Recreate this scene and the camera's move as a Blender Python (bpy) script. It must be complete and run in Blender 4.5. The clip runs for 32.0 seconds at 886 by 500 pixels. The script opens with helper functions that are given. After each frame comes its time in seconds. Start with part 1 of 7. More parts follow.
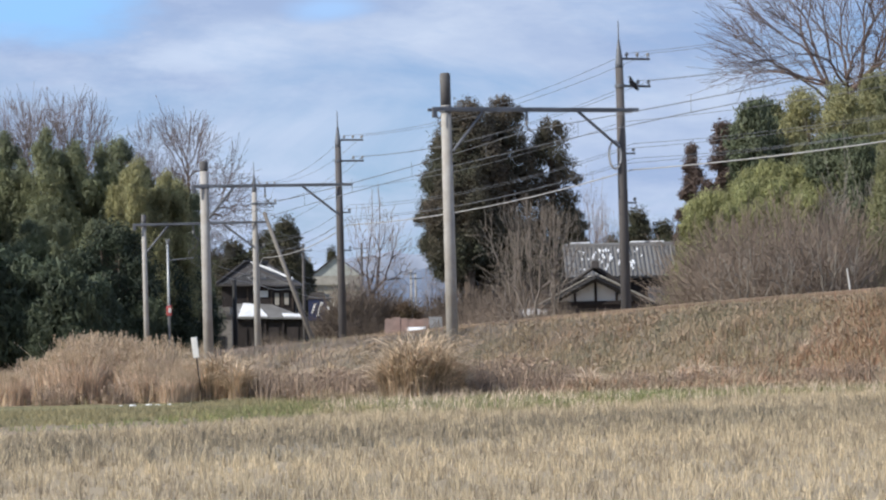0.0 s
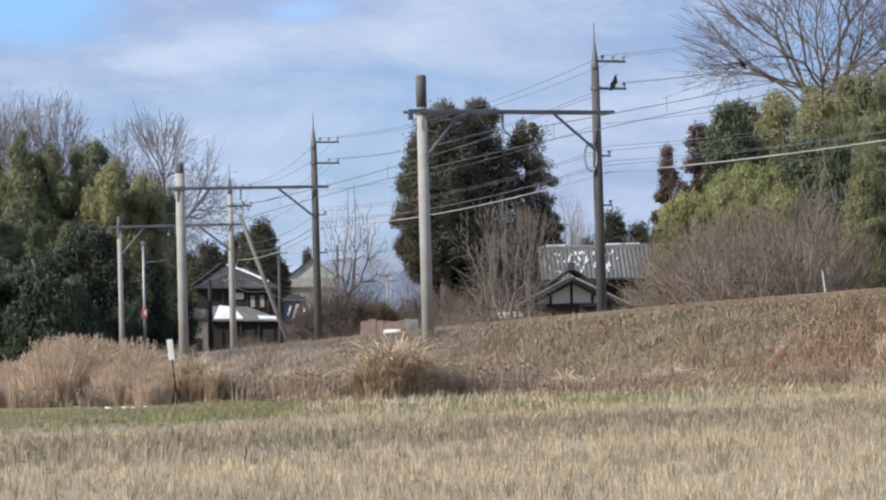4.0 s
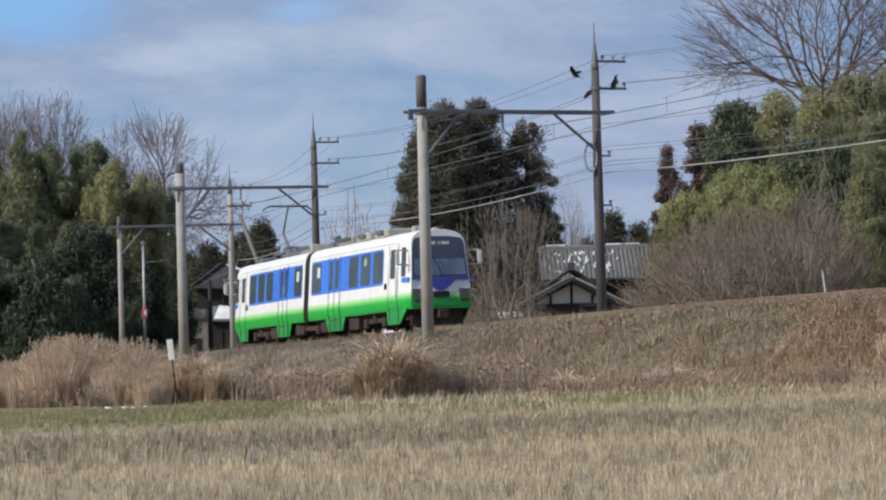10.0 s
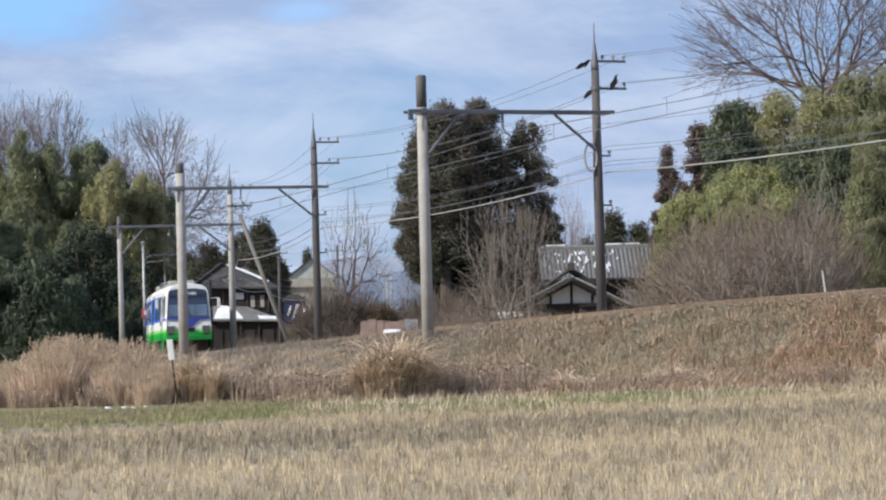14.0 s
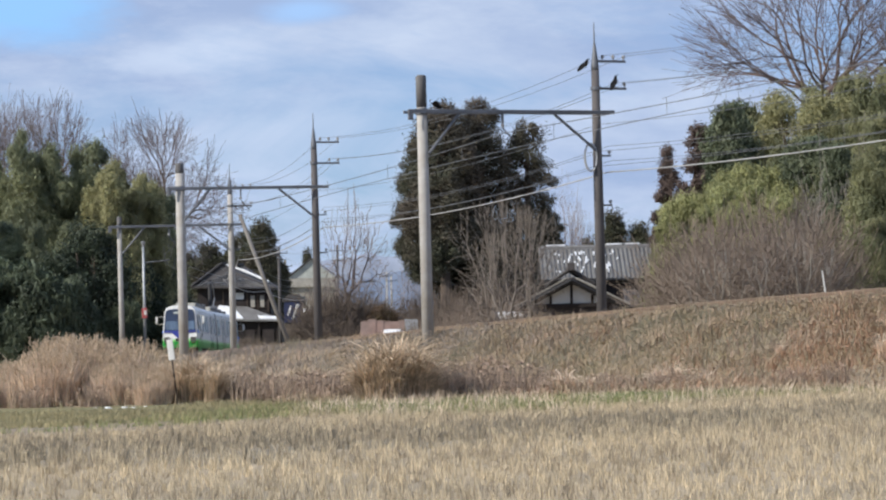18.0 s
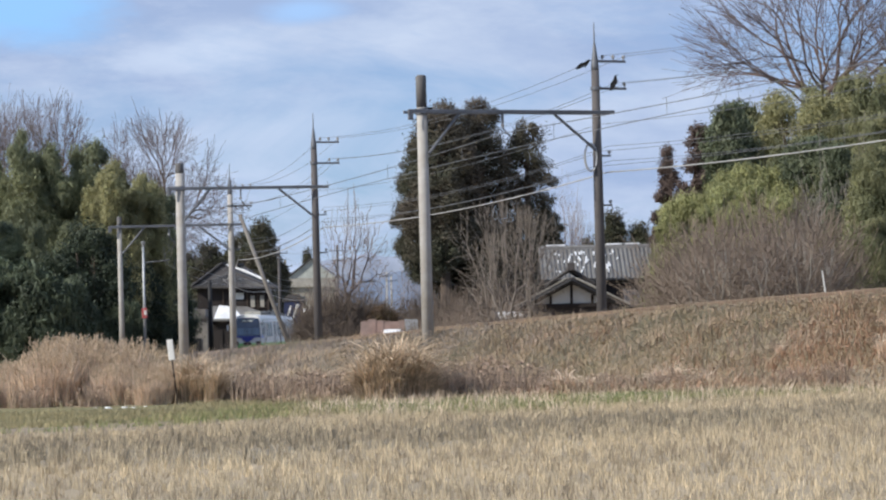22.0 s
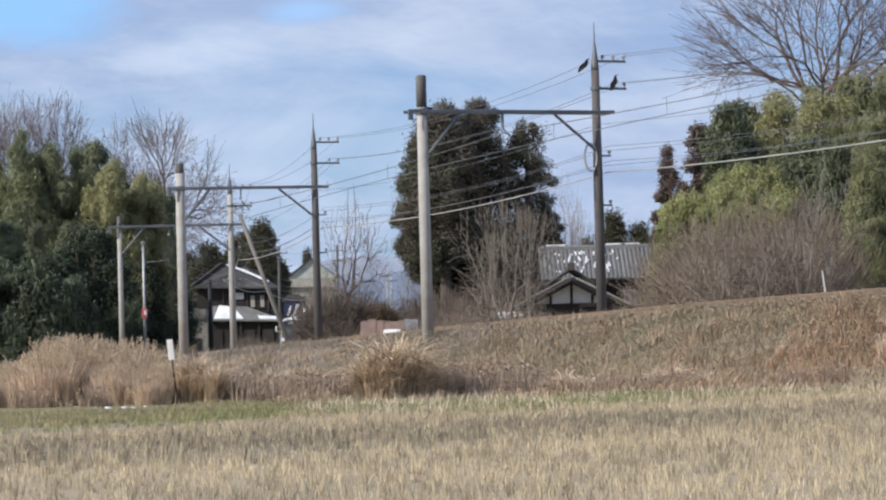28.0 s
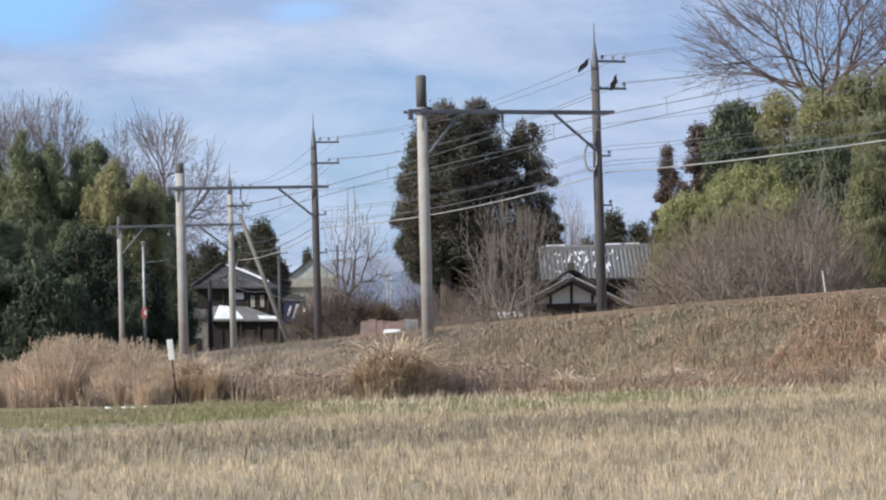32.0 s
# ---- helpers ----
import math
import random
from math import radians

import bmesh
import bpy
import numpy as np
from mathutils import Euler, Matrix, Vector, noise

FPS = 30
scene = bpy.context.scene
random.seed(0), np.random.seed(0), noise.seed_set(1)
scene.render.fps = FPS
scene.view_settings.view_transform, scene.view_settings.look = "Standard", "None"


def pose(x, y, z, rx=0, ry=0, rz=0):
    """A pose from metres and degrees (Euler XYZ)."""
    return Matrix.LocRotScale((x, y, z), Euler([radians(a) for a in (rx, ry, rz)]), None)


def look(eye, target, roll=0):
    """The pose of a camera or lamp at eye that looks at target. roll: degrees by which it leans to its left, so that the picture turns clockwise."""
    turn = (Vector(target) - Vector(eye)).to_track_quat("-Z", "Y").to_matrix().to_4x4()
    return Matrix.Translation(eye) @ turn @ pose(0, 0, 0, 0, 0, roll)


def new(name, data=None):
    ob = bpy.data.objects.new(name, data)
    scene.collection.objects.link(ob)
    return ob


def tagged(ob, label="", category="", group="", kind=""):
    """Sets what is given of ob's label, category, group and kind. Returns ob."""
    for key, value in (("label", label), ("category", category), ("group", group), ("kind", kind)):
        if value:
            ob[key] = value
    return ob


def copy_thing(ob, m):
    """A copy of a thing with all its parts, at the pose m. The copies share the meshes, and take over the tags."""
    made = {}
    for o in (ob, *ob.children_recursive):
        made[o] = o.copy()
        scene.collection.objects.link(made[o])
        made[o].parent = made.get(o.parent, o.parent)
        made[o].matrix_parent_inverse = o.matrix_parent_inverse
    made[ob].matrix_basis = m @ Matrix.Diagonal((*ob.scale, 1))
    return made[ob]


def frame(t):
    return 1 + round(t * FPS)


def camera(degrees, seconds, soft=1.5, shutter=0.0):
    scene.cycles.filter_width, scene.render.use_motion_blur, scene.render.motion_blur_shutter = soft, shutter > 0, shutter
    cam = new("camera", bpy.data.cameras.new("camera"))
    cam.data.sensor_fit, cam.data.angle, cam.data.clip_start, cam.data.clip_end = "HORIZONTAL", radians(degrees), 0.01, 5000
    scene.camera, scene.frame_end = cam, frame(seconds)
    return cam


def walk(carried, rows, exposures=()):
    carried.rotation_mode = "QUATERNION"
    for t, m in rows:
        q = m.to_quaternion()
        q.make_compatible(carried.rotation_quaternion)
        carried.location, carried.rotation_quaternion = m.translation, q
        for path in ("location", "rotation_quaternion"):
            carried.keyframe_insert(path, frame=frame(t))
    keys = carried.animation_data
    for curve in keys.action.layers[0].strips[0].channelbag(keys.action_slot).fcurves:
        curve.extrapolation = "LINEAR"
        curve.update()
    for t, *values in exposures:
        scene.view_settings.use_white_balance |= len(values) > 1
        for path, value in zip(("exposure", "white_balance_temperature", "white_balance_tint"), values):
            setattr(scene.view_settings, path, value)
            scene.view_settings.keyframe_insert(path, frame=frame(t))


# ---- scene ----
# World: x to the right of the first view, y ahead, z up from the stubble field. The camera stands 1.25 m over the field.
cam = camera(17.82, 32.0, soft=2.2)
EYE = (0.0, 0.0, 1.25)


def aim(yaw, pitch, roll):
    a, b = radians(yaw), radians(pitch)
    ahead = Vector((math.sin(a) * math.cos(b), math.cos(a) * math.cos(b), math.sin(b)))
    return look(EYE, Vector(EYE) + ahead * 100, roll)


FIRST, THEN = aim(-0.449, 1.775, -1.36), aim(0.043, 1.81, -1.36)
walk(cam, [(0.0, FIRST), (1.0, FIRST), (2.1, FIRST), (2.2, THEN), (3.0, THEN), (16.0, THEN), (32.0, THEN)],
     exposures=[(0.0, 0.2), (6.2, 0.2), (7.6, -0.22), (9.2, -0.31), (10.6, -0.04), (12.0, 0.1), (14.0, 0.2), (32.0, 0.2)])

# ---- light ----
SUN_AZ, SUN_EL = radians(243), radians(33)      # clockwise from +y
world = bpy.data.worlds.new("sky")
scene.world = world
world.use_nodes = True
wn, wl = world.node_tree.nodes, world.node_tree.links
wn.clear()
sky = wn.new("ShaderNodeTexSky")
sky.sky_type, sky.sun_disc = "NISHITA", False
sky.sun_elevation, sky.sun_rotation = SUN_EL, SUN_AZ
sky.air_density, sky.dust_density, sky.ozone_density = 1.0, 0.3, 2.5
co = wn.new("ShaderNodeTexCoord")
mp = wn.new("ShaderNodeMapping")
mp.inputs["Location"].default_value = (0.32, 0.0, 0.13)
mp.inputs["Scale"].default_value = (6.0, 6.0, 19.0)
wl.new(co.outputs["Generated"], mp.inputs["Vector"])
n1 = wn.new("ShaderNodeTexNoise")
n1.inputs["Scale"].default_value, n1.inputs["Detail"].default_value, n1.inputs["Roughness"].default_value = 1.0, 8.0, 0.60
n1.inputs["Distortion"].default_value = 0.5
wl.new(mp.outputs["Vector"], n1.inputs["Vector"])
r1 = wn.new("ShaderNodeValToRGB")
r1.color_ramp.elements[0].position, r1.color_ramp.elements[1].position = 0.25, 0.51
wl.new(n1.outputs["Fac"], r1.inputs["Fac"])
n2 = wn.new("ShaderNodeTexNoise")
n2.inputs["Scale"].default_value, n2.inputs["Detail"].default_value, n2.inputs["Roughness"].default_value = 1.9, 8.0, 0.64
wl.new(mp.outputs["Vector"], n2.inputs["Vector"])
r2 = wn.new("ShaderNodeValToRGB")
r2.color_ramp.elements[0].position, r2.color_ramp.elements[1].position = 0.38, 0.66
r2.color_ramp.elements[0].color = (0.415, 0.54, 0.81, 1)
r2.color_ramp.elements[1].color = (0.645, 0.757, 0.97, 1)
wl.new(n2.outputs["Fac"], r2.inputs["Fac"])
tint = wn.new("ShaderNodeMix")
tint.data_type, tint.blend_type = "RGBA", "MULTIPLY"
tint.inputs["Factor"].default_value = 1.0
wl.new(sky.outputs["Color"], tint.inputs["A"])
tint.inputs["B"].default_value = (0.055, 0.08, 0.125, 1)


def sky_patch(way, wide, high, soft):
    """1 in a ragged patch of the sky round the direction way, 0 outside."""
    off, sq, ln, rag, put, rng = (wn.new("ShaderNode" + k) for k in ("VectorMath", "VectorMath", "VectorMath", "VectorMath", "VectorMath", "MapRange"))
    off.operation, sq.operation, ln.operation, rag.operation, put.operation = "SUBTRACT", "MULTIPLY", "LENGTH", "MULTIPLY_ADD", "ADD"
    wl.new(co.outputs["Generated"], off.inputs[0])
    off.inputs[1].default_value = way
    wl.new(off.outputs[0], sq.inputs[0])
    sq.inputs[1].default_value = (1 / wide, 0.0, 1 / high)
    wl.new(n2.outputs["Color"], rag.inputs[0])
    rag.inputs[1].default_value, rag.inputs[2].default_value = (2.6, 0.0, 2.6), (-1.3, 0.0, -1.3)
    wl.new(sq.outputs[0], put.inputs[0])
    wl.new(rag.outputs[0], put.inputs[1])
    wl.new(put.outputs[0], ln.inputs[0])
    wl.new(ln.outputs["Value"], rng.inputs["Value"])
    rng.interpolation_type = "SMOOTHSTEP"
    for key, value in (("From Min", 1 + soft), ("From Max", 1 - soft), ("To Min", 0.0), ("To Max", 1.0)):
        rng.inputs[key].default_value = value
    return rng.outputs["Result"]


def blend(factor, a, b):
    node = wn.new("ShaderNodeMix")
    node.data_type = "RGBA"
    wl.new(factor, node.inputs["Factor"])
    for socket, value in (("A", a), ("B", b)):
        if isinstance(value, tuple):
            node.inputs[socket].default_value = value
        else:
            wl.new(value, node.inputs[socket])
    return node.outputs["Result"]


clouds = blend(sky_patch((-0.036, 0.998, 0.071), 0.055, 0.028, 0.8), r2.outputs["Color"], (0.615, 0.74, 0.97, 1))
clouds = blend(sky_patch((-0.085, 0.991, 0.104), 0.03, 0.008, 0.7), clouds, (0.645, 0.765, 0.99, 1))
cover = blend(r1.outputs["Color"], tint.outputs["Result"], clouds)
cover = blend(sky_patch((-0.152, 0.982, 0.116), 0.026, 0.010, 0.7), cover, (0.36, 0.68, 1.15, 1))
cover = blend(sky_patch((-0.05, 0.992, 0.1165), 0.013, 0.004, 0.8), cover, (0.44, 0.68, 1.08, 1))
bg = wn.new("ShaderNodeBackground")
bg.inputs["Strength"].default_value = 0.8
wl.new(cover, bg.inputs["Color"])
wo = wn.new("ShaderNodeOutputWorld")
wl.new(bg.outputs["Background"], wo.inputs["Surface"])

sun = new("sun", bpy.data.lights.new("sun", "SUN"))
sun.data.energy, sun.data.angle, sun.data.color = 4.5, radians(0.6), (1.0, 0.94, 0.84)
sun_way = Vector((math.sin(SUN_AZ) * math.cos(SUN_EL), math.cos(SUN_AZ) * math.cos(SUN_EL), math.sin(SUN_EL)))
sun.matrix_world = look(sun_way * 50, (0, 0, 0))

# ---- materials ----


def material(name, base, rough=0.8, metal=0.0, vary=0.18, scale=6.0, coarse=0.7, bump=0.15, island=0.0, objrand=0.0, stretch=(1, 1, 1), second=None, spec=0.3, thin=0.0):
    """A surface with variation at two scales; second is a colour that shows in patches; thin lets light through leaves."""
    m = bpy.data.materials.new(name)
    m.use_nodes = True
    n, l = m.node_tree.nodes, m.node_tree.links
    b = n["Principled BSDF"]
    b.inputs["Roughness"].default_value, b.inputs["Metallic"].default_value = rough, metal
    b.inputs["Specular IOR Level"].default_value = spec
    tc, mapping = n.new("ShaderNodeTexCoord"), n.new("ShaderNodeMapping")
    mapping.inputs["Scale"].default_value = stretch
    l.new(tc.outputs["Object"], mapping.inputs["Vector"])
    fine, large = n.new("ShaderNodeTexNoise"), n.new("ShaderNodeTexNoise")
    fine.inputs["Scale"].default_value, fine.inputs["Detail"].default_value = scale, 4.0
    large.inputs["Scale"].default_value, large.inputs["Detail"].default_value = coarse, 3.0
    for t in (fine, large):
        l.new(mapping.outputs["Vector"], t.inputs["Vector"])
    ramp = n.new("ShaderNodeValToRGB")
    other = second or tuple(c * 0.75 for c in base)
    ramp.color_ramp.elements[0].position, ramp.color_ramp.elements[1].position = 0.38, 0.62
    ramp.color_ramp.elements[0].color, ramp.color_ramp.elements[1].color = (*other, 1), (*base, 1)
    l.new(large.outputs["Fac"], ramp.inputs["Fac"])
    add = n.new("ShaderNodeMath")
    add.operation = "MULTIPLY_ADD"
    l.new(fine.outputs["Fac"], add.inputs[0])
    add.inputs[1].default_value, add.inputs[2].default_value = 2 * vary, 1 - vary
    value = add.outputs[0]
    if island or objrand:
        src = n.new("ShaderNodeNewGeometry").outputs["Random Per Island"] if island else n.new("ShaderNodeObjectInfo").outputs["Random"]
        k = n.new("ShaderNodeMath")
        k.operation = "MULTIPLY_ADD"
        l.new(src, k.inputs[0])
        amount = island or objrand
        k.inputs[1].default_value, k.inputs[2].default_value = 2 * amount, 1 - amount
        both = n.new("ShaderNodeMath")
        both.operation = "MULTIPLY"
        l.new(value, both.inputs[0])
        l.new(k.outputs[0], both.inputs[1])
        value = both.outputs[0]
    scaled = n.new("ShaderNodeVectorMath")
    scaled.operation = "SCALE"
    l.new(ramp.outputs["Color"], scaled.inputs[0])
    l.new(value, scaled.inputs["Scale"])
    l.new(scaled.outputs[0], b.inputs["Base Color"])
    if bump:
        bp = n.new("ShaderNodeBump")
        bp.inputs["Strength"].default_value, bp.inputs["Distance"].default_value = bump, 0.05
        l.new(fine.outputs["Fac"], bp.inputs["Height"])
        l.new(bp.outputs["Normal"], b.inputs["Normal"])
    if thin:
        tr, mx = n.new("ShaderNodeBsdfTranslucent"), n.new("ShaderNodeMixShader")
        l.new(scaled.outputs[0], tr.inputs["Color"])
        mx.inputs[0].default_value = thin
        l.new(b.outputs[0], mx.inputs[1])
        l.new(tr.outputs[0], mx.inputs[2])
        l.new(mx.outputs[0], n["Material Output"].inputs["Surface"])
    return m


def pane_material(name, base=(0.02, 0.025, 0.03), rough=0.08):
    return material(name, base, rough, vary=0.3, scale=1.5, bump=0.0, spec=0.6)


SOIL = material("field_soil", (0.37, 0.30, 0.205), 0.95, vary=0.3, scale=9, coarse=0.35, bump=0.5, second=(0.30, 0.25, 0.175))
BANK = material("bank_earth", (0.30, 0.235, 0.165), 0.95, vary=0.4, scale=9, coarse=0.6, bump=0.8, second=(0.24, 0.20, 0.145))
OLDSOIL = material("weathered_soil", (0.29, 0.25, 0.185), 0.95, vary=0.3, scale=9, coarse=0.35, bump=0.5, second=(0.21, 0.185, 0.14))
VERGE = material("verge_turf", (0.17, 0.165, 0.085), 0.95, vary=0.35, scale=7, coarse=0.8, bump=0.5, second=(0.22, 0.19, 0.09))
STRAW = material("rice_stubble", (0.60, 0.495, 0.335), 0.9, vary=0.25, scale=3, coarse=0.25, bump=0, island=0.4, second=(0.46, 0.385, 0.27), thin=0.25)
OLDSTRAW = material("old_stubble", (0.36, 0.295, 0.21), 0.9, vary=0.25, scale=3, coarse=0.25, bump=0, island=0.4, second=(0.27, 0.225, 0.165), thin=0.2)
GRASS = material("dry_grass", (0.42, 0.33, 0.225), 0.9, vary=0.3, scale=2, coarse=0.45, bump=0, island=0.5, second=(0.29, 0.235, 0.165), thin=0.2)
ASHGRASS = material("ashen_grass", (0.34, 0.30, 0.25), 0.9, vary=0.3, scale=1.6, coarse=0.5, bump=0, island=0.3, second=(0.25, 0.24, 0.185), thin=0.2)
CRESTWEED = material("crest_weeds", (0.285, 0.245, 0.22), 0.9, vary=0.3, scale=1.6, coarse=0.5, bump=0, island=0.3, second=(0.225, 0.20, 0.175), thin=0.15)
TURF = material("bank_turf", (0.45, 0.325, 0.21), 0.9, vary=0.3, scale=1.6, coarse=0.32, bump=0, island=0.25, second=(0.27, 0.26, 0.18), thin=0.2)
RUSTWEED = material("russet_weeds", (0.36, 0.215, 0.14), 0.9, vary=0.3, scale=2, coarse=0.6, bump=0, island=0.5, second=(0.27, 0.18, 0.125), thin=0.15)
WEED = material("dead_weeds", (0.42, 0.32, 0.25), 0.9, vary=0.25, scale=2, coarse=0.6, bump=0, island=0.5, second=(0.27, 0.21, 0.165), thin=0.15)
BRAMBLE = material("bramble", (0.15, 0.095, 0.065), 0.9, vary=0.25, scale=2, coarse=0.6, bump=0, island=0.5, second=(0.10, 0.08, 0.045), thin=0.15)
REGROWTH = material("stubble_regrowth", (0.31, 0.26, 0.19), 0.9, vary=0.25, scale=2, coarse=0.6, bump=0, island=0.4, second=(0.235, 0.205, 0.15), thin=0.2)
SILVER = material("silver_grass", (0.77, 0.64, 0.495), 0.9, vary=0.2, scale=2, coarse=0.6, bump=0, island=0.4, second=(0.66, 0.52, 0.40), thin=0.3)
HAY = material("drooping_straw", (0.70, 0.565, 0.41), 0.9, vary=0.25, scale=2, coarse=0.6, bump=0, island=0.45, second=(0.53, 0.42, 0.305), thin=0.3)
GREENS = material("green_grass", (0.26, 0.24, 0.15), 0.9, vary=0.25, scale=2, coarse=0.6, bump=0, island=0.4, second=(0.36, 0.31, 0.175), thin=0.25)
LUSH = material("lush_grass", (0.22, 0.26, 0.12), 0.9, vary=0.25, scale=2, coarse=0.8, bump=0, island=0.4, second=(0.27, 0.27, 0.12), thin=0.3)
PLUME = material("seed_heads", (0.62, 0.50, 0.37), 0.95, vary=0.2, scale=3, bump=0, island=0.3, thin=0.4)
STONE = material("ballast_stone", (0.25, 0.19, 0.145), 0.95, vary=0.4, scale=14, coarse=1.5, bump=0.8)
PEBBLE = material("shoulder_stone", (0.30, 0.245, 0.20), 0.95, vary=0.25, scale=6, coarse=0.8, bump=0, island=0.3, second=(0.24, 0.20, 0.165))
RAIL = material("rail_steel", (0.22, 0.16, 0.12), 0.7, metal=0.2, vary=0.2)
SLEEPER = material("sleeper_timber", (0.10, 0.075, 0.055), 0.9, vary=0.3, scale=8, objrand=0.3)
CONCRETE = material("pole_concrete", (0.39, 0.38, 0.365), 0.9, vary=0.14, scale=7, coarse=1.2, bump=0.15, second=(0.33, 0.31, 0.28))
STAINED = material("stained_concrete", (0.15, 0.148, 0.15), 0.9, vary=0.3, scale=6, coarse=0.9, bump=0.15, second=(0.10, 0.098, 0.10))
OLDWOOD = material("weathered_pole", (0.130, 0.118, 0.115), 0.9, vary=0.25, scale=9, coarse=1.0, bump=0.3, stretch=(1, 1, 0.15), second=(0.08, 0.076, 0.078))
GREYWOOD = material("grey_timber", (0.24, 0.225, 0.21), 0.9, vary=0.25, scale=9, coarse=1.0, bump=0.3, stretch=(1, 1, 0.15), second=(0.18, 0.165, 0.15))
STEEL = material("painted_steel", (0.17, 0.18, 0.20), 0.6, metal=0.4, vary=0.2, scale=6)
PALESTEEL = material("galvanised_steel", (0.42, 0.44, 0.46), 0.5, metal=0.5, vary=0.15)
WIRE = material("wire_copper", (0.20, 0.21, 0.23), 0.5, metal=0.5, vary=0.1, bump=0)
LIGHTWIRE = material("pale_cable", (0.5, 0.5, 0.5), 0.5, metal=0.3, vary=0.1, bump=0)
PORCELAIN = material("insulator_porcelain", (0.30, 0.30, 0.30), 0.25, vary=0.05, bump=0)
REDPAINT = material("red_paint", (0.45, 0.10, 0.10), 0.6, vary=0.15)
WHITEPAINT = material("white_paint", (0.8, 0.8, 0.78), 0.5, vary=0.06, scale=5, bump=0.03)
BLACKPAINT = material("black_paint", (0.02, 0.02, 0.022), 0.6, vary=0.2)
BARK = material("bark", (0.16, 0.125, 0.10), 0.95, vary=0.3, scale=6, bump=0.4, stretch=(1, 1, 0.3))
TWIG = material("twigs", (0.19, 0.158, 0.158), 0.95, vary=0.2, scale=3, bump=0, second=(0.155, 0.13, 0.125))
ZELKOVA = material("zelkova_twigs", (0.15, 0.12, 0.115), 0.95, vary=0.2, scale=3, bump=0, second=(0.135, 0.105, 0.10))
DARKTWIG = material("dark_twigs", (0.105, 0.08, 0.075), 0.95, vary=0.2, scale=3, bump=0, second=(0.08, 0.06, 0.055))
LITTER = material("leaf_litter", (0.36, 0.275, 0.195), 0.95, vary=0.25, scale=2, coarse=0.7, bump=0, island=0.35, second=(0.25, 0.20, 0.135))
DEADLEAF = material("dead_leaves", (0.48, 0.365, 0.285), 0.95, vary=0.25, scale=2, coarse=0.9, bump=0, island=0.5, second=(0.31, 0.235, 0.18), thin=0.15)
REDTWIG = material("thicket_twigs", (0.235, 0.187, 0.153), 0.95, vary=0.25, scale=2, bump=0, second=(0.165, 0.133, 0.108))
PALETWIG = material("pale_twigs", (0.30, 0.255, 0.235), 0.95, vary=0.2, scale=3, bump=0, second=(0.20, 0.165, 0.15))
FANTWIG = material("brown_stems", (0.235, 0.205, 0.18), 0.95, vary=0.2, scale=3, bump=0, second=(0.175, 0.15, 0.13))
BRUSH = material("tangled_brush", (0.165, 0.13, 0.105), 0.95, vary=0.3, scale=2, bump=0, second=(0.105, 0.085, 0.07))
GREYTWIG = material("grey_stems", (0.27, 0.25, 0.22), 0.95, vary=0.2, scale=3, bump=0, second=(0.20, 0.18, 0.155))
REDBARK = material("reddish_bark", (0.15, 0.11, 0.095), 0.95, vary=0.3, scale=6, bump=0.4, stretch=(1, 1, 0.3))
OLIVELEAF = material("olive_leaves", (0.37, 0.36, 0.19), 0.65, vary=0.3, scale=0.9, coarse=0.4, bump=0, island=0.35, second=(0.20, 0.195, 0.105), thin=0.35)
FARCEDAR = material("far_cedar_needles", (0.085, 0.072, 0.055), 0.8, vary=0.3, scale=0.8, coarse=0.22, bump=0, island=0.3, second=(0.07, 0.08, 0.045), thin=0.15)
CULM = material("bamboo_culm", (0.16, 0.165, 0.09), 0.6, vary=0.2, scale=4, bump=0)
BAMBOO = material("bamboo_leaves", (0.35, 0.36, 0.175), 0.6, vary=0.3, scale=0.9, coarse=0.45, bump=0, island=0.4, second=(0.25, 0.255, 0.12), thin=0.4)
DARKBAMBOO = material("deep_green_leaves", (0.15, 0.172, 0.105), 0.6, vary=0.3, scale=0.9, coarse=0.4, bump=0, island=0.45, second=(0.07, 0.092, 0.055), thin=0.25)
# dark evergreen leaves, coloured darker still to carry the shade low in the grove
SHADELEAF = material("shaded_shrub_leaves", (0.052, 0.068, 0.042), 0.65, vary=0.3, scale=0.9, coarse=0.4, bump=0, island=0.4, second=(0.032, 0.045, 0.03), thin=0.15)
MIDBAMBOO = material("mid_green_leaves", (0.275, 0.275, 0.15), 0.6, vary=0.3, scale=0.9, coarse=0.4, bump=0, island=0.35, second=(0.18, 0.195, 0.11), thin=0.4)
GROVELEAF = material("grove_leaves", (0.285, 0.305, 0.175), 0.6, vary=0.3, scale=0.9, coarse=0.35, bump=0, island=0.3, second=(0.155, 0.176, 0.113), thin=0.4)
FROND = material("frond_leaves", (0.14, 0.172, 0.108), 0.6, vary=0.3, scale=0.9, coarse=0.35, bump=0, island=0.3, second=(0.07, 0.09, 0.06), thin=0.4)
CEDAR = material("cedar_needles", (0.108, 0.09, 0.07), 0.8, vary=0.3, scale=0.8, coarse=0.22, bump=0, island=0.45, second=(0.08, 0.085, 0.058), thin=0.12)
REDCEDAR = material("browned_cedar", (0.14, 0.105, 0.092), 0.8, vary=0.3, scale=0.8, coarse=0.3, bump=0, island=0.4, thin=0.1)
TILE = material("grey_roof_tile", (0.165, 0.162, 0.16), 0.6, vary=0.25, scale=4, coarse=0.8, bump=0.2, objrand=0.15)
DARKTILE = material("dark_roof_tile", (0.075, 0.068, 0.066), 0.55, vary=0.25, scale=4, coarse=0.8, bump=0.2)
SNOW = material("old_snow", (0.82, 0.84, 0.87), 0.8, vary=0.06, scale=3, bump=0.2)
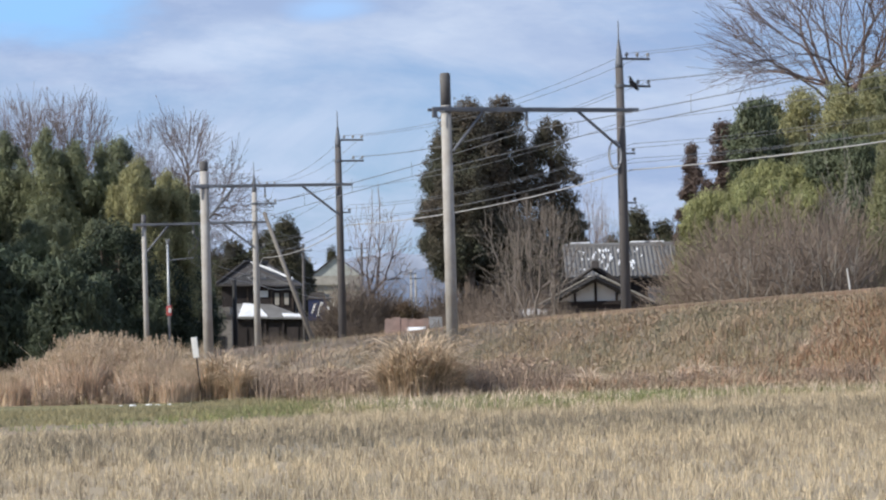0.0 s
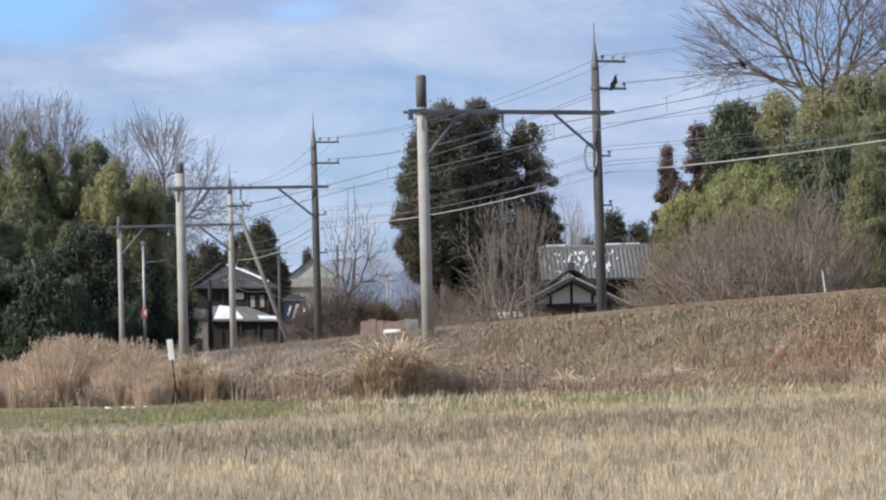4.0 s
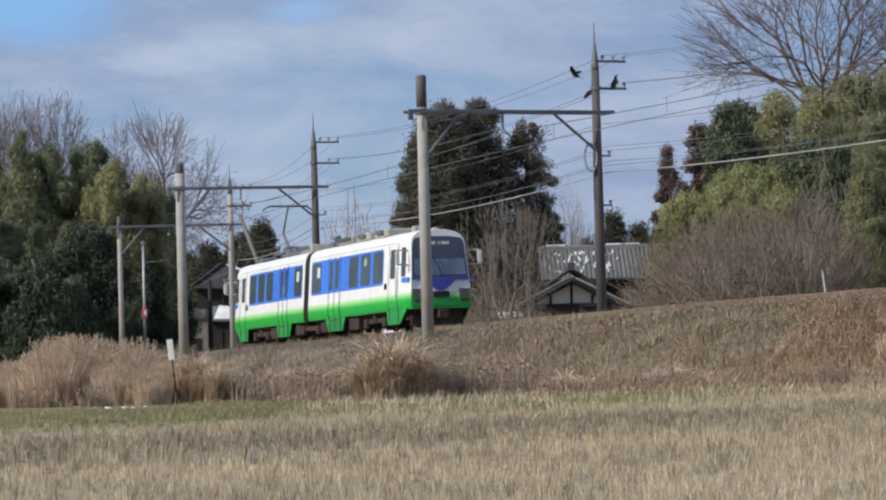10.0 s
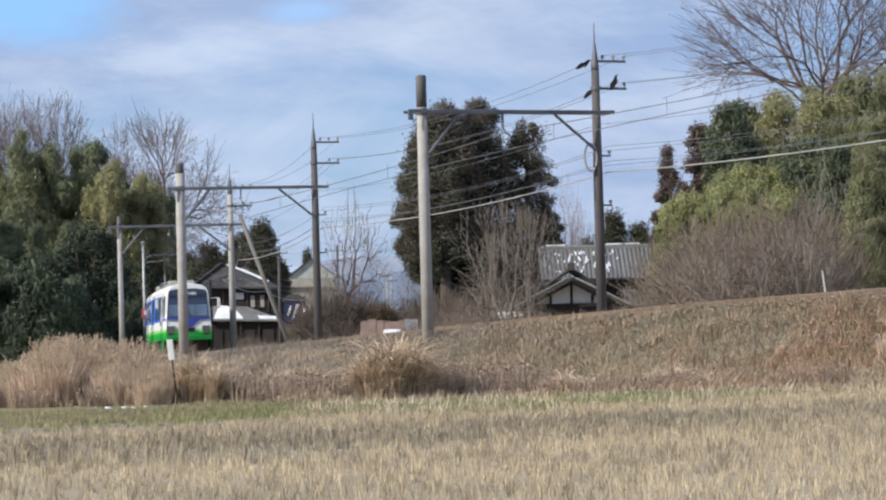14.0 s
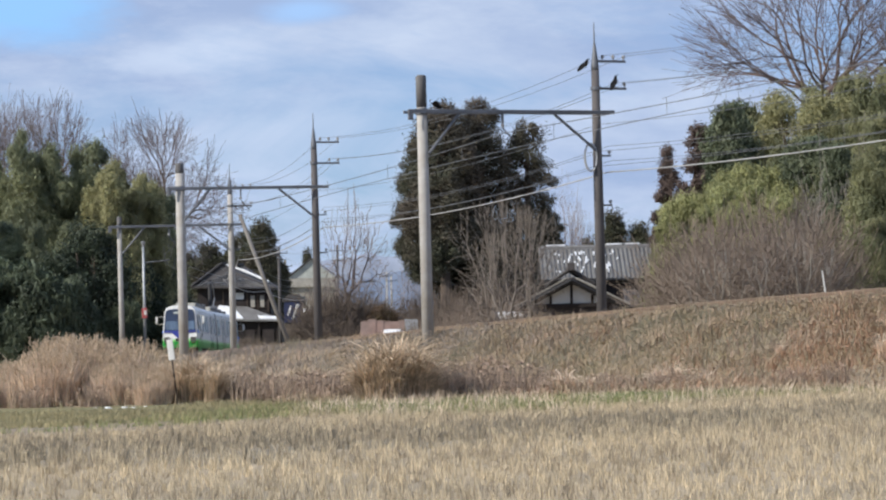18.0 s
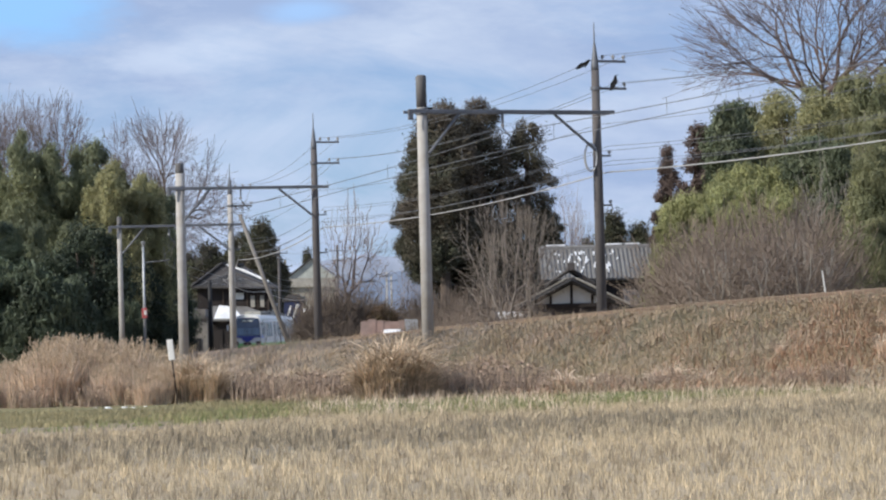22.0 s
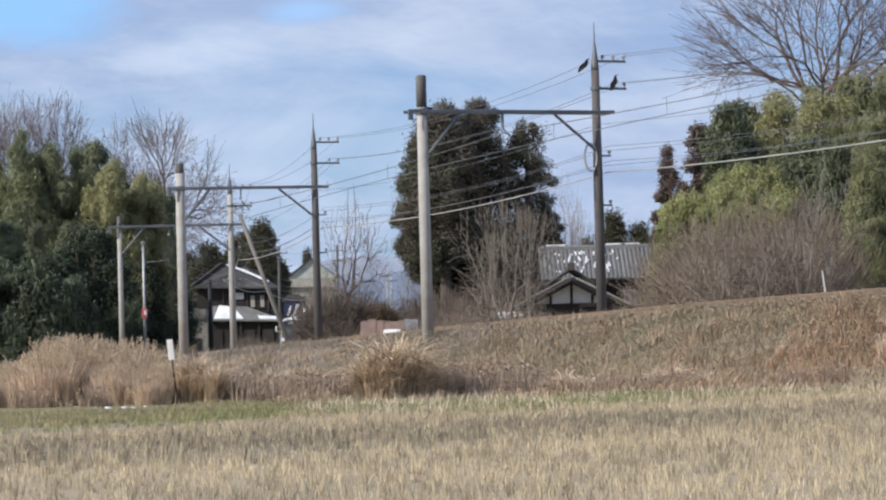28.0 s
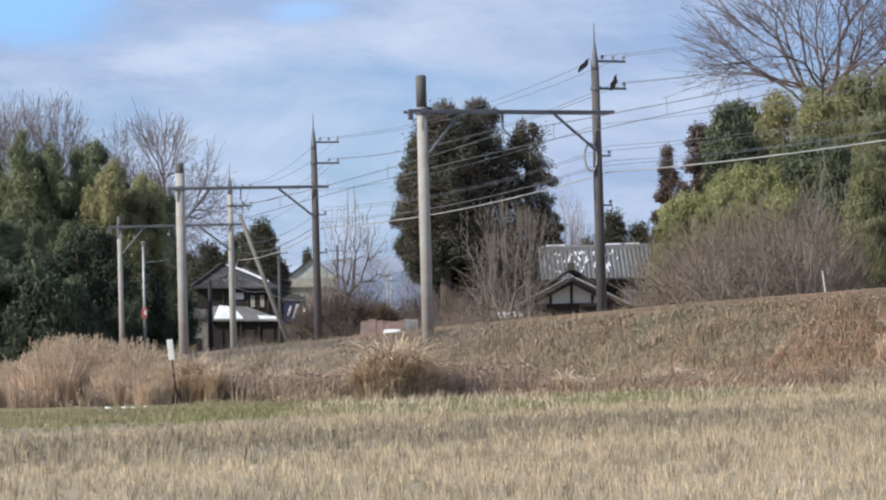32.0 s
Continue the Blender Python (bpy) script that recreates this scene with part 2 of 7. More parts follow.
PLASTER = material("white_plaster", (0.62, 0.62, 0.60), 0.9, vary=0.1, scale=2, coarse=0.5, second=(0.52, 0.52, 0.50))
DARKWOOD = material("charred_boards", (0.034, 0.028, 0.027), 0.85, vary=0.3, scale=6, stretch=(1, 1, 0.2), objrand=0.2)
TIMBER = material("timber", (0.075, 0.056, 0.046), 0.85, vary=0.25, scale=6)
OLDWALL = material("weathered_wall", (0.15, 0.13, 0.112), 0.9, vary=0.25, scale=2, coarse=0.5, second=(0.095, 0.08, 0.07))
MORTAR = material("grey_render", (0.36, 0.34, 0.30), 0.9, vary=0.15, scale=2, coarse=0.5)
FARWALL = material("pale_metal_wall", (0.43, 0.45, 0.42), 0.7, vary=0.1, scale=1)
BLOCKWALL = material("grey_block_wall", (0.22, 0.205, 0.185), 0.9, vary=0.2, scale=2, coarse=0.5, second=(0.16, 0.15, 0.135))
FARRENDER = material("beige_render", (0.35, 0.32, 0.26), 0.9, vary=0.12, scale=1)
RUST = material("rusty_sheet", (0.21, 0.135, 0.11), 0.8, vary=0.3, scale=3, second=(0.19, 0.135, 0.115))
NAVY = material("navy_sheet", (0.03, 0.04, 0.10), 0.6, vary=0.2)
FEATHER = material("black_feathers", (0.006, 0.006, 0.008), 0.75, vary=0.3, scale=20, bump=0.1)
HILL = material("far_hills", (0.115, 0.15, 0.22), 1.0, vary=0.15, scale=0.03, coarse=0.006, bump=0, second=(0.15, 0.185, 0.25))
HILLSNOW = material("hill_snow", (0.28, 0.32, 0.40), 1.0, vary=0.1, scale=0.02, coarse=0.004, bump=0)
GLASS = material("window_glass", (0.062, 0.086, 0.092), 0.2, vary=0.35, scale=1.2, bump=0.0, spec=0.2, second=(0.045, 0.062, 0.066))
ROOMGLASS = pane_material("house_glass", (0.10, 0.11, 0.12), 0.15)
INSULATED = material("black_rubber", (0.02, 0.02, 0.02), 0.8, vary=0.2)

# ---- mesh helpers ----


class Geo:
    """Collects faces for one mesh."""

    def __init__(self):
        self.v, self.f = [], []

    def add(self, verts, faces):
        k = len(self.v)
        self.v += [tuple(p) for p in verts]
        self.f += [tuple(i + k for i in f) for f in faces]
        return self

    def box(self, c, s, rz=0.0, bevel=0.0, rx=0.0, ry=0.0):
        x, y, z = s[0] / 2, s[1] / 2, s[2] / 2
        b = min(bevel, x * 0.45, y * 0.45)
        m = pose(*c, rx, ry, rz)
        if not b:
            pts = [(-x, -y, -z), (x, -y, -z), (x, y, -z), (-x, y, -z), (-x, -y, z), (x, -y, z), (x, y, z), (-x, y, z)]
            fs = [(3, 2, 1, 0), (4, 5, 6, 7), (0, 1, 5, 4), (1, 2, 6, 5), (2, 3, 7, 6), (3, 0, 4, 7)]
        else:
            ring = [(-x + b, -y), (x - b, -y), (x, -y + b), (x, y - b), (x - b, y), (-x + b, y), (-x, y - b), (-x, -y + b)]
            inner = [(p[0] * (1 - b / x), p[1] * (1 - b / y)) for p in ring]
            pts = [(*p, -z) for p in ring] + [(*p, z - b) for p in ring] + [(*p, z) for p in inner]
            fs = [tuple(range(7, -1, -1)), tuple(range(16, 24))]
            for r in (0, 8):
                fs += [(r + i, r + (i + 1) % 8, r + 8 + (i + 1) % 8, r + 8 + i) for i in range(8)]
        return self.add([m @ Vector(p) for p in pts], fs)

    def tube(self, path, radii, n=6, cap=True):
        path = [Vector(p) for p in path]
        if not hasattr(radii, "__len__"):
            radii = [radii] * len(path)
        verts, faces = [], []
        side = None
        for i, p in enumerate(path):
            d = (path[min(i + 1, len(path) - 1)] - path[max(i - 1, 0)]).normalized()
            ref = Vector((0, 0, 1)) if abs(d.z) < 0.9 else Vector((1, 0, 0))
            side = d.cross(ref).normalized()
            up = side.cross(d)
            for k in range(n):
                a = 2 * math.pi * k / n
                verts.append(p + (side * math.cos(a) + up * math.sin(a)) * radii[i])
        for i in range(len(path) - 1):
            for k in range(n):
                faces.append((i * n + k, i * n + (k + 1) % n, (i + 1) * n + (k + 1) % n, (i + 1) * n + k))
        if cap:
            faces.append(tuple(range(n - 1, -1, -1)))
            faces.append(tuple(range((len(path) - 1) * n, len(path) * n)))
        return self.add(verts, faces)

    def prism(self, outline, thick, m=None):
        """An outline in local x, z pushed from y = 0 to y = thick."""
        m = m or Matrix()
        n = len(outline)
        pts = [m @ Vector((p[0], 0, p[1])) for p in outline] + [m @ Vector((p[0], thick, p[1])) for p in outline]
        fs = [tuple(range(n)), tuple(range(2 * n - 1, n - 1, -1))]
        fs += [(i, i + n, (i + 1) % n + n, (i + 1) % n) for i in range(n)]
        return self.add(pts, fs)

    def mesh(self, name, smooth=False):
        me = bpy.data.meshes.new(name)
        me.from_pydata(self.v, [], self.f)
        if smooth:
            me.shade_smooth()
        me.update()
        return me


def part(name, geo, mat, parent, label="", smooth=False):
    ob = new(name, geo.mesh(name, smooth) if isinstance(geo, Geo) else geo)
    if mat and not ob.data.materials:
        ob.data.materials.append(mat)
    ob.parent = parent
    if label:
        ob["label"] = label
    return ob


def thing(name, m, label, category, group="", kind=""):
    ob = new(name)
    ob.matrix_world = m
    ob.empty_display_size = 0.3
    return tagged(ob, label, category, group, kind)


def lone(name, geo, mat, label, category, group="", kind="", smooth=False):
    return tagged(part(name, geo, mat, None, "", smooth), label, category, group, kind)


def fast_mesh(name, verts, quads):
    """A mesh from arrays: verts n x 3, quads m x 4."""
    me = bpy.data.meshes.new(name)
    me.vertices.add(len(verts))
    me.vertices.foreach_set("co", np.asarray(verts, np.float32).ravel())
    me.loops.add(quads.size)
    me.loops.foreach_set("vertex_index", quads.astype(np.int32).ravel())
    me.polygons.add(len(quads))
    me.polygons.foreach_set("loop_start", np.arange(0, quads.size, quads.shape[1], dtype=np.int32))
    me.update(calc_edges=True)
    return me


def blades(name, base, height, width, rng, lean=0.35):
    """Grass: one bent, pointed blade of two faces for each base point."""
    n = len(base)
    a, tilt = rng.uniform(0, 2 * np.pi, n), rng.normal(0, lean, n)
    turn = rng.uniform(0, 2 * np.pi, n)
    side = np.stack([np.cos(a), np.sin(a), np.zeros(n)], 1) * (width / 2)[:, None]
    way = np.stack([np.cos(turn), np.sin(turn), np.zeros(n)], 1)
    mid = base + (way * (tilt * 0.35)[:, None] + np.array([0, 0, 0.6])) * height[:, None]
    tip = base + (way * tilt[:, None] + np.array([0, 0, 1.0])) * height[:, None]
    v = np.stack([base - side, base + side, mid + side * 0.75, mid - side * 0.75, tip + side * 0.12, tip - side * 0.12], 1).reshape(-1, 3)
    k = np.arange(n)[:, None] * 6
    q = np.concatenate([k + np.array([[0, 1, 2, 3]]), k + np.array([[3, 2, 4, 5]])], 1).reshape(-1, 4)
    return fast_mesh(name, v, q)


def arching(name, base, height, width, rng, reach=0.8):
    """Long blades that rise and bend over: four faces each."""
    n = len(base)
    turn = rng.uniform(0, 2 * np.pi, n)
    way = np.stack([np.cos(turn), np.sin(turn), np.zeros(n)], 1)
    side = np.stack([-np.sin(turn), np.cos(turn), 0.3 * rng.normal(size=n)], 1) * (width / 2)[:, None]
    out = reach * rng.uniform(0.15, 1.3, n) * height
    rings = []
    for t, w in ((0.0, 0.7), (0.3, 1.0), (0.55, 0.9), (0.8, 0.6), (1.0, 0.1)):
        c = base + way * (out * t ** 1.7)[:, None]
        c[:, 2] += height * (1.75 * t - (0.85 + 0.25 * out / height) * t ** 2.2)
        rings += [c - side * w, c + side * w]
    v = np.stack(rings, 1).reshape(-1, 3)
    k = np.arange(n)[:, None] * 10
    q = np.concatenate([k + np.array([[2 * i, 2 * i + 1, 2 * i + 3, 2 * i + 2]]) for i in range(4)], 1).reshape(-1, 4)
    return fast_mesh(name, v, q)


def leaf_cloud(name, centres, radii, per, size, rng, droop=0.0, flat=0.6, squash=0.8, aspect=0.45):
    """Leaves as small bent quads, thick towards the outside of each clump."""
    n = len(centres) * per
    c = np.repeat(centres, per, 0)
    r = np.repeat(radii, per)
    d = rng.normal(size=(n, 3))
    d /= np.linalg.norm(d, axis=1)[:, None]
    rad = r * rng.uniform(0.25, 1.0, n) ** 0.5
    p = c + d * rad[:, None] * np.array([1, 1, squash])
    u = rng.normal(size=(n, 3)) * np.array([1, 1, flat])
    u[:, 2] -= droop
    u /= np.linalg.norm(u, axis=1)[:, None]
    w = np.cross(u, rng.normal(size=(n, 3)))
    w /= np.linalg.norm(w, axis=1)[:, None]
    s = size * rng.uniform(0.6, 1.4, n)
    u, w = u * s[:, None], w * (s * aspect)[:, None]
    v = np.stack([p - u * 0.4 - w * 0.6, p - u * 0.4 + w * 0.6, p + u * 0.7], 1).reshape(-1, 3)
    return fast_mesh(name, v, np.arange(3 * n).reshape(-1, 3))

# ---- the line of the railway ----
STEP = 0.5
RUN = np.arange(-140.0, 262.0, STEP)
TURN = np.maximum(14.67 - 0.2755 * RUN, -3.8)   # degrees to the left of +y
_x, _y = np.cumsum(-np.sin(np.radians(TURN)) * STEP), np.cumsum(np.cos(np.radians(TURN)) * STEP)
_o = int(np.argmin(abs(RUN)))
LINE_X, LINE_Y = _x - _x[_o] - 8.757, _y - _y[_o] + 114.96
LINE_Z = np.interp(RUN, [-140, -77, -45.8, -35.5, -25.2, -11.3, 2.7, 16, 30, 47.6, 62, 71, 80, 95, 107, 125, 262],
                   [2.95, 2.7, 2.04, 1.78, 1.50, 1.17, 0.94, 0.79, 0.68, 0.58, 0.27, 0.09, 0.12, 0.21, 0.15, 0.10, 0.05])


def on_line(s, side=0.0, up=0.0):
    """A place s metres along the railway, side metres to the right of its middle, up metres over the rails' foot."""
    x, y, z, h = (np.interp(s, RUN, a) for a in (LINE_X, LINE_Y, LINE_Z, TURN))
    return Vector((x + side * math.cos(radians(h)), y + side * math.sin(radians(h)), z + up))


def heading(s):
    return float(np.interp(s, RUN, TURN))


def nearest(x, y):
    """For arrays of places: how far along the railway they lie, and how far to its right."""
    x, y = np.ravel(x), np.ravel(y)
    best, where = np.full(x.shape, 1e18), np.zeros(x.shape, int)
    for i in range(0, len(RUN), 4):
        d = (x - LINE_X[i]) ** 2 + (y - LINE_Y[i]) ** 2
        m = d < best
        best[m], where[m] = d[m], i
    h = np.radians(TURN[where])
    dx, dy = x - LINE_X[where], y - LINE_Y[where]
    along = RUN[where] + dx * -np.sin(h) + dy * np.cos(h)
    return along, dx * np.cos(h) + dy * np.sin(h)


def field_edge(x):
    """Far edge of the stubble field."""
    return np.interp(x, [-40, -6.3, -4.2, -2.8, -1.8, 0.1, 2.0, 3.1, 5.5, 8.3, 40], [30, 40, 43, 46, 48, 46.8, 47.2, 49, 53, 55.5, 52])


def bank_foot(x):
    """Where the rough growth of the bank begins, past a strip of short grass."""
    return np.interp(x, [-40, -5.8, -4.7, -3.2, 0, 6.7, 9, 40], [38, 42, 49, 55.5, 56, 58, 57.5, 55])


def ground_height(x, y):
    x, y = np.asarray(x, float), np.asarray(y, float)
    shape = x.shape
    s, side = nearest(x, y)
    x, y = x.ravel(), y.ravel()
    z = np.interp(s, RUN, LINE_Z)
    gap = np.abs(side)
    base = np.where(side > 0, np.clip((y - 55) / 60, 0, 1) * np.clip((x + 4) / 12, 0, 1) * 0.6, 0.0)
    base += 0.05 * np.sin(x * 0.31) * np.cos(y * 0.23) * (y > 62)
    bank = z - 0.33 - np.maximum(gap - 1.9, 0) * np.where(side > 0, 0.55, np.interp(s, [-62, -42], [0.66, 0.46]))
    bank = bank + np.interp(s, [-75, -62, -25, -15], [0.12, 0.02, 0.02, 0.13]) * np.exp(-((gap - 2.05) / 0.4) ** 2) * (side < 0) * (s < 90)     # grassy shoulder
    wild = np.clip((y - bank_foot(x)) / 5, 0, 1) * (gap < 60)
    bank = bank + 0.10 * np.sin(x * 1.7 + y * 0.6) * np.sin(y * 1.1 - x * 0.4) * wild * (gap > 2.2)
    return np.maximum(base, bank).reshape(shape)


def spread(lo, hi, near_lo, near_hi, step, grow=1.35):
    mid = list(np.arange(near_lo, near_hi, step))
    out, d = [], step
    while near_hi + sum(out) < hi and len(out) < 60:
        d *= grow
        out.append(d)
    up = list(near_hi + np.cumsum([step] + out))
    low, d, p = [], step, near_lo
    while p > lo:
        d *= grow
        p -= d
        low.append(p)
    return np.array(low[::-1] + mid + up)


def worn(x, y):
    """The strip of the field near the bank where the stubble is thin and weathered."""
    return (np.abs(y - 37.5 - 0.9 * x - 0.8 * np.sin(x * 0.7)) < 3.4 + 0.8 * np.sin(x * 2.3 + 1)) & (np.abs(x) < 60)


def build_ground():
    gx, gy = spread(-4800, 4800, -36, 34, 0.6), spread(-900, 4800, 34, 190, 0.7)
    xx, yy = np.meshgrid(gx, gy)
    zz = ground_height(xx, yy)
    v = np.stack([xx, yy, zz], -1).reshape(-1, 3)
    nx, ny = len(gx), len(gy)
    i, j = np.meshgrid(np.arange(nx - 1), np.arange(ny - 1))
    k = (j * nx + i).ravel()
    q = np.stack([k, k + 1, k + nx + 1, k + nx], 1)
    me = fast_mesh("ground", v, q)
    for m in (SOIL, VERGE, BANK, OLDSOIL):
        me.materials.append(m)
    c = v[q].mean(1)
    edge = field_edge(c[:, 0])
    foot = bank_foot(c[:, 0])
    kind = np.where(c[:, 1] < edge, 0, np.where((c[:, 1] < foot) | (c[:, 0] < -3.4) & (c[:, 1] < 60), 1, 2))
    kind = np.where((kind == 1) & (c[:, 1] < edge + 2.0 * np.clip(-1.6 - c[:, 0], 0, 3.0)) & (c[:, 1] < 60), 2, kind)     # bare strip beside the field
    kind = np.where(c[:, 1] > 250, 1, kind)
    kind = np.where((kind == 0) & worn(c[:, 0], c[:, 1]), 3, kind)
    me.polygons.foreach_set("material_index", kind.astype(np.int32))
    me.shade_smooth()
    tagged(new("ground", me), "winter fields and rough grassy railway bank", "ground", kind="structure")


build_ground()


def sweep(name, outline, mat, s0, s1, step, label, category, side=0.0, kind="structure"):
    """A profile (side, up) carried along the railway."""
    g, n = Geo(), len(outline)
    ss = np.arange(s0, s1 + 0.01, step)
    verts = [on_line(s, side + a, b) for s in ss for a, b in outline]
    faces = [(i * n + k, i * n + (k + 1) % n, (i + 1) * n + (k + 1) % n, (i + 1) * n + k) for i in range(len(ss) - 1) for k in range(n)]
    g.add(verts, faces)
    return lone(name, g, mat, label, category, kind=kind)


sweep("trackbed", [(-1.95, -0.42), (-1.35, -0.18), (1.35, -0.18), (1.95, -0.42)], STONE, -139, 190, 2.0, "brown-grey ballast bed of a single railway track", "track")
for gauge in (-0.535, 0.535):
    sweep("rail", [(gauge - 0.06, -0.12), (gauge - 0.06, -0.10), (gauge - 0.012, -0.08), (gauge - 0.032, -0.01), (gauge - 0.03, 0.025), (gauge + 0.03, 0.025), (gauge + 0.032, -0.01), (gauge + 0.012, -0.08), (gauge + 0.06, -0.10), (gauge + 0.06, -0.12)],
          RAIL, -139, 190, 2.0, "rusty steel rail on timber sleepers", "rail")


def build_sleepers():
    g = Geo().box((0, 0, 0), (2.1, 0.2, 0.14), bevel=0.02)
    me = g.mesh("sleeper")
    me.materials.append(SLEEPER)
    holder = thing("track_sleepers", Matrix(), "dark timber sleepers bedded in the ballast", "sleepers", kind="structure")
    for i in range(205):
        s = -110 + i * 0.66
        ob = new("sleeper", me)
        ob.parent = holder
        p = on_line(s, 0, -0.185)
        ob.matrix_world = pose(*p, 0, 0, heading(s))


# ---- poles and wires ----
def insulator(parent, p, h=0.16):
    g = Geo().tube([(p[0], p[1], p[2]), (p[0], p[1], p[2] + h * 0.3), (p[0], p[1], p[2] + h * 0.35), (p[0], p[1], p[2] + h * 0.6), (p[0], p[1], p[2] + h * 0.65), (p[0], p[1], p[2] + h)],
                   [0.02, 0.02, 0.055, 0.05, 0.06, 0.03], 8)
    return part("insulator", g, PORCELAIN, parent, "grey porcelain insulator")


def portal(s, near_side, far_side, near_foot, near_top, far_foot, far_top, beam, lean, far_mat=OLDWOOD, stout=1.0):
    """A near concrete pole and a far timber pole with a crossbeam between them."""
    a, b = on_line(s, near_side), on_line(s, far_side)
    turn = heading(s)
    near = thing("catenary_pole", pose(a.x, a.y, near_foot, 0, -lean[0], turn), "weathered round concrete catenary pole with a dark top and crossbeam", "utility pole", "poles of the railway")
    h = near_top - near_foot
    cap = near_top - beam - 0.12 if stout == 1.0 else 0.4
    part("shaft", Geo().tube([(0, 0, -0.6), (0, 0, h * 0.5), (0, 0, h - cap + 0.01)], [0.18 * stout, 0.165 * stout, 0.15 * stout], 16), CONCRETE, near, smooth=True)
    part("pole_top", Geo().tube([(0, 0, h - cap), (0, 0, h - 0.3), (0, 0, h - 0.05), (0, 0, h)], [0.154 * stout, 0.155 * stout, 0.158 * stout, 0.12 * stout], 16), STAINED, near, "dark stained pole top", smooth=True)
    span = (b - a).length
    zb = beam - near_foot
    g = Geo().box((span / 2, -0.2, zb), (span + 1.05, 0.07, 0.11), bevel=0.01)
    part("crossbeam", g, STEEL, near, "dark steel crossbeam reaching to the other pole")
    part("crossbeam_rear", Geo().box((span / 2, 0.2, zb), (span + 1.0, 0.05, 0.09), bevel=0.01), STEEL, near)
    for x0, x1 in ((0.12, 1.15), (span - 0.12, span - 1.5)):
        part("brace", Geo().tube([(x0, -0.16, zb - 1.25 if x0 < 1 else zb - 1.15), (x1, -0.16, zb - 0.05)], 0.045, 8), STEEL, near)
    part("band", Geo().tube([(0, 0, zb - 0.09), (0, 0, zb + 0.09)], [0.19 * stout, 0.19 * stout], 12), STEEL, near)
    part("hanger", Geo().box((span * 0.44, -0.2, zb - 0.18), (0.05, 0.05, 0.32)), STEEL, near)
    insulator(near, (span * 0.44, -0.2, zb - 0.5))
    arm = Geo().tube([(span * 0.44, -0.2, zb - 0.5), (span * 0.5, -0.2, zb - 0.85)], 0.022, 6)
    part("steady_arm", arm, STEEL, near)
    part("end_fitting", Geo().box((-0.45, -0.2, zb - 0.16), (0.16, 0.07, 0.2), bevel=0.02), STEEL, near)

    far = thing("power_pole", pose(b.x, b.y, far_foot, 0, -lean[1], turn), "tall weathered timber power pole with pointed top and insulator arms", "utility pole", "poles of the railway")
    h = far_top - far_foot
    part("shaft", Geo().tube([(0, 0, -0.6), (0, 0, h * 0.5), (0, 0, h - 1.3)], [0.165, 0.145, 0.12], 14), far_mat, far, smooth=True)
    part("spike", Geo().tube([(0, 0, h - 1.32), (0, 0, h - 1.15), (0, 0, h - 0.62), (0, 0, h - 0.42), (0, 0, h + 0.14)], [0.12, 0.118, 0.055, 0.024, 0.014], 10), STEEL, far, "tapered steel spike", smooth=True)
    for k, (dz, n) in enumerate(((1.02, 3), (1.85, 2))):
        z = h - dz
        part("insulator_arm", Geo().box((0.48, 0, z), (1.12, 0.08, 0.07), bevel=0.01), STEEL, far)
        for q in range(n):
            insulator(far, (0.98 - q * 0.36, 0, z + 0.035))
    for z in (h - 3.9, h - 5.4):
        part("bracket", Geo().box((0.2, 0, z), (0.5, 0.06, 0.05)), STEEL, far)
        insulator(far, (0.4, 0, z + 0.03), 0.13)
    part("guard_ring", Geo().tube([(0, 0, h - 1.9), (0, 0, h - 1.8)], [0.16, 0.16], 12), STEEL, far)
    return near, far, span


P1, P2, P3 = -32.5, -4.0, 17.75
PORTALS = [(P1, -2.5, 3.25, 1.15, 9.06, 1.5, 10.6, 7.98), (P2, -2.5, 2.9, 0.75, 8.38, 0.85, 10.2, 7.38), (P3, -2.5, 2.7, 0.5, 7.33, 0.7, 9.6, 6.85)]
for row in PORTALS:
    _, far_pole, _ = portal(*row, (0.3, 0.2), CONCRETE if row[0] == P3 else OLDWOOD, {P1: 1.0, P2: 1.12, P3: 0.72}[row[0]])
    if row[0] == P1:
        ring = Geo().tube([(-0.28 + 0.2 * math.cos(a), -0.1, 5.15 + 0.42 * math.sin(a)) for a in np.linspace(0, 2 * math.pi, 21)], 0.035, 6, cap=False)
        part("coiled_cable", ring, LIGHTWIRE, far_pole, "loop of spare pale cable")


def wire(name, pts, r, mat, label, sag=0.3, n=14):
    t = thing(name, Matrix(), label, "wire", "wires of the railway")
    if not sag:
        part("span", Geo().tube(pts, r, 5), mat, t, smooth=True)
        return t
    for a, b in zip(pts[:-1], pts[1:]):
        a, b = Vector(a), Vector(b)
        part("span", Geo().tube([a.lerp(b, i / n) - Vector((0, 0, sag * 4 * (i / n) * (1 - i / n))) for i in range(n + 1)], r, 5), mat, t, smooth=True)
    return t


SUPPORTS = [-90, -61, P1, P2, P3, 45, 72, 99, 130]


def far_side(s):
    return float(np.interp(s, [-90, P1, P2, P3, 130], [3.4, 3.25, 2.9, 2.7, 2.6]))


def pole_level(s, dz):
    return float(np.interp(s, [-90, P1, P2, P3, 45, 130], [11.6, 10.6, 10.2, 9.6, 9.3, 8.7])) + dz


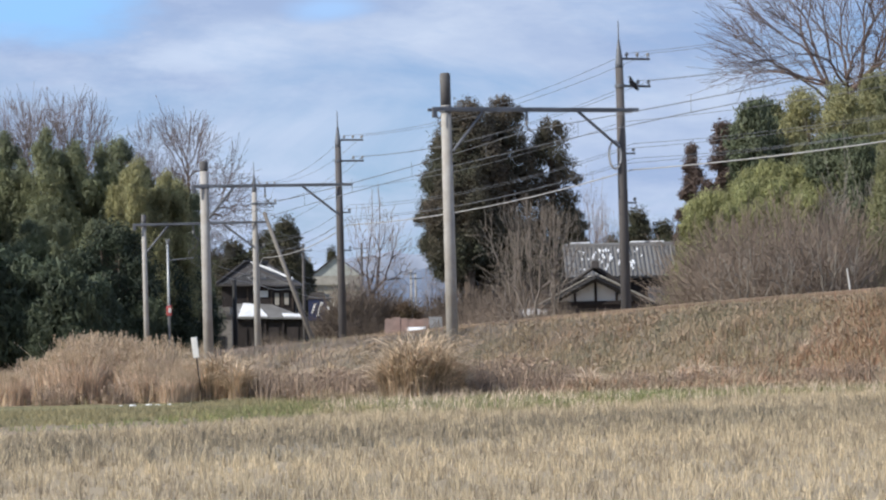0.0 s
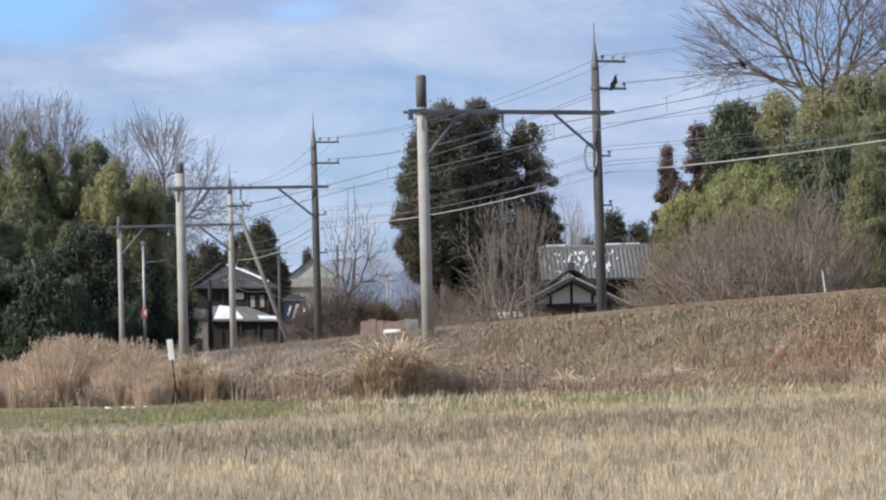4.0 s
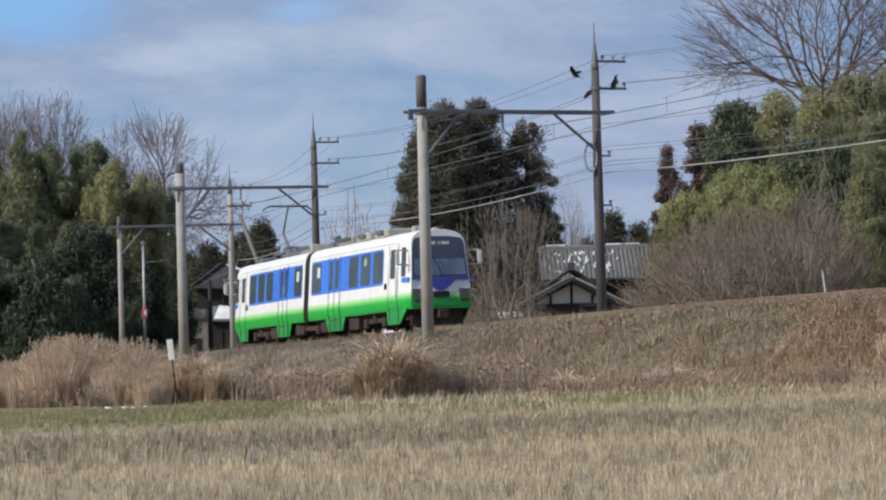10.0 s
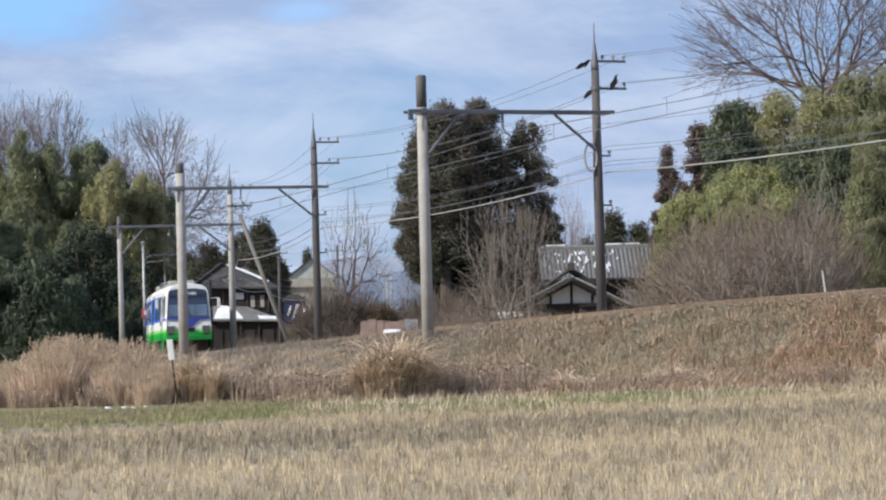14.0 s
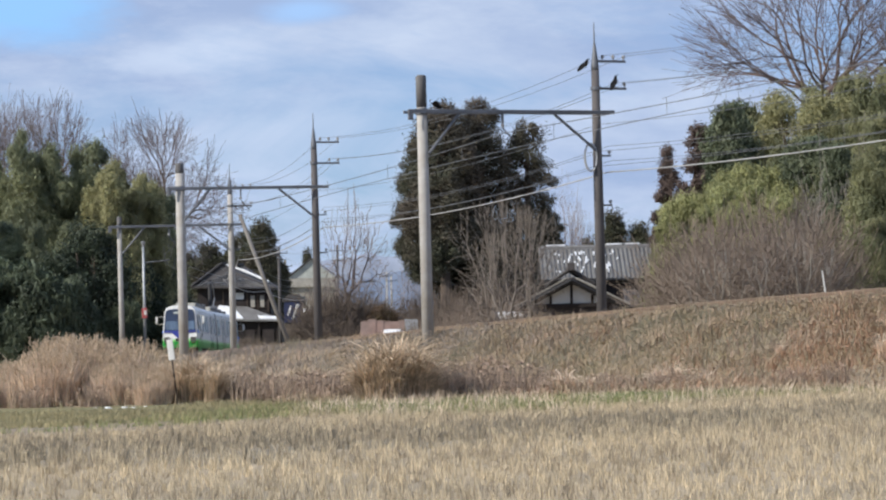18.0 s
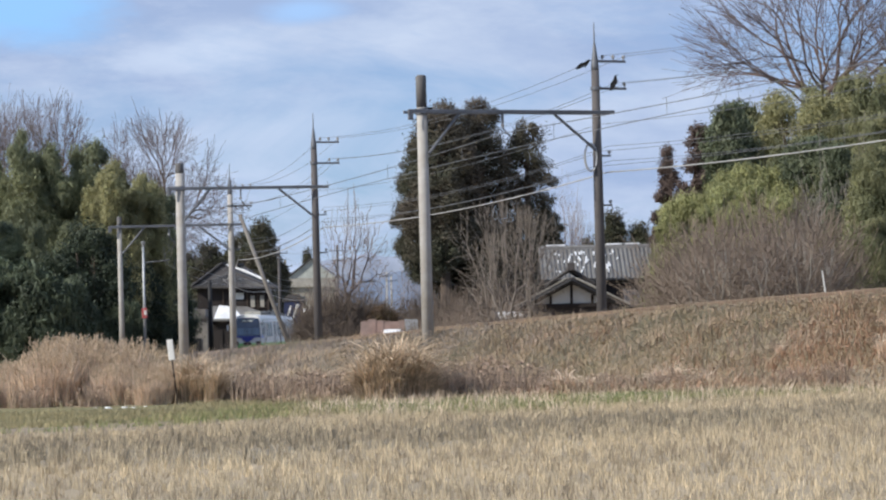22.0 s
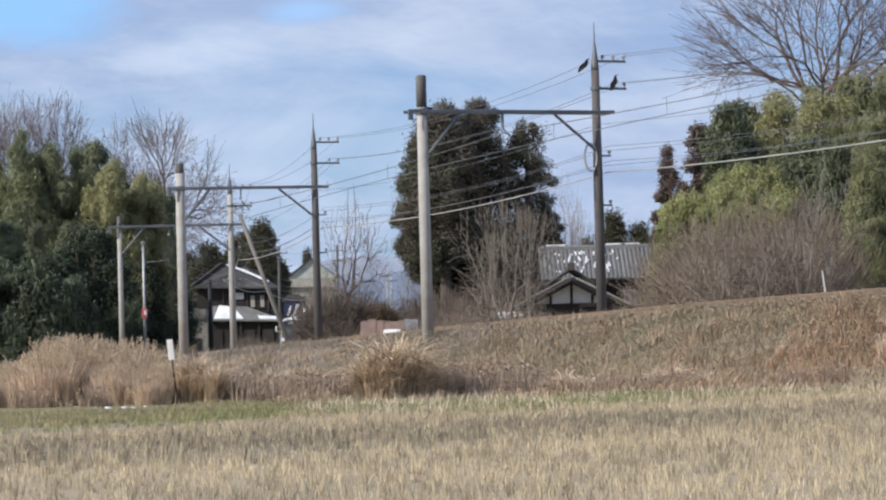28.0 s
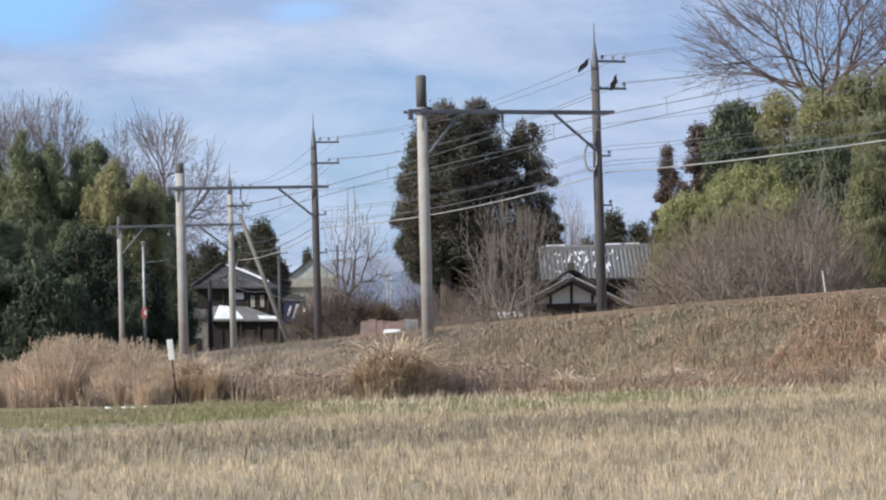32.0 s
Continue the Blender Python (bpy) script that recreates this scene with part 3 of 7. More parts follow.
for dz, out, sag in ((-0.85, 0.98, 0.45), (-0.85, 0.26, 0.5), (-1.68, 0.98, 0.45), (-1.68, 0.62, 0.5), (-2.95, 0.0, 0.35), (-3.6, 0.4, 0.4), (-3.75, 0.2, 0.35), (-4.05, 0.4, 0.4), (-4.2, 0.2, 0.3)):
    pts = []
    for s in SUPPORTS:
        p = on_line(s, far_side(s) + out)
        p.z = pole_level(s, dz)
        pts.append(p)
    wire("power_line", pts, 0.0075, WIRE, "thin dark power line strung between the far poles", sag)
for r, up, sag, name in ((0.013, 5.66, 0.12, "messenger_wire"), (0.012, 5.14, 0.0, "contact_wire")):
    pts = [on_line(s, 0.05, up) for s in np.arange(-112, 131, 7.0)] if sag == 0 else [on_line(s, 0.05, up) for s in SUPPORTS]
    wire(name, pts, r, WIRE, "dark overhead wire above the track", sag, 10 if sag else 2)
droppers = thing("catenary_droppers", Matrix(), "short thin wires that hang the contact wire from the messenger", "wire", "wires of the railway")
for s in np.arange(-75, 60, 6.5):
    part("dropper", Geo().tube([on_line(s, 0.05, 5.14), on_line(s, 0.05, 5.6)], 0.007, 4), WIRE, droppers)
pts = []
for s in SUPPORTS:
    p = on_line(s, far_side(s) + 0.3)
    p.z = pole_level(s, -4.4)
    pts.append(p)
wire("feeder_cable", pts, 0.02, LIGHTWIRE, "thick pale feeder cable along the far poles", 0.3)

# ---- the train ----
def livery(name):
    """White paint that runs through pale green into green towards the skirt."""
    m = bpy.data.materials.new(name)
    m.use_nodes = True
    n, l = m.node_tree.nodes, m.node_tree.links
    b = n["Principled BSDF"]
    tc, sep, ramp = n.new("ShaderNodeTexCoord"), n.new("ShaderNodeSeparateXYZ"), n.new("ShaderNodeValToRGB")
    l.new(tc.outputs["Object"], sep.inputs[0])
    k = n.new("ShaderNodeMath")
    k.operation = "MULTIPLY"
    k.inputs[1].default_value = 0.25
    l.new(sep.outputs["Z"], k.inputs[0])
    l.new(k.outputs[0], ramp.inputs["Fac"])
    e = ramp.color_ramp.elements
    e[0].position, e[0].color = 0.12, (0.012, 0.33, 0.06, 1)
    e[1].position, e[1].color = 0.305, (0.87, 0.88, 0.87, 1)
    mid = ramp.color_ramp.elements.new(0.238)
    mid.color = (0.016, 0.46, 0.055, 1)
    pale = ramp.color_ramp.elements.new(0.272)
    pale.color = (0.33, 0.76, 0.25, 1)
    no, mx = n.new("ShaderNodeTexNoise"), n.new("ShaderNodeMix")
    no.inputs["Scale"].default_value, no.inputs["Detail"].default_value = 2.5, 6.0
    l.new(tc.outputs["Object"], no.inputs["Vector"])
    mx.data_type, mx.blend_type = "RGBA", "MULTIPLY"
    mx.inputs["Factor"].default_value = 0.25
    l.new(ramp.outputs["Color"], mx.inputs["A"])
    l.new(no.outputs["Fac"], mx.inputs["B"])
    l.new(mx.outputs["Result"], b.inputs["Base Color"])
    b.inputs["Roughness"].default_value, b.inputs["Specular IOR Level"].default_value = 0.35, 0.4
    return m


LIVERY = livery("train_livery")
BLUE = material("blue_band", (0.055, 0.21, 0.82), 0.35, vary=0.08, scale=3, bump=0, spec=0.4)
ROYAL = material("royal_blue", (0.05, 0.07, 0.36), 0.35, vary=0.08, scale=3, bump=0, spec=0.4)
STEPGREEN = material("step_panel_green", (0.03, 0.27, 0.07), 0.5, vary=0.15, bump=0)
GREENPAINT = material("green_paint", (0.02, 0.36, 0.06), 0.4, vary=0.1, bump=0)
ROOFGREY = material("roof_unit_grey", (0.42, 0.41, 0.37), 0.6, vary=0.15, scale=4)
UNDER = material("underframe_grime", (0.035, 0.027, 0.022), 0.9, vary=0.4, scale=5, second=(0.06, 0.042, 0.033))
EQUIP = material("equipment_box", (0.05, 0.039, 0.033), 0.8, vary=0.25, scale=5)
BELLOWS = material("bellows", (0.016, 0.010, 0.011), 0.8, vary=0.3, scale=8)
CABVIEW = material("saloon_behind_glass", (0.11, 0.165, 0.25), 0.06, vary=0.7, scale=5, bump=0, stretch=(1.5, 1, 0.15), spec=0.9)
TAILRED = material("tail_lamp_red", (0.07, 0.03, 0.028), 0.3, vary=0.2, bump=0)
LAMPGLASS = material("lamp_glass", (0.13, 0.13, 0.12), 0.2, vary=0.2, bump=0)
SIGNFACE = material("sign_face", (0.10, 0.11, 0.13), 0.3, vary=0.2)
# dark glass; the blue in its base colour helps imitate reflected sky
CABGLASS = material("windscreen_sky_blue", (0.022, 0.034, 0.07), 0.05, vary=0.2, bump=0, spec=1.0)
STICKER = material("pale_sticker", (0.26, 0.40, 0.33), 0.6, vary=0.1, bump=0)
PALEPAPER = material("notice_paper", (0.6, 0.66, 0.62), 0.7, vary=0.1)

SIDE = [(1.07, 0.66), (1.10, 0.78), (1.105, 1.0), (1.06, 1.6), (0.985, 2.66), (0.955, 2.84), (0.88, 2.99), (0.72, 3.09), (0.4, 3.16), (0.0, 3.19)]


def half_width(z):
    return float(np.interp(z, [p[1] for p in SIDE], [p[0] for p in SIDE]))


def side_plate(g, way, side, s0, s1, z0, z1, proud, round_=0.0):
    """A plate that follows the body's side; way is +1 ahead of the joint and -1 behind it."""
    if z1 - z0 > 0.7 and not round_:
        cuts = [z0] + [z for z in (0.66, 0.78, 1.0, 1.3, 1.6, 2.1, 2.66) if z0 + 0.02 < z < z1 - 0.02] + [z1]
        pts = [(side * (half_width(z) + d), way * s, z) for z in cuts for s, d in ((s0, -0.03), (s1, -0.03), (s1, proud), (s0, proud))]
        fs = [(4 * i + k, 4 * i + (k + 1) % 4, 4 * i + 4 + (k + 1) % 4, 4 * i + 4 + k) for i in range(len(cuts) - 1) for k in range(4)]
        fs += [(3, 2, 1, 0), tuple(4 * len(cuts) - 4 + k for k in range(4))]
        return g.add(pts, fs if way * side < 0 else [tuple(reversed(f)) for f in fs])
    outline = [(s0, z0), (s1, z0), (s1, z1), (s0, z1)]
    if round_:
        c = round_
        outline = [(s0 + c, z0), (s1 - c, z0), (s1 - c * 0.3, z0 + c * 0.3), (s1, z0 + c), (s1, z1 - c), (s1 - c * 0.3, z1 - c * 0.3), (s1 - c, z1), (s0 + c, z1), (s0 + c * 0.3, z1 - c * 0.3), (s0, z1 - c), (s0, z0 + c), (s0 + c * 0.3, z0 + c * 0.3)]
    n = len(outline)
    pts = [(side * (half_width(z) + d), way * s, z) for d in (-0.03, proud) for s, z in outline]
    fs = [tuple(range(n, 2 * n)), tuple(range(n - 1, -1, -1))] + [(i, (i + 1) % n, (i + 1) % n + n, i + n) for i in range(n)]
    if way * side > 0:
        fs = [tuple(reversed(f)) for f in fs]
    return g.add(pts, fs)


WHEELS = []


def wheelset(parent, y):
    """An axle with its two wheels, which rolls; its middle is the axle's."""
    g = Geo().tube([(-0.6, 0, 0), (0.6, 0, 0)], 0.07, 8)
    for side in (-1, 1):
        g.tube([(side * 0.48, 0, 0), (side * 0.50, 0, 0), (side * 0.59, 0, 0), (side * 0.60, 0, 0)], [0.2, 0.33, 0.33, 0.22], 20)
        for k in range(4):
            a = math.pi * k / 2
            g.box((side * 0.605, 0.14 * math.cos(a), 0.14 * math.sin(a)), (0.02, 0.07, 0.07))
    w = part("wheelset", g, UNDER, parent, "worn steel wheels on their axle")
    w.location = (0, y, 0.36)
    WHEELS.append((w, y))


def build_car(train, way):
    name = "front_section" if way > 0 else "rear_section"
    ring = [(x, z) for x, z in SIDE] + [(-x, z) for x, z in reversed(SIDE[:-1])]
    n = len(ring)
    g = Geo()
    stations = [(0.27, 1.0, 0.0), (0.35, 1.0, 0.0), (9.4, 1.0, 0.0), (9.9, 0.985, 0.0), (10.25, 0.965, 0.0), (10.42, 0.94, 0.02), (10.47, 0.915, 0.03)]
    verts = []
    for s, w, drop in stations:
        for x, z in ring:
            back = max(0.0, z - 1.45) * 0.11 * np.clip((s - 9.4) / 1.0, 0, 1)
            verts.append((x * w, way * (s - back), z - drop * (z > 2.9)))
    faces = [(i * n + k, i * n + (k + 1) % n, (i + 1) * n + (k + 1) % n, (i + 1) * n + k) for i in range(len(stations) - 1) for k in range(n)]
    faces += [tuple(range(n)), tuple(range(len(stations) * n - 1, (len(stations) - 1) * n - 1, -1))]
    if way < 0:
        faces = [tuple(reversed(f)) for f in faces]
    body = part(name, g.add(verts, faces), LIVERY, train, "white body section with a green lower side", smooth=True)
    body.data.set_sharp_from_angle(angle=radians(35))

    for side in (-1, 1):
        # skirts at the doors and the cab
        for a, b, c, d in ((2.34, 3.83, 2.02, 4.15), (8.40, 10.2, 8.28, 10.22)):
            sk = Geo()
            z0 = 0.22
            out = [(a, z0), (b if b < 9 else 9.5, z0), (d, 0.70), (c, 0.70)]
            pts = [(side * (1.065 + e), way * s, z) for e in (-0.04, 0.0) for s, z in out]
            fs = [(4, 5, 6, 7), (3, 2, 1, 0)] + [(i, (i + 1) % 4, (i + 1) % 4 + 4, i + 4) for i in range(4)]
            part("skirt", sk.add(pts, fs if way * side < 0 else [tuple(reversed(f)) for f in fs]), LIVERY, body)
        # blue panels round the windows and door
        pan = Geo()
        side_plate(pan, way, side, 0.55, 2.46, 1.52, 2.68, 0.008, 0.10)
        band = BLUE if side < 0 else WHITEPAINT
        part("window_band", pan, band, body, "blue window band" if side < 0 else "plain white window band")
        pan = Geo()
        side_plate(pan, way, side, 3.70, 8.04, 1.52, 2.68, 0.008, 0.10)
        part("window_band", pan, band, body, "blue window band" if side < 0 else "plain white window band")
        for s0, s1 in ((0.62, 1.62), (4.62, 5.52), (5.82, 6.74), (7.05, 7.96)):
            part("side_window", side_plate(Geo(), way, side, s0, s1, 1.60, 2.62, 0.016, 0.10), GLASS, body, "dark side window")
        if way < 0:
            part("sticker", side_plate(Geo(), way, side, 6.14, 6.42, 2.22, 2.50, 0.02, 0.08), STICKER, body, "small pale green sticker")
        part("notice", side_plate(Geo(), way, side, 0.95 if way > 0 else 1.22, 1.28 if way > 0 else 1.52, 2.1, 2.45, 0.02), PALEPAPER, body)
        # wide folding door
        part("door", side_plate(Geo(), way, side, 2.50, 3.66, 0.3, 2.72, 0.003), LIVERY, body)
        for s0, s1 in ((2.50, 3.06), (3.12, 3.66)):
            part("door_band", side_plate(Geo(), way, side, s0, s1, 1.52, 2.68, 0.010), band, body)
        for s0, s1 in ((2.57, 2.87), (3.20, 3.52)):
            part("door_window", side_plate(Geo(), way, side, s0, s1, 1.62, 2.60, 0.018, 0.04), GLASS, body)
        for s, w in ((2.48, 0.009), (3.09, 0.006), (3.68, 0.012)):
            part("door_seam", side_plate(Geo(), way, side, s - w, s + w, 0.25, 2.74, 0.016), BLACKPAINT, body)
        part("door_step", side_plate(Geo(), way, side, 2.52, 3.64, 0.24, 0.60, 0.008), STEPGREEN, body, "darker green step panel")
        part("step_edge", side_plate(Geo(), way, side, 2.54, 3.62, 0.60, 0.63, 0.014), UNDER, body)
        part("door_handle", side_plate(Geo(), way, side, 3.04, 3.07, 1.75, 2.0, 0.03), PALESTEEL, body)
        part("roof_gutter", side_plate(Geo(), way, side, 0.4, 9.3, 2.79, 2.815, 0.014), PALEPAPER, body)
        part("sill_trim", side_plate(Geo(), way, side, 4.16, 8.27, 0.655, 0.685, 0.012), STEPGREEN, body)
        # cab door and window
        part("cab_door", side_plate(Geo(), way, side, 8.58, 9.42, 0.62, 2.76, 0.004), LIVERY, body)
        part("cab_door_window", side_plate(Geo(), way, side, 8.72, 9.16, 1.68, 2.60, 0.018, 0.06), GLASS, body)
        for s in (8.57, 9.43):
            part("door_seam", side_plate(Geo(), way, side, s - 0.007, s + 0.007, 0.3, 2.74, 0.013), BLACKPAINT, body)
        part("cab_handrail", Geo().tube([(side * (half_width(1.1) + 0.03), way * 9.34, 1.05), (side * (half_width(2.0) + 0.03), way * 9.34, 2.0)], 0.012, 5), PALESTEEL, body)
        part("cab_window", side_plate(Geo(), way, side, 9.74, 10.06, 1.70, 2.62, 0.010, 0.05), GLASS, body)
        part("cab_flash", side_plate(Geo(), way, side, 9.78, 10.40, 1.52, 1.66, 0.006), BLUE, body)
        part("side_lamp", side_plate(Geo(), way, side, 8.22, 8.40, 1.36, 1.56, 0.03, 0.04), INSULATED, body)
        part("cab_step", side_plate(Geo(), way, side, 8.60, 9.40, 0.24, 0.58, 0.008), STEPGREEN, body, "darker green step panel")
        # mirror on its bracket
        part("mirror_bracket", Geo().tube([(side * 0.96, way * 10.2, 2.50), (side * 1.40, way * 10.34, 2.50), (side * 1.40, way * 10.34, 2.06), (side * 1.0, way * 10.26, 2.04)], 0.03, 6), ROOFGREY, body)
        part("mirror", Geo().box((side * 1.38, way * 10.36, 2.28), (0.13, 0.05, 0.38), bevel=0.03), WHITEPAINT, body)

    # the cab face
    def face_plate(g, outline, proud):
        m = len(outline)
        pts = []
        for d in (-0.04, proud):
            for x, z in outline:
                back = max(0.0, z - 1.45) * 0.11
                bow = 0.05 * (x / 1.0) ** 2
                pts.append((x, way * (10.47 - back - bow * 0 + d), z))
        fs = [tuple(range(m)), tuple(range(2 * m - 1, m - 1, -1))] + [(i, i + m, (i + 1) % m + m, (i + 1) % m) for i in range(m)]
        if way < 0:
            fs = [tuple(reversed(f)) for f in fs]
        return g.add(pts, fs)

    part("windscreen", face_plate(Geo(), [(-0.92, 1.66), (0.92, 1.66), (0.915, 1.9), (0.85, 2.76), (0.78, 2.88), (0.4, 2.94), (-0.4, 2.94), (-0.78, 2.88), (-0.85, 2.76), (-0.915, 1.9)], 0.010), CABGLASS, body, "wide dark windscreen")
    part("face_flash", face_plate(Geo(), [(-0.94, 1.57), (-0.5, 1.55), (-0.16, 1.24), (0.16, 1.24), (0.5, 1.55), (0.94, 1.57), (0.94, 1.655), (-0.94, 1.655)], 0.014), ROYAL, body, "blue wedge under the windscreen")
    part("coupler_cover", face_plate(Geo(), [(-0.26, 1.02), (0.26, 1.02), (0.26, 1.2), (-0.26, 1.2)], 0.05), BLACKPAINT, body)
    part("bumper", face_plate(Geo(), [(-0.94, 0.75), (0.94, 0.75), (0.98, 0.80), (0.98, 0.98), (-0.98, 0.98), (-0.98, 0.80)], 0.03), GREENPAINT, body, "green bumper")
    for x in (-0.78, 0.78):
        part("headlight", face_plate(Geo(), [(x - 0.17, 0.99), (x + 0.17, 0.99), (x + 0.17, 1.28), (x - 0.17, 1.28)], 0.03), LAMPGLASS, body, "square headlight")
        part("tail_lamp", face_plate(Geo(), [(x - 0.13, 0.88), (x + 0.13, 0.88), (x + 0.13, 0.96), (x - 0.13, 0.96)], 0.045), TAILRED, body)
    part("destination_sign", face_plate(Geo(), [(-0.42, 2.62), (0.42, 2.62), (0.42, 2.82), (-0.42, 2.82)], 0.016), SIGNFACE, body)
    for x0, x1 in ((-0.36, -0.1), (0.0, 0.05), (0.1, 0.36)):
        part("sign_mark", face_plate(Geo(), [(x0, 2.68), (x1, 2.68), (x1, 2.77), (x0, 2.77)], 0.02), PALEPAPER, body)
    part("cab_blind", face_plate(Geo(), [(-0.86, 1.72), (0.86, 1.72), (0.84, 2.22), (-0.84, 2.22)], 0.0135), CABVIEW, body, "paler lower windscreen with the saloon behind")
    part("wiper", Geo().tube([(0.1, way * 10.49, 1.68), (-0.25, way * 10.45, 2.35)], 0.012, 5), BLACKPAINT, body)
    part("life_guard", Geo().box((0, way * 10.0, 0.40), (1.75, 0.12, 0.5), bevel=0.02), UNDER, body)
    part("coupler", Geo().box((0, way * 10.38, 0.5), (0.26, 0.5, 0.2), bevel=0.04).box((0, way * 10.62, 0.5), (0.34, 0.12, 0.26), bevel=0.03), UNDER, body)
    part("cab_floor_box", Geo().box((-0.6, way * 9.75, 0.5), (0.7, 0.4, 0.32), bevel=0.03), EQUIP, body)
    part("roof_lamp", Geo().box((0.0, way * 10.1, 3.17), (0.18, 0.14, 0.10), bevel=0.02), PALEPAPER, body)

    # underneath
    part("centre_beam", Geo().box((0, way * 5.0, 0.42), (0.7, 9.4, 0.32)), UNDER, body)
    part("underframe", Geo().box((0, way * 5.2, 0.62), (1.8, 9.6, 0.14)), UNDER, body)
    part("equipment_case", Geo().box((-0.8, way * 4.75, 0.42), (0.36, 0.95, 0.42), bevel=0.03), EQUIP, body)
    part("equipment_case", Geo().box((0.8, way * 4.75, 0.42), (0.36, 0.95, 0.42), bevel=0.03), EQUIP, body)
    part("equipment_case", Geo().box((-0.82, way * 1.55, 0.42), (0.3, 0.62, 0.36), bevel=0.03), EQUIP, body)
    for s in (5.9, 7.7):
        wheelset(body, way * s)
    for side in (-1, 1):
        part("bogie_frame", Geo().box((side * 0.86, way * 6.8, 0.42), (0.1, 2.5, 0.16), bevel=0.03), UNDER, body)
        for s in (5.9, 7.7):
            part("axle_box", Geo().box((side * 0.9, way * s, 0.36), (0.16, 0.3, 0.3), bevel=0.03), EQUIP, body)
        part("bogie_spring", Geo().tube([(side * 0.88, way * 6.8, 0.35), (side * 0.88, way * 6.8, 0.62)], 0.12, 10), UNDER, body)

    # on the roof
    def unit(s0, s1, w, h, label, mat=ROOFGREY, z=3.15):
        u = part("roof_unit", Geo().box((0, way * (s0 + s1) / 2, z + h / 2), (w, s1 - s0, h), bevel=0.05), mat, body, label)
        return u
    if way > 0:
        unit(0.9, 2.3, 1.15, 0.26, "pale roof ventilator unit")
        for k in range(5):
            for side in (-1, 1):
                part("grille", Geo().box((side * 0.63, 1.15 + k * 0.28, 3.3), (0.03, 0.14, 0.16)), STEEL, body)
        unit(2.7, 5.2, 1.0, 0.14, "weathered flat roof unit", STEEL)
        unit(8.7, 9.3, 0.7, 0.2, "dark roof resistor box", STEEL)
        for s in (3.0, 3.9, 4.8):
            part("resistor_case", Geo().box((0.0, s, 3.36), (0.8, 0.6, 0.18), bevel=0.03), STEEL, body)
        part("roof_walkway", Geo().box((0.0, 7.4, 3.24), (0.9, 2.4, 0.05)), STEEL, body)
    else:
        unit(0.75, 1.2, 0.9, 0.2, "small dark roof unit", STEEL)
        unit(1.5, 1.9, 0.6, 0.26, "dark roof box", STEEL)
        unit(2.2, 3.6, 1.15, 0.24, "pale roof ventilator unit")
        for k in range(5):
            for side in (-1, 1):
                part("grille", Geo().box((side * 0.63, -(2.42 + k * 0.27), 3.3), (0.03, 0.13, 0.15)), STEEL, body)
        for s0, s1 in ((4.2, 5.5), (6.0, 7.3)):
            unit(s0, s1, 1.2, 0.25, "cream roof unit with a grille")
        for x in (-0.45, 0.45):
            part("roof_horn", Geo().tube([(x, -1.75, 3.1), (x, -1.75, 3.3), (x, -1.62, 3.42), (x, -1.9, 3.42)], [0.05, 0.07, 0.1, 0.1], 10), STEEL, body, "dark round roof insulator")
        for s in (4.85, 6.65):
            for side in (-1, 1):
                part("roof_grille", Geo().box((side * 0.66, -s, 3.3), (0.03, 0.7, 0.13)), STEEL, body)
        unit(8.3, 8.55, 0.3, 0.24, "pale roof horn box")
    return body


def build_train():
    train = thing("articulated_train", Matrix(), "two-section articulated electric train in white, blue and green", "train")
    front, rear = build_car(train, 1), build_car(train, -1)
    g = Geo()
    for k in range(5):
        y = -0.26 + k * 0.13
        w = 0.97 if k % 2 else 1.0
        g.add([(x * w, y, z) for x, z in SIDE] + [(-x * w, y, z) for x, z in reversed(SIDE[:-1])], [])
    n = 2 * len(SIDE) - 1
    g.f = [(i * n + k, i * n + (k + 1) % n, (i + 1) * n + (k + 1) % n, (i + 1) * n + k) for i in range(4) for k in range(n)]
    part("gangway_bellows", g, BELLOWS, train, "dark red-brown folded gangway bellows")
    for side in (-1, 1):
        part("bogie_frame", Geo().box((side * 0.86, 0, 0.42), (0.1, 2.5, 0.16), bevel=0.03), UNDER, train)
        for s in (-0.9, 0.9):
            part("axle_box", Geo().box((side * 0.9, s, 0.38), (0.16, 0.3, 0.3), bevel=0.03), EQUIP, train)
    for s in (-0.9, 0.9):
        wheelset(train, s)
    # single-arm pantograph on the front section
    base = part("pantograph_base", Geo().box((0, 6.0, 3.34), (0.9, 1.3, 0.08), bevel=0.02).box((-0.35, 5.6, 3.25), (0.1, 0.1, 0.18)).box((0.35, 5.6, 3.25), (0.1, 0.1, 0.18)).box((0.35, 6.4, 3.25), (0.1, 0.1, 0.18)).box((-0.35, 6.4, 3.25), (0.1, 0.1, 0.18)).box((0, 5.7, 3.48), (0.5, 0.5, 0.24), bevel=0.04), STEEL, front, "dark raised pantograph")
    part("lower_arm", Geo().tube([(0, 5.9, 3.5), (0, 6.8, 4.15)], [0.06, 0.05], 8), STEEL, front)
    part("upper_arm", Geo().tube([(0, 6.8, 4.15), (0, 6.0, 5.1)], [0.04, 0.03], 8), STEEL, front)
    part("collector_head", Geo().tube([(-0.95, 6.1, 4.96), (-0.72, 6.1, 5.11), (0.72, 6.1, 5.11), (0.95, 6.1, 4.96)], 0.035, 6).tube([(-0.72, 5.85, 5.11), (0.72, 5.85, 5.11)], 0.03, 6), STEEL, front)
    return train, front, rear


TRAIN, FRONT, REAR = build_train()

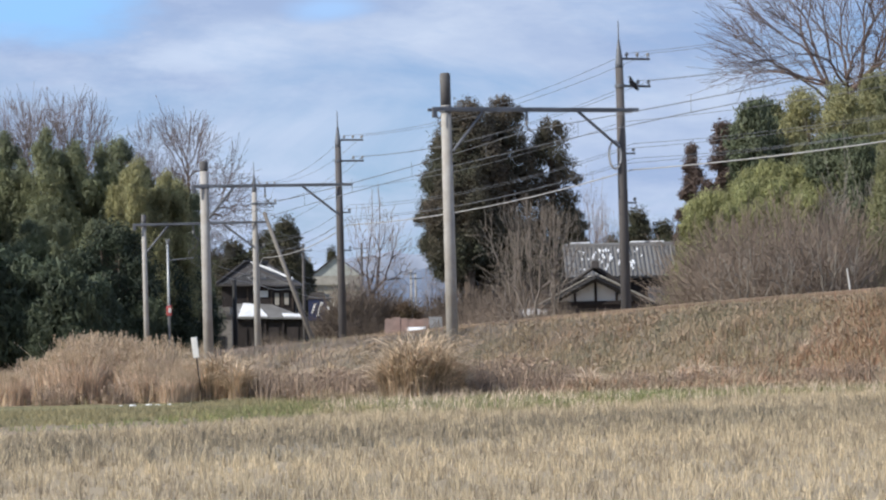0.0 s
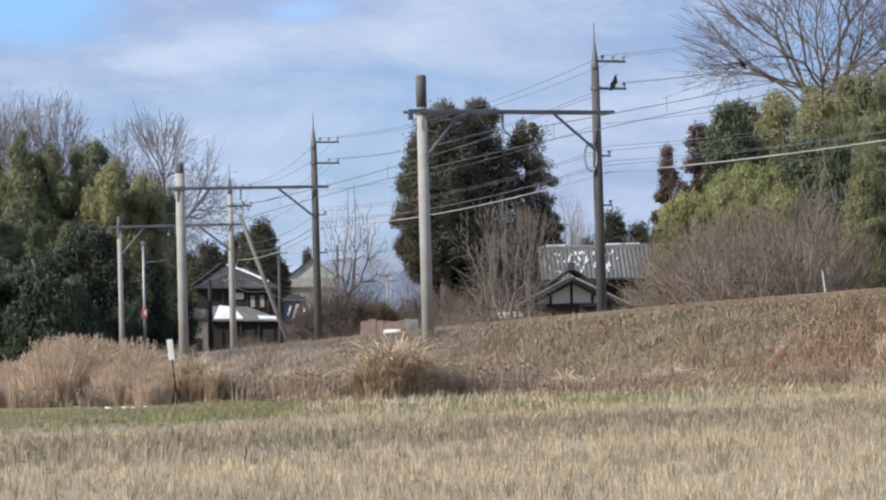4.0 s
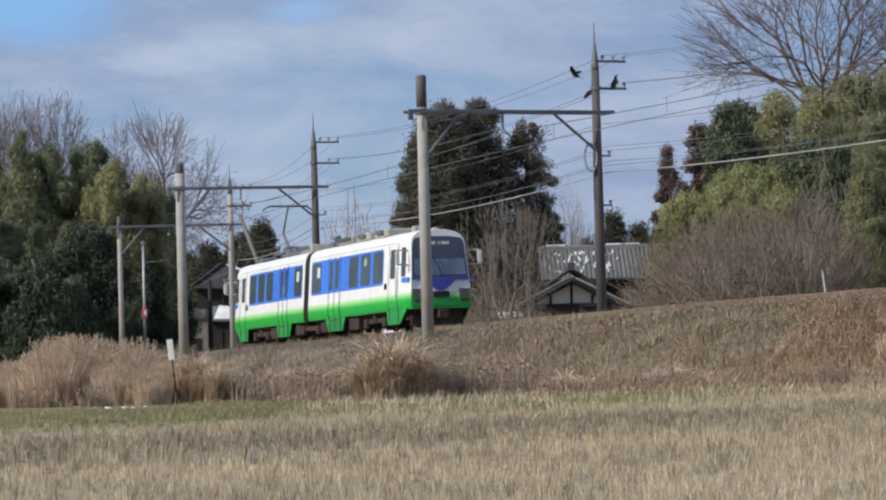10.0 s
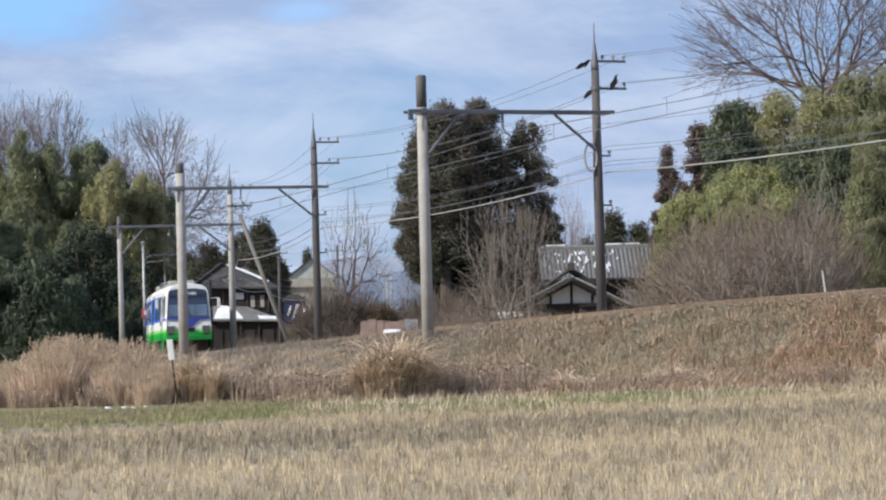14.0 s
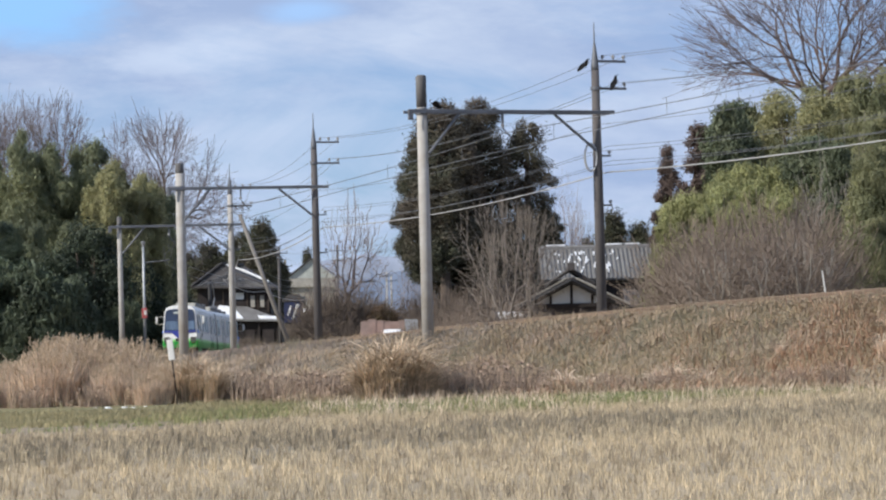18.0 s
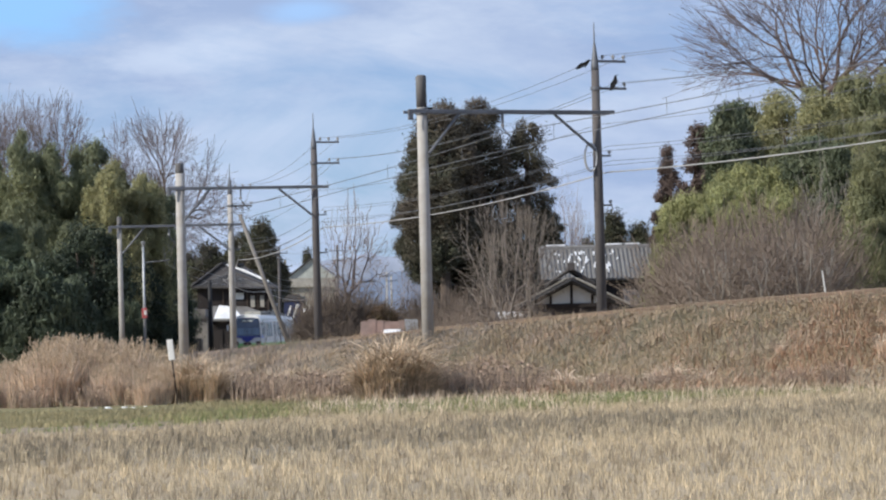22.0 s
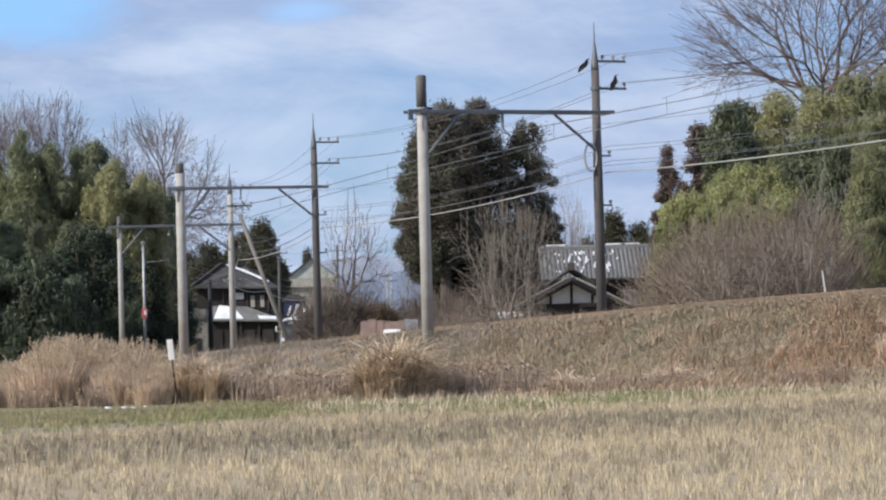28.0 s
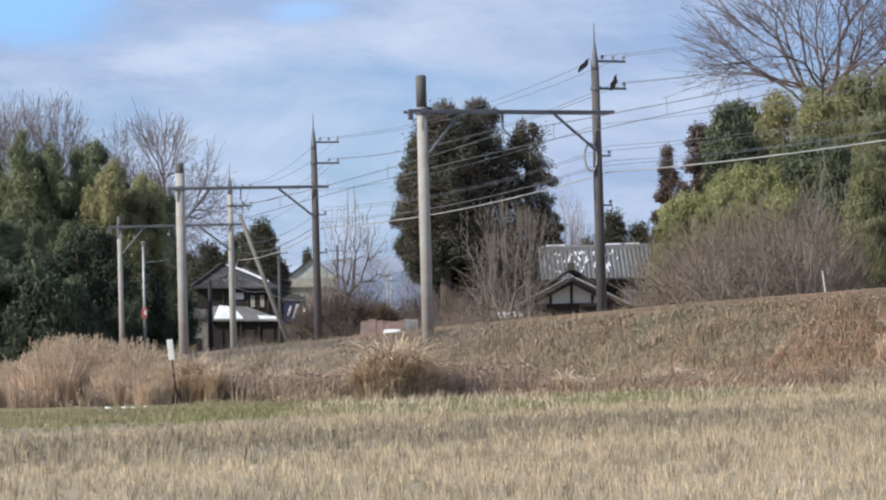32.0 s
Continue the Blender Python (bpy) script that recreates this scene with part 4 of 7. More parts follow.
# seconds, and how far along the railway the train's joint has come
PROGRESS = [(0.0, -122.0), (4.0, -79.4), (6.0, -58.65), (7.2, -46.15), (8.2, -35.8), (9.2, -25.42), (10.6, -11.3), (12.0, 2.7), (14.5, 26.5), (16.5, 47.8), (17.5, 58.1), (18.5, 67.4), (19.5, 75.3), (20.5, 83.6),
            (22.0, 95.6), (23.0, 101.8), (24.0, 107.0), (25.5, 113.5), (28.0, 122.8), (30.0, 129.7), (32.0, 136.1)]


def train_pose(s, ahead):
    a, b = on_line(s, 0, 0.15), on_line(s + ahead, 0, 0.15)
    if ahead < 0:
        a, b = b, a
    d = b - a
    return math.degrees(math.atan2(-d.x, d.y)), math.degrees(math.atan2(d.z, math.hypot(d.x, d.y)))


def train_rows():
    times = [0.0, 2.0, 4.0] + [5.0 + 0.5 * i for i in range(55)]
    whole, front, rear = [], [], []
    tt, ss = zip(*PROGRESS)
    for t in times:
        s = smooth_value(t, tt, ss)
        p, h = on_line(s, 0, 0.0), heading(s)
        base = pose(*p, 0, 0, h)
        whole.append((t, base))
        for rows, ahead in ((front, 9.0), (rear, -9.0)):
            hh, pitch = train_pose(s, ahead)
            rows.append((t, pose(0, 0, 0, pitch, 0, hh - h)))
    return whole, front, rear


def wheel_rows():
    """Seconds and degrees of roll, a row for each 0.45 m of way."""
    tt, ss = zip(*PROGRESS)
    fine = np.arange(0.0, 32.001, 0.02)
    way = np.array([smooth_value(t, tt, ss) for t in fine])
    marks = np.arange(way[0], way[-1], 0.45)
    times = [0.0] + [float(t) for t in np.interp(marks[1:], way, fine)] + [32.0]
    roll = np.degrees((np.append(marks, way[-1]) - way[0]) / 0.33)
    return list(zip(times, roll))


def smooth_value(t, tt, ss):
    """Monotone cubic between the rows."""
    tt, ss = np.array(tt), np.array(ss)
    slope = np.gradient(ss, tt)
    i = int(np.clip(np.searchsorted(tt, t) - 1, 0, len(tt) - 2))
    h = tt[i + 1] - tt[i]
    u = (t - tt[i]) / h
    return float((2 * u ** 3 - 3 * u ** 2 + 1) * ss[i] + (u ** 3 - 2 * u ** 2 + u) * h * slope[i] + (-2 * u ** 3 + 3 * u ** 2) * ss[i + 1] + (u ** 3 - u ** 2) * h * slope[i + 1])

# ---- trees ----
def place(x, y, dz=-0.1, turn=0.0):
    return pose(x, y, float(ground_height(np.array([x]), np.array([y]))[0]) + dz, 0, 0, turn)


def scaled_copy(ob, m, k):
    c = copy_thing(ob, m)
    c.scale = (k, k, k) if not hasattr(k, "__len__") else k
    return c


def shell_leaves(name, centres, radii, per, size, rng, hang=0.8, loose=0.6, aspect=0.3, fray=0.3):
    """Leaves that lie like shingles over rounded clumps, tips hanging; radii: three for each clump."""
    n = len(centres) * per
    c, r = np.repeat(centres, per, 0), np.repeat(radii, per, 0)
    d = rng.normal(size=(n, 3))
    d /= np.linalg.norm(d, axis=1)[:, None]
    p = c + d * r * np.clip(rng.normal(0.82, fray, n), 0.1, 1.9)[:, None]
    nrm = d / r
    nrm = nrm / np.linalg.norm(nrm, axis=1)[:, None] + rng.normal(size=(n, 3)) * loose
    nrm /= np.linalg.norm(nrm, axis=1)[:, None]
    u = rng.normal(size=(n, 3)) * 0.55
    u[:, 2] -= hang
    u -= (u * nrm).sum(1)[:, None] * nrm
    u /= np.linalg.norm(u, axis=1)[:, None] + 1e-6
    w = np.cross(nrm, u)
    s = size * rng.uniform(0.55, 1.5, n)
    u, w = u * s[:, None], w * (s * aspect)[:, None]
    v = np.stack([p - u * 0.4 - w * 0.6, p - u * 0.4 + w * 0.6, p + u * 0.7], 1).reshape(-1, 3)
    return fast_mesh(name, v, np.arange(3 * n).reshape(-1, 3))


def dome_tips(rng, n, centre, wide, high, low=-0.1, inner=0.55, rough=0.12, sprays=0, loose=0.1):
    """Twig ends spread through the outer part of a dome with an uneven outline."""
    d = rng.normal(size=(n * 3, 3))
    d /= np.linalg.norm(d, axis=1)[:, None]
    d = d[d[:, 2] > low][:n]
    a = np.arctan2(d[:, 1], d[:, 0])
    lump = 1 + rough * (np.sin(a * 3 + 1) * np.cos(d[:, 2] * 5) + np.sin(a * 7 + d[:, 2] * 9))
    k = rng.uniform(inner, 1.0, len(d)) ** 0.7 * lump
    out = d * k[:, None]
    if sprays:
        out = out[:sprays][rng.integers(0, sprays, len(out))] + rng.normal(size=(len(out), 3)) * loose * np.array([1.0, 1.0, 0.8])
    return np.array(centre) + out * np.array([wide, wide, high])


def fan_limbs(rng, tips, start, way, r0, rmin, thick, fine, power=0.5, reach=0.33, early=0.16):
    """Limbs that part again and again on their way from start to all the tips."""
    total = len(tips)

    def limb(p, idx, d, level):
        t = tips[idx]
        n = len(idx)
        r = max(rmin, r0 * (n / total) ** power)
        if n == 1:
            end = t[0]
        else:
            c = t.mean(0)
            f = early * (0.4, 0.7, 1.0, 1.4)[level] * rng.uniform(0.8, 1.3) if level < 4 else reach * rng.uniform(0.75, 1.25)
            end = p + (c - p) * f
            end = end + rng.normal(size=3) * 0.03 * np.linalg.norm(end - p)
        ctrl = p + d * np.linalg.norm(end - p) * 0.4
        steps = 4 if n > total * 0.03 else 2
        path = []
        for i in range(steps + 1):
            u = i / steps
            q = (1 - u) ** 2 * p + 2 * u * (1 - u) * ctrl + u * u * end
            path.append(q + (rng.normal(size=3) * r * 0.5 if 0 < i < steps else 0))
        r1 = rmin if n == 1 else max(rmin, r * 0.86)
        big = n > total * 0.02
        (thick if big else fine).tube(path, list(np.linspace(r, r1, steps + 1)), 6 if big else 3, cap=False)
        if n == 1:
            return
        nd = (end - ctrl) / (np.linalg.norm(end - ctrl) + 1e-9) + (end - p) / (np.linalg.norm(end - p) + 1e-9)
        nd /= np.linalg.norm(nd) + 1e-9
        v = t - end
        v = v / (np.linalg.norm(v, axis=1)[:, None] + 1e-9)
        v = v - v.mean(0)
        axis = np.linalg.eigh(v.T @ v)[1][:, -1]
        order = np.argsort(v @ axis)
        cut = int(np.clip(round(n * rng.uniform(0.35, 0.65)), 1, n - 1))
        limb(end, idx[order[:cut]], nd, level + 1)
        limb(end, idx[order[cut:]], nd, level + 1)

    way = np.array(way, float)
    limb(np.array(start, float), np.arange(total), way / np.linalg.norm(way), 0)


def fan_tree(seed, name, m, label, fork, tips, r0, rmin=0.012, twig=TWIG, bark=BARK, group="bare trees", power=0.5, reach=0.33, early=0.16):
    """A bare tree: trunk up to the fork, then limbs that divide towards a crown of fine twigs."""
    rng = np.random.default_rng(seed)
    t = thing(name, m, label, "tree", group)
    thick, fine = Geo(), Geo()
    f = np.array(fork, float)
    thick.tube([(0, 0, 0), f * 0.5 + (0.05, 0, 0), f], [r0 * 1.35, r0 * 1.12, r0], 9, cap=False)
    fan_limbs(rng, tips, f, (f[0] * 0.2, f[1] * 0.2, 1), r0, rmin, thick, fine, power, reach, early)
    part("trunk", thick, bark, t)
    part("crown", fine, twig, t, "fine bare twigs")
    return t


def twig_shrub(seed, name, m, label, height, width, stems, tips, twig, r0=0.022, rmin=0.008, category="shrub", group="thicket", low=0.25):
    """Many stems from one root, each dividing into fine twigs."""
    rng = np.random.default_rng(seed)
    t = thing(name, m, label, category, group)
    thick, fine = Geo(), Geo()
    for k in range(stems):
        a = 2 * math.pi * (k + rng.uniform(-0.35, 0.35)) / stems
        out = width * 0.5 * math.sqrt(rng.uniform(0.05, 1.0))
        h = height * rng.uniform(0.72, 1.0) * (1 - 0.22 * (2 * out / width) ** 2)
        c = np.array([math.cos(a) * out, math.sin(a) * out, h * 0.66])
        ends = c + rng.normal(size=(tips, 3)) * np.array([width * 0.17, width * 0.17, h * 0.19])
        ends[:, 2] = np.clip(ends[:, 2], h * low, h)
        fan_limbs(rng, ends, (c[0] * 0.12, c[1] * 0.12, 0), (c[0] * 0.6, c[1] * 0.6, h), r0, rmin, thick, fine, 0.45, 0.3, 0.42)
    part("stem_mass", thick, twig, t)
    tagged(part("twig_mass", fine, twig, t, "fine bare twigs"), kind="stuff")
    return t


def bamboo_plumes(seed, name, m, label, height, width, leaf, culms=4, nodes=8, per=260, size=0.17, low=0.3, lobe=0.8, group="bamboo grove", category="bamboo", hang=1.0):
    """Tall culms whose tops nod over under rounded, drooping sprays of leaves."""
    rng = np.random.default_rng(seed)
    t = thing(name, m, label, category, group)
    cs, rs = [], []
    for k in range(culms):
        a, r = rng.uniform(0, 2 * math.pi), width * 0.5 * math.sqrt(rng.uniform(0, 1))
        bx, by, h = math.cos(a) * r, math.sin(a) * r, height * rng.uniform(0.8, 1.0)
        b = rng.uniform(0, 2 * math.pi)
        lean = h * rng.uniform(0.04, 0.12)

        def spine(u):
            return np.array([bx + lean * math.cos(b) * u ** 2.6, by + lean * math.sin(b) * u ** 2.6, h * (1.06 * u - 0.06 * u ** 5)])
        part("culm", Geo().tube([spine(u) for u in (0, 0.25, 0.5, 0.75, 0.9, 1.0)], [0.055, 0.055, 0.05, 0.04, 0.025, 0.01], 6, cap=False), CULM, t)
        for j in range(nodes):
            u = low + (1 - low) * (j + rng.uniform(0.1, 0.9)) / nodes
            q = spine(u)
            size_here = lobe * (1.2 - 0.65 * ((u - low) / (1 - low)) ** 1.5)
            for i in range(3):
                g = rng.uniform(0, 2 * math.pi)
                rr = size_here * rng.uniform(0.55, 1.15)
                cs.append(q + np.array([math.cos(g) * rr * 0.95, math.sin(g) * rr * 0.95, -0.35 * rr]))
                rs.append((rr * 0.72, rr * 0.72, rr * rng.uniform(0.8, 1.25)))
        cs.append(spine(0.99))
        rs.append((lobe * 0.4, lobe * 0.4, lobe * 0.6))
    part("foliage", shell_leaves("foliage", np.array(cs), np.array(rs), per, size, rng, hang, 0.6, 0.18, 0.31), leaf, t, "dense drooping sprays of narrow leaves")
    return t


def evergreen(seed, name, m, label, height, width, leaf, lumps=60, per=260, size=0.14, lump=0.5, group="evergreens", hang=0.5, low=0.05, category="shrub"):
    """A rounded leafy shrub or small tree built of leafy lumps round its branches."""
    rng = np.random.default_rng(seed)
    t = thing(name, m, label, category, group)
    wood, cs, rs = Geo(), [], []
    for k in range(4):
        a = 1.57 * k + rng.uniform(-0.4, 0.4)
        wood.tube([(0, 0, 0), (math.cos(a) * width * 0.14, math.sin(a) * width * 0.14, height * 0.4), (math.cos(a) * width * 0.2, math.sin(a) * width * 0.2, height * 0.82)], [0.09, 0.06, 0.02], 5, cap=False)
    for k in range(lumps):
        u = low + (1 - low) * (k + rng.uniform(0, 1)) / lumps
        prof = math.sin(math.pi * min(1.0, 0.22 + 0.74 * u)) ** 0.7
        a = rng.uniform(0, 2 * math.pi)
        r = width * 0.5 * prof * math.sqrt(rng.uniform(0.25, 1.0)) * 0.85
        rr = lump * rng.uniform(0.6, 1.25)
        cs.append((math.cos(a) * r, math.sin(a) * r, height * u * 0.96))
        rs.append((rr, rr, rr * rng.uniform(0.6, 0.95)))
        if k % 2 == 0:
            wood.tube([(0, 0, height * u * 0.7), cs[-1]], [0.03, 0.01], 4, cap=False)
    part("stem_mass", wood, BARK, t)
    part("foliage", shell_leaves("foliage", np.array(cs), np.array(rs), per, size, rng, hang, 0.7, 0.33, 0.34), leaf, t, "dense leaves in rounded clumps")
    return t


def cedar(seed, name, m, label, shape, leaf, blobs=150, per=260, size=0.15, blob=0.62, group="cedars"):
    """An old cedar: upswept tufted clumps round the trunk; shape: heights and the crown's radius there."""
    rng = np.random.default_rng(seed)
    t = thing(name, m, label, "tree", group)
    zs, ws = zip(*shape)
    top = zs[-1]
    wood, cs, rs = Geo().tube([(0, 0, 0), (0.08, 0, top * 0.4), (0, 0.08, top * 0.75), (0, 0, top * 0.96)], [0.36, 0.3, 0.18, 0.04], 8, cap=False), [], []
    heft = np.interp(np.linspace(zs[0], top, 200), zs, ws)
    pick = np.cumsum(heft) / heft.sum()
    for k in range(blobs):
        z = zs[0] + (top - zs[0]) * np.searchsorted(pick, (k + rng.uniform(0, 1)) / blobs) / 200
        w = float(np.interp(z, zs, ws))
        a = rng.uniform(0, 2 * math.pi)
        rr = blob * rng.uniform(0.55, 1.3)
        r = max(0.0, w - rr * 0.8) * math.sqrt(rng.uniform(0.2, 1.0))
        cs.append((math.cos(a) * r, math.sin(a) * r, z))
        rs.append((rr, rr, rr * rng.uniform(0.75, 1.15)))
        if k % 2 == 0:
            wood.tube([(0, 0, max(0.5, z - r * 0.5 - 0.3)), (math.cos(a) * r * 0.6, math.sin(a) * r * 0.6, z - r * 0.12 - 0.1), cs[-1]], [0.07, 0.05, 0.02], 4, cap=False)
    part("trunk", wood, BARK, t)
    part("foliage", shell_leaves("foliage", np.array(cs), np.array(rs), per, size, rng, 0.15, 0.75, 0.36, 0.26), leaf, t, "tufted needles in uneven rounded clumps")
    return t


# grove beside the line, far side of the field
GROVE_LABEL = "tall bamboo clump with dense dark green drooping foliage"
ga = bamboo_plumes(1, "bamboo_clump", place(-28.6, 210), GROVE_LABEL, 13.5, 1.7, GROVELEAF, 5, 8, 480, 0.25, 0.25, 0.92)
gb = bamboo_plumes(2, "bamboo_clump", place(-20.6, 207), "rounded bamboo clump with a full nodding green top", 12.5, 1.9, GROVELEAF, 6, 7, 480, 0.25, 0.22, 1.0)
gc = bamboo_plumes(3, "bamboo_clump", place(-23.5, 206), "tall bamboo clump with yellow-green sunlit leaves", 15.2, 2.2, OLIVELEAF, 6, 8, 460, 0.28, 0.3, 1.05)
# shrubs whose near-black leaf colour includes the shade at the grove's foot
gd = evergreen(4, "evergreen_shrub", place(-22.6, 146), "dense dark evergreen shrub at the edge of the grove, shade put into its colour", 6.0, 4.4, SHADELEAF, 80, 320, 0.15, 0.62)
for src, x, y, k, turn in ((ga, -29.1, 188.8, 1.08, 60), (ga, -31.6, 190, 1.23, 200), (gb, -28.2, 191.2, 0.93, 110), (ga, -25.6, 192.5, 0.88, 300), (gb, -22.8, 192.5, 0.88, 50),
                           (gb, -21.8, 146.5, 0.64, 150), (gb, -23.4, 146, 0.55, 20), (gb, -24.5, 183.8, 0.76, 240), (ga, -20.7, 146, 0.5, 80), (gb, -20.6, 143.5, 0.36, 200), (gb, -22.9, 143, 0.4, 10), (ga, -23.2, 183.8, 0.61, 170),
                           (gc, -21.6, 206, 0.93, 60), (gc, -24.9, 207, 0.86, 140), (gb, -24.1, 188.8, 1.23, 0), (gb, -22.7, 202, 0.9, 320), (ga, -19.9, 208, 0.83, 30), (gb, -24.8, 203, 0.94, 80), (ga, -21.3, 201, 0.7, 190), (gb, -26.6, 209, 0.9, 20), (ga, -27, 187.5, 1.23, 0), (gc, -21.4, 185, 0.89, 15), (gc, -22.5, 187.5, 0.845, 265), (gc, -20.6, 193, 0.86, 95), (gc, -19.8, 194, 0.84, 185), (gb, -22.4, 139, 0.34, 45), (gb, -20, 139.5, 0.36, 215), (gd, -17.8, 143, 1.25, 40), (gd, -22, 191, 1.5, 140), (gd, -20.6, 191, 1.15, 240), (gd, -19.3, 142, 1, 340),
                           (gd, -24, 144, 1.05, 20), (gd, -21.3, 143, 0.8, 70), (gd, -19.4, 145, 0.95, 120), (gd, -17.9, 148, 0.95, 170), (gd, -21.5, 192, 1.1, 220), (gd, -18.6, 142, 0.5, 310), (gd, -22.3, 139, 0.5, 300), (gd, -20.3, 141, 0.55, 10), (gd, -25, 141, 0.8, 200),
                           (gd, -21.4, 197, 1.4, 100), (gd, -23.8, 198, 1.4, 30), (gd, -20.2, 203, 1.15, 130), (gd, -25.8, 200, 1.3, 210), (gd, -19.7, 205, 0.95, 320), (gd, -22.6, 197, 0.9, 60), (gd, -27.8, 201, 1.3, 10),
                           # unseen clumps left of the view, added to cast shade on the lower grove
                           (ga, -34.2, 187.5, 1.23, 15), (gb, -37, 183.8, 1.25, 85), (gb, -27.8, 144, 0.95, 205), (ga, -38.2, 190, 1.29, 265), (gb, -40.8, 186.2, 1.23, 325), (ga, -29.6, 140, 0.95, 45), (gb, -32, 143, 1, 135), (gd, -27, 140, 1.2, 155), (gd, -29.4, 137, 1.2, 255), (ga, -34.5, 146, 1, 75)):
    scaled_copy(src, place(x, y, -0.1, turn), k)

ge = bamboo_plumes(5, "low_bamboo", place(-19.9, 137), "low bamboo with broad mid-green drooping fronds at the grove's edge", 5.4, 2.4, FROND, 5, 5, 240, 0.42, 0.3, 0.9)
for x, y, k, turn in ((-21.2, 137.5, 1.0, 50), (-18.5, 138, 0.85, 120), (-22.6, 137, 1.1, 200), (-17.3, 139.5, 0.66, 280), (-20.6, 136, 0.62, 330), (-18.9, 136.5, 0.55, 20), (-24.2, 136, 1.15, 100), (-16.0, 141, 0.6, 170)):
    scaled_copy(ge, place(x, y, -0.1, turn), k)

# bare trees behind the grove
BARE_LABEL = "tall bare deciduous tree with a fan of fine grey-brown branches"
rt = np.random.default_rng(11)
ta = fan_tree(11, "bare_tree", place(-22.6, 230), BARE_LABEL, (0.1, 0, 9.0), dome_tips(rt, 3800, (-1.2, 0, 10.2), 7.8, 10.7, -0.05, 0.6, 0.06, 330, 0.06), 0.28, 0.0135, power=0.45)
tb = fan_tree(12, "bare_tree", place(-32.2, 230), BARE_LABEL, (0, 0, 11.0), dome_tips(rt, 3200, (0, 0, 12.4), 5.8, 10.0, 0.0, 0.6, 0.06, 280, 0.06), 0.26, 0.0135, power=0.45)
for src, x, y, k, turn in ((tb, -35.6, 234, 1.02, 200), (ta, -26.6, 236, 0.86, 120), (ta, -38.8, 232, 1.0, 20)):
    scaled_copy(src, place(x, y, -0.1, turn), k)

# big cedars behind the house
CEDAR_LABEL = "tall old cedar with brownish green tufted foliage"
ca = cedar(21, "cedar_tree", place(0.2, 181), CEDAR_LABEL, ((5.6, 1.2), (6.8, 2.5), (9.5, 3.1), (12.5, 2.6), (14.8, 1.9), (16.0, 1.1)), CEDAR, 210, 340, 0.15, 0.72)
cb = cedar(22, "cedar_tree", place(2.75, 183), CEDAR_LABEL, ((4.2, 1.7), (6.0, 2.4), (10.0, 2.3), (13.0, 2.0), (15.2, 1.6), (16.3, 0.9)), CEDAR, 180, 340, 0.15, 0.66)
cc = cedar(23, "cedar_tree", place(5.75, 184), CEDAR_LABEL, ((4.0, 1.7), (6.5, 2.2), (9.0, 2.2), (12.0, 1.95), (13.9, 1.6), (14.8, 0.9)), CEDAR, 120, 320, 0.15, 0.58)
for src, x, y, k, turn in ((ca, -0.9, 184, (0.8, 0.8, 0.9), 70), (cb, 1.2, 186, (1.1, 1.1, 0.9), 200), (cc, 6.9, 187, (0.8, 0.8, 0.62), 130), (cc, 4.6, 190, (1.0, 1.0, 0.55), 60)):
    scaled_copy(src, place(x, y, -0.1, turn), k)
ra = cedar(24, "browned_cedar", place(11.35, 140), "slim cedar with winter-browned red foliage", ((1.5, 1.2), (5.0, 1.1), (7.5, 0.85), (9.2, 0.5), (10.1, 0.2)), REDCEDAR, 130, 260, 0.12, 0.30)
scaled_copy(ra, place(12.75, 138, -0.1, 90), (1.45, 1.45, 1.09))
scaled_copy(ra, place(13.5, 140, -0.1, 160), (1.5, 1.5, 1.07))
# far conifers by the village
da = cedar(25, "far_cedar", place(-19.4, 305), "dark distant conifer behind the village houses", ((1.5, 2.8), (6.0, 2.9), (10.0, 2.3), (12.5, 1.7), (14.2, 0.8)), FARCEDAR, 150, 300, 0.26, 0.95, "far trees")
for x, y, k, turn in ((-25.0, 303, (1.2, 1.2, 0.84), 40), (-27.8, 310, (1.2, 1.2, 0.78), 100), (-22.6, 312, (1.1, 1.1, 0.9), 10), (-21.0, 308, (1.0, 1.0, 0.93), 70), (-17.9, 309, (0.8, 0.8, 0.72), 10), (-18.2, 385, (0.6, 0.6, 0.95), 90), (15.2, 250, (0.9, 0.9, 0.80), 30), (17.6, 250, (0.9, 0.9, 0.72), 75), (20, 252, (0.9, 0.9, 0.7), 60), (13.2, 255, (0.6, 0.6, 0.65), 60)):
    scaled_copy(da, place(x, y, -0.1, turn), k)

# bare trees and bushes between the line and the houses
rt = np.random.default_rng(31)
xa = fan_tree(31, "bare_tree", place(-5.7, 178), "bare crooked tree with dark trunk and open branches", (-0.35, 0, 3.4), dome_tips(rt, 620, (0.3, 0, 4.6), 2.5, 6.3, -0.1, 0.3, 0.12), 0.165, 0.012, PALETWIG, DARKTWIG, reach=0.34, early=0.3)


def fan_tips(rng, n, height, spread_deg, low=0.5):
    """Twig ends on rays that open upwards from one root."""
    z = height * rng.uniform(low, 1.0, n) ** 0.8
    tilt, turn = np.tan(np.radians(np.abs(rng.normal(0, spread_deg, n)))), rng.uniform(0, 2 * np.pi, n)
    z = z * (1 - 0.35 * tilt ** 2 * 4)
    return np.stack([z * tilt * np.cos(turn) * 1.25, z * tilt * np.sin(turn), z], 1)


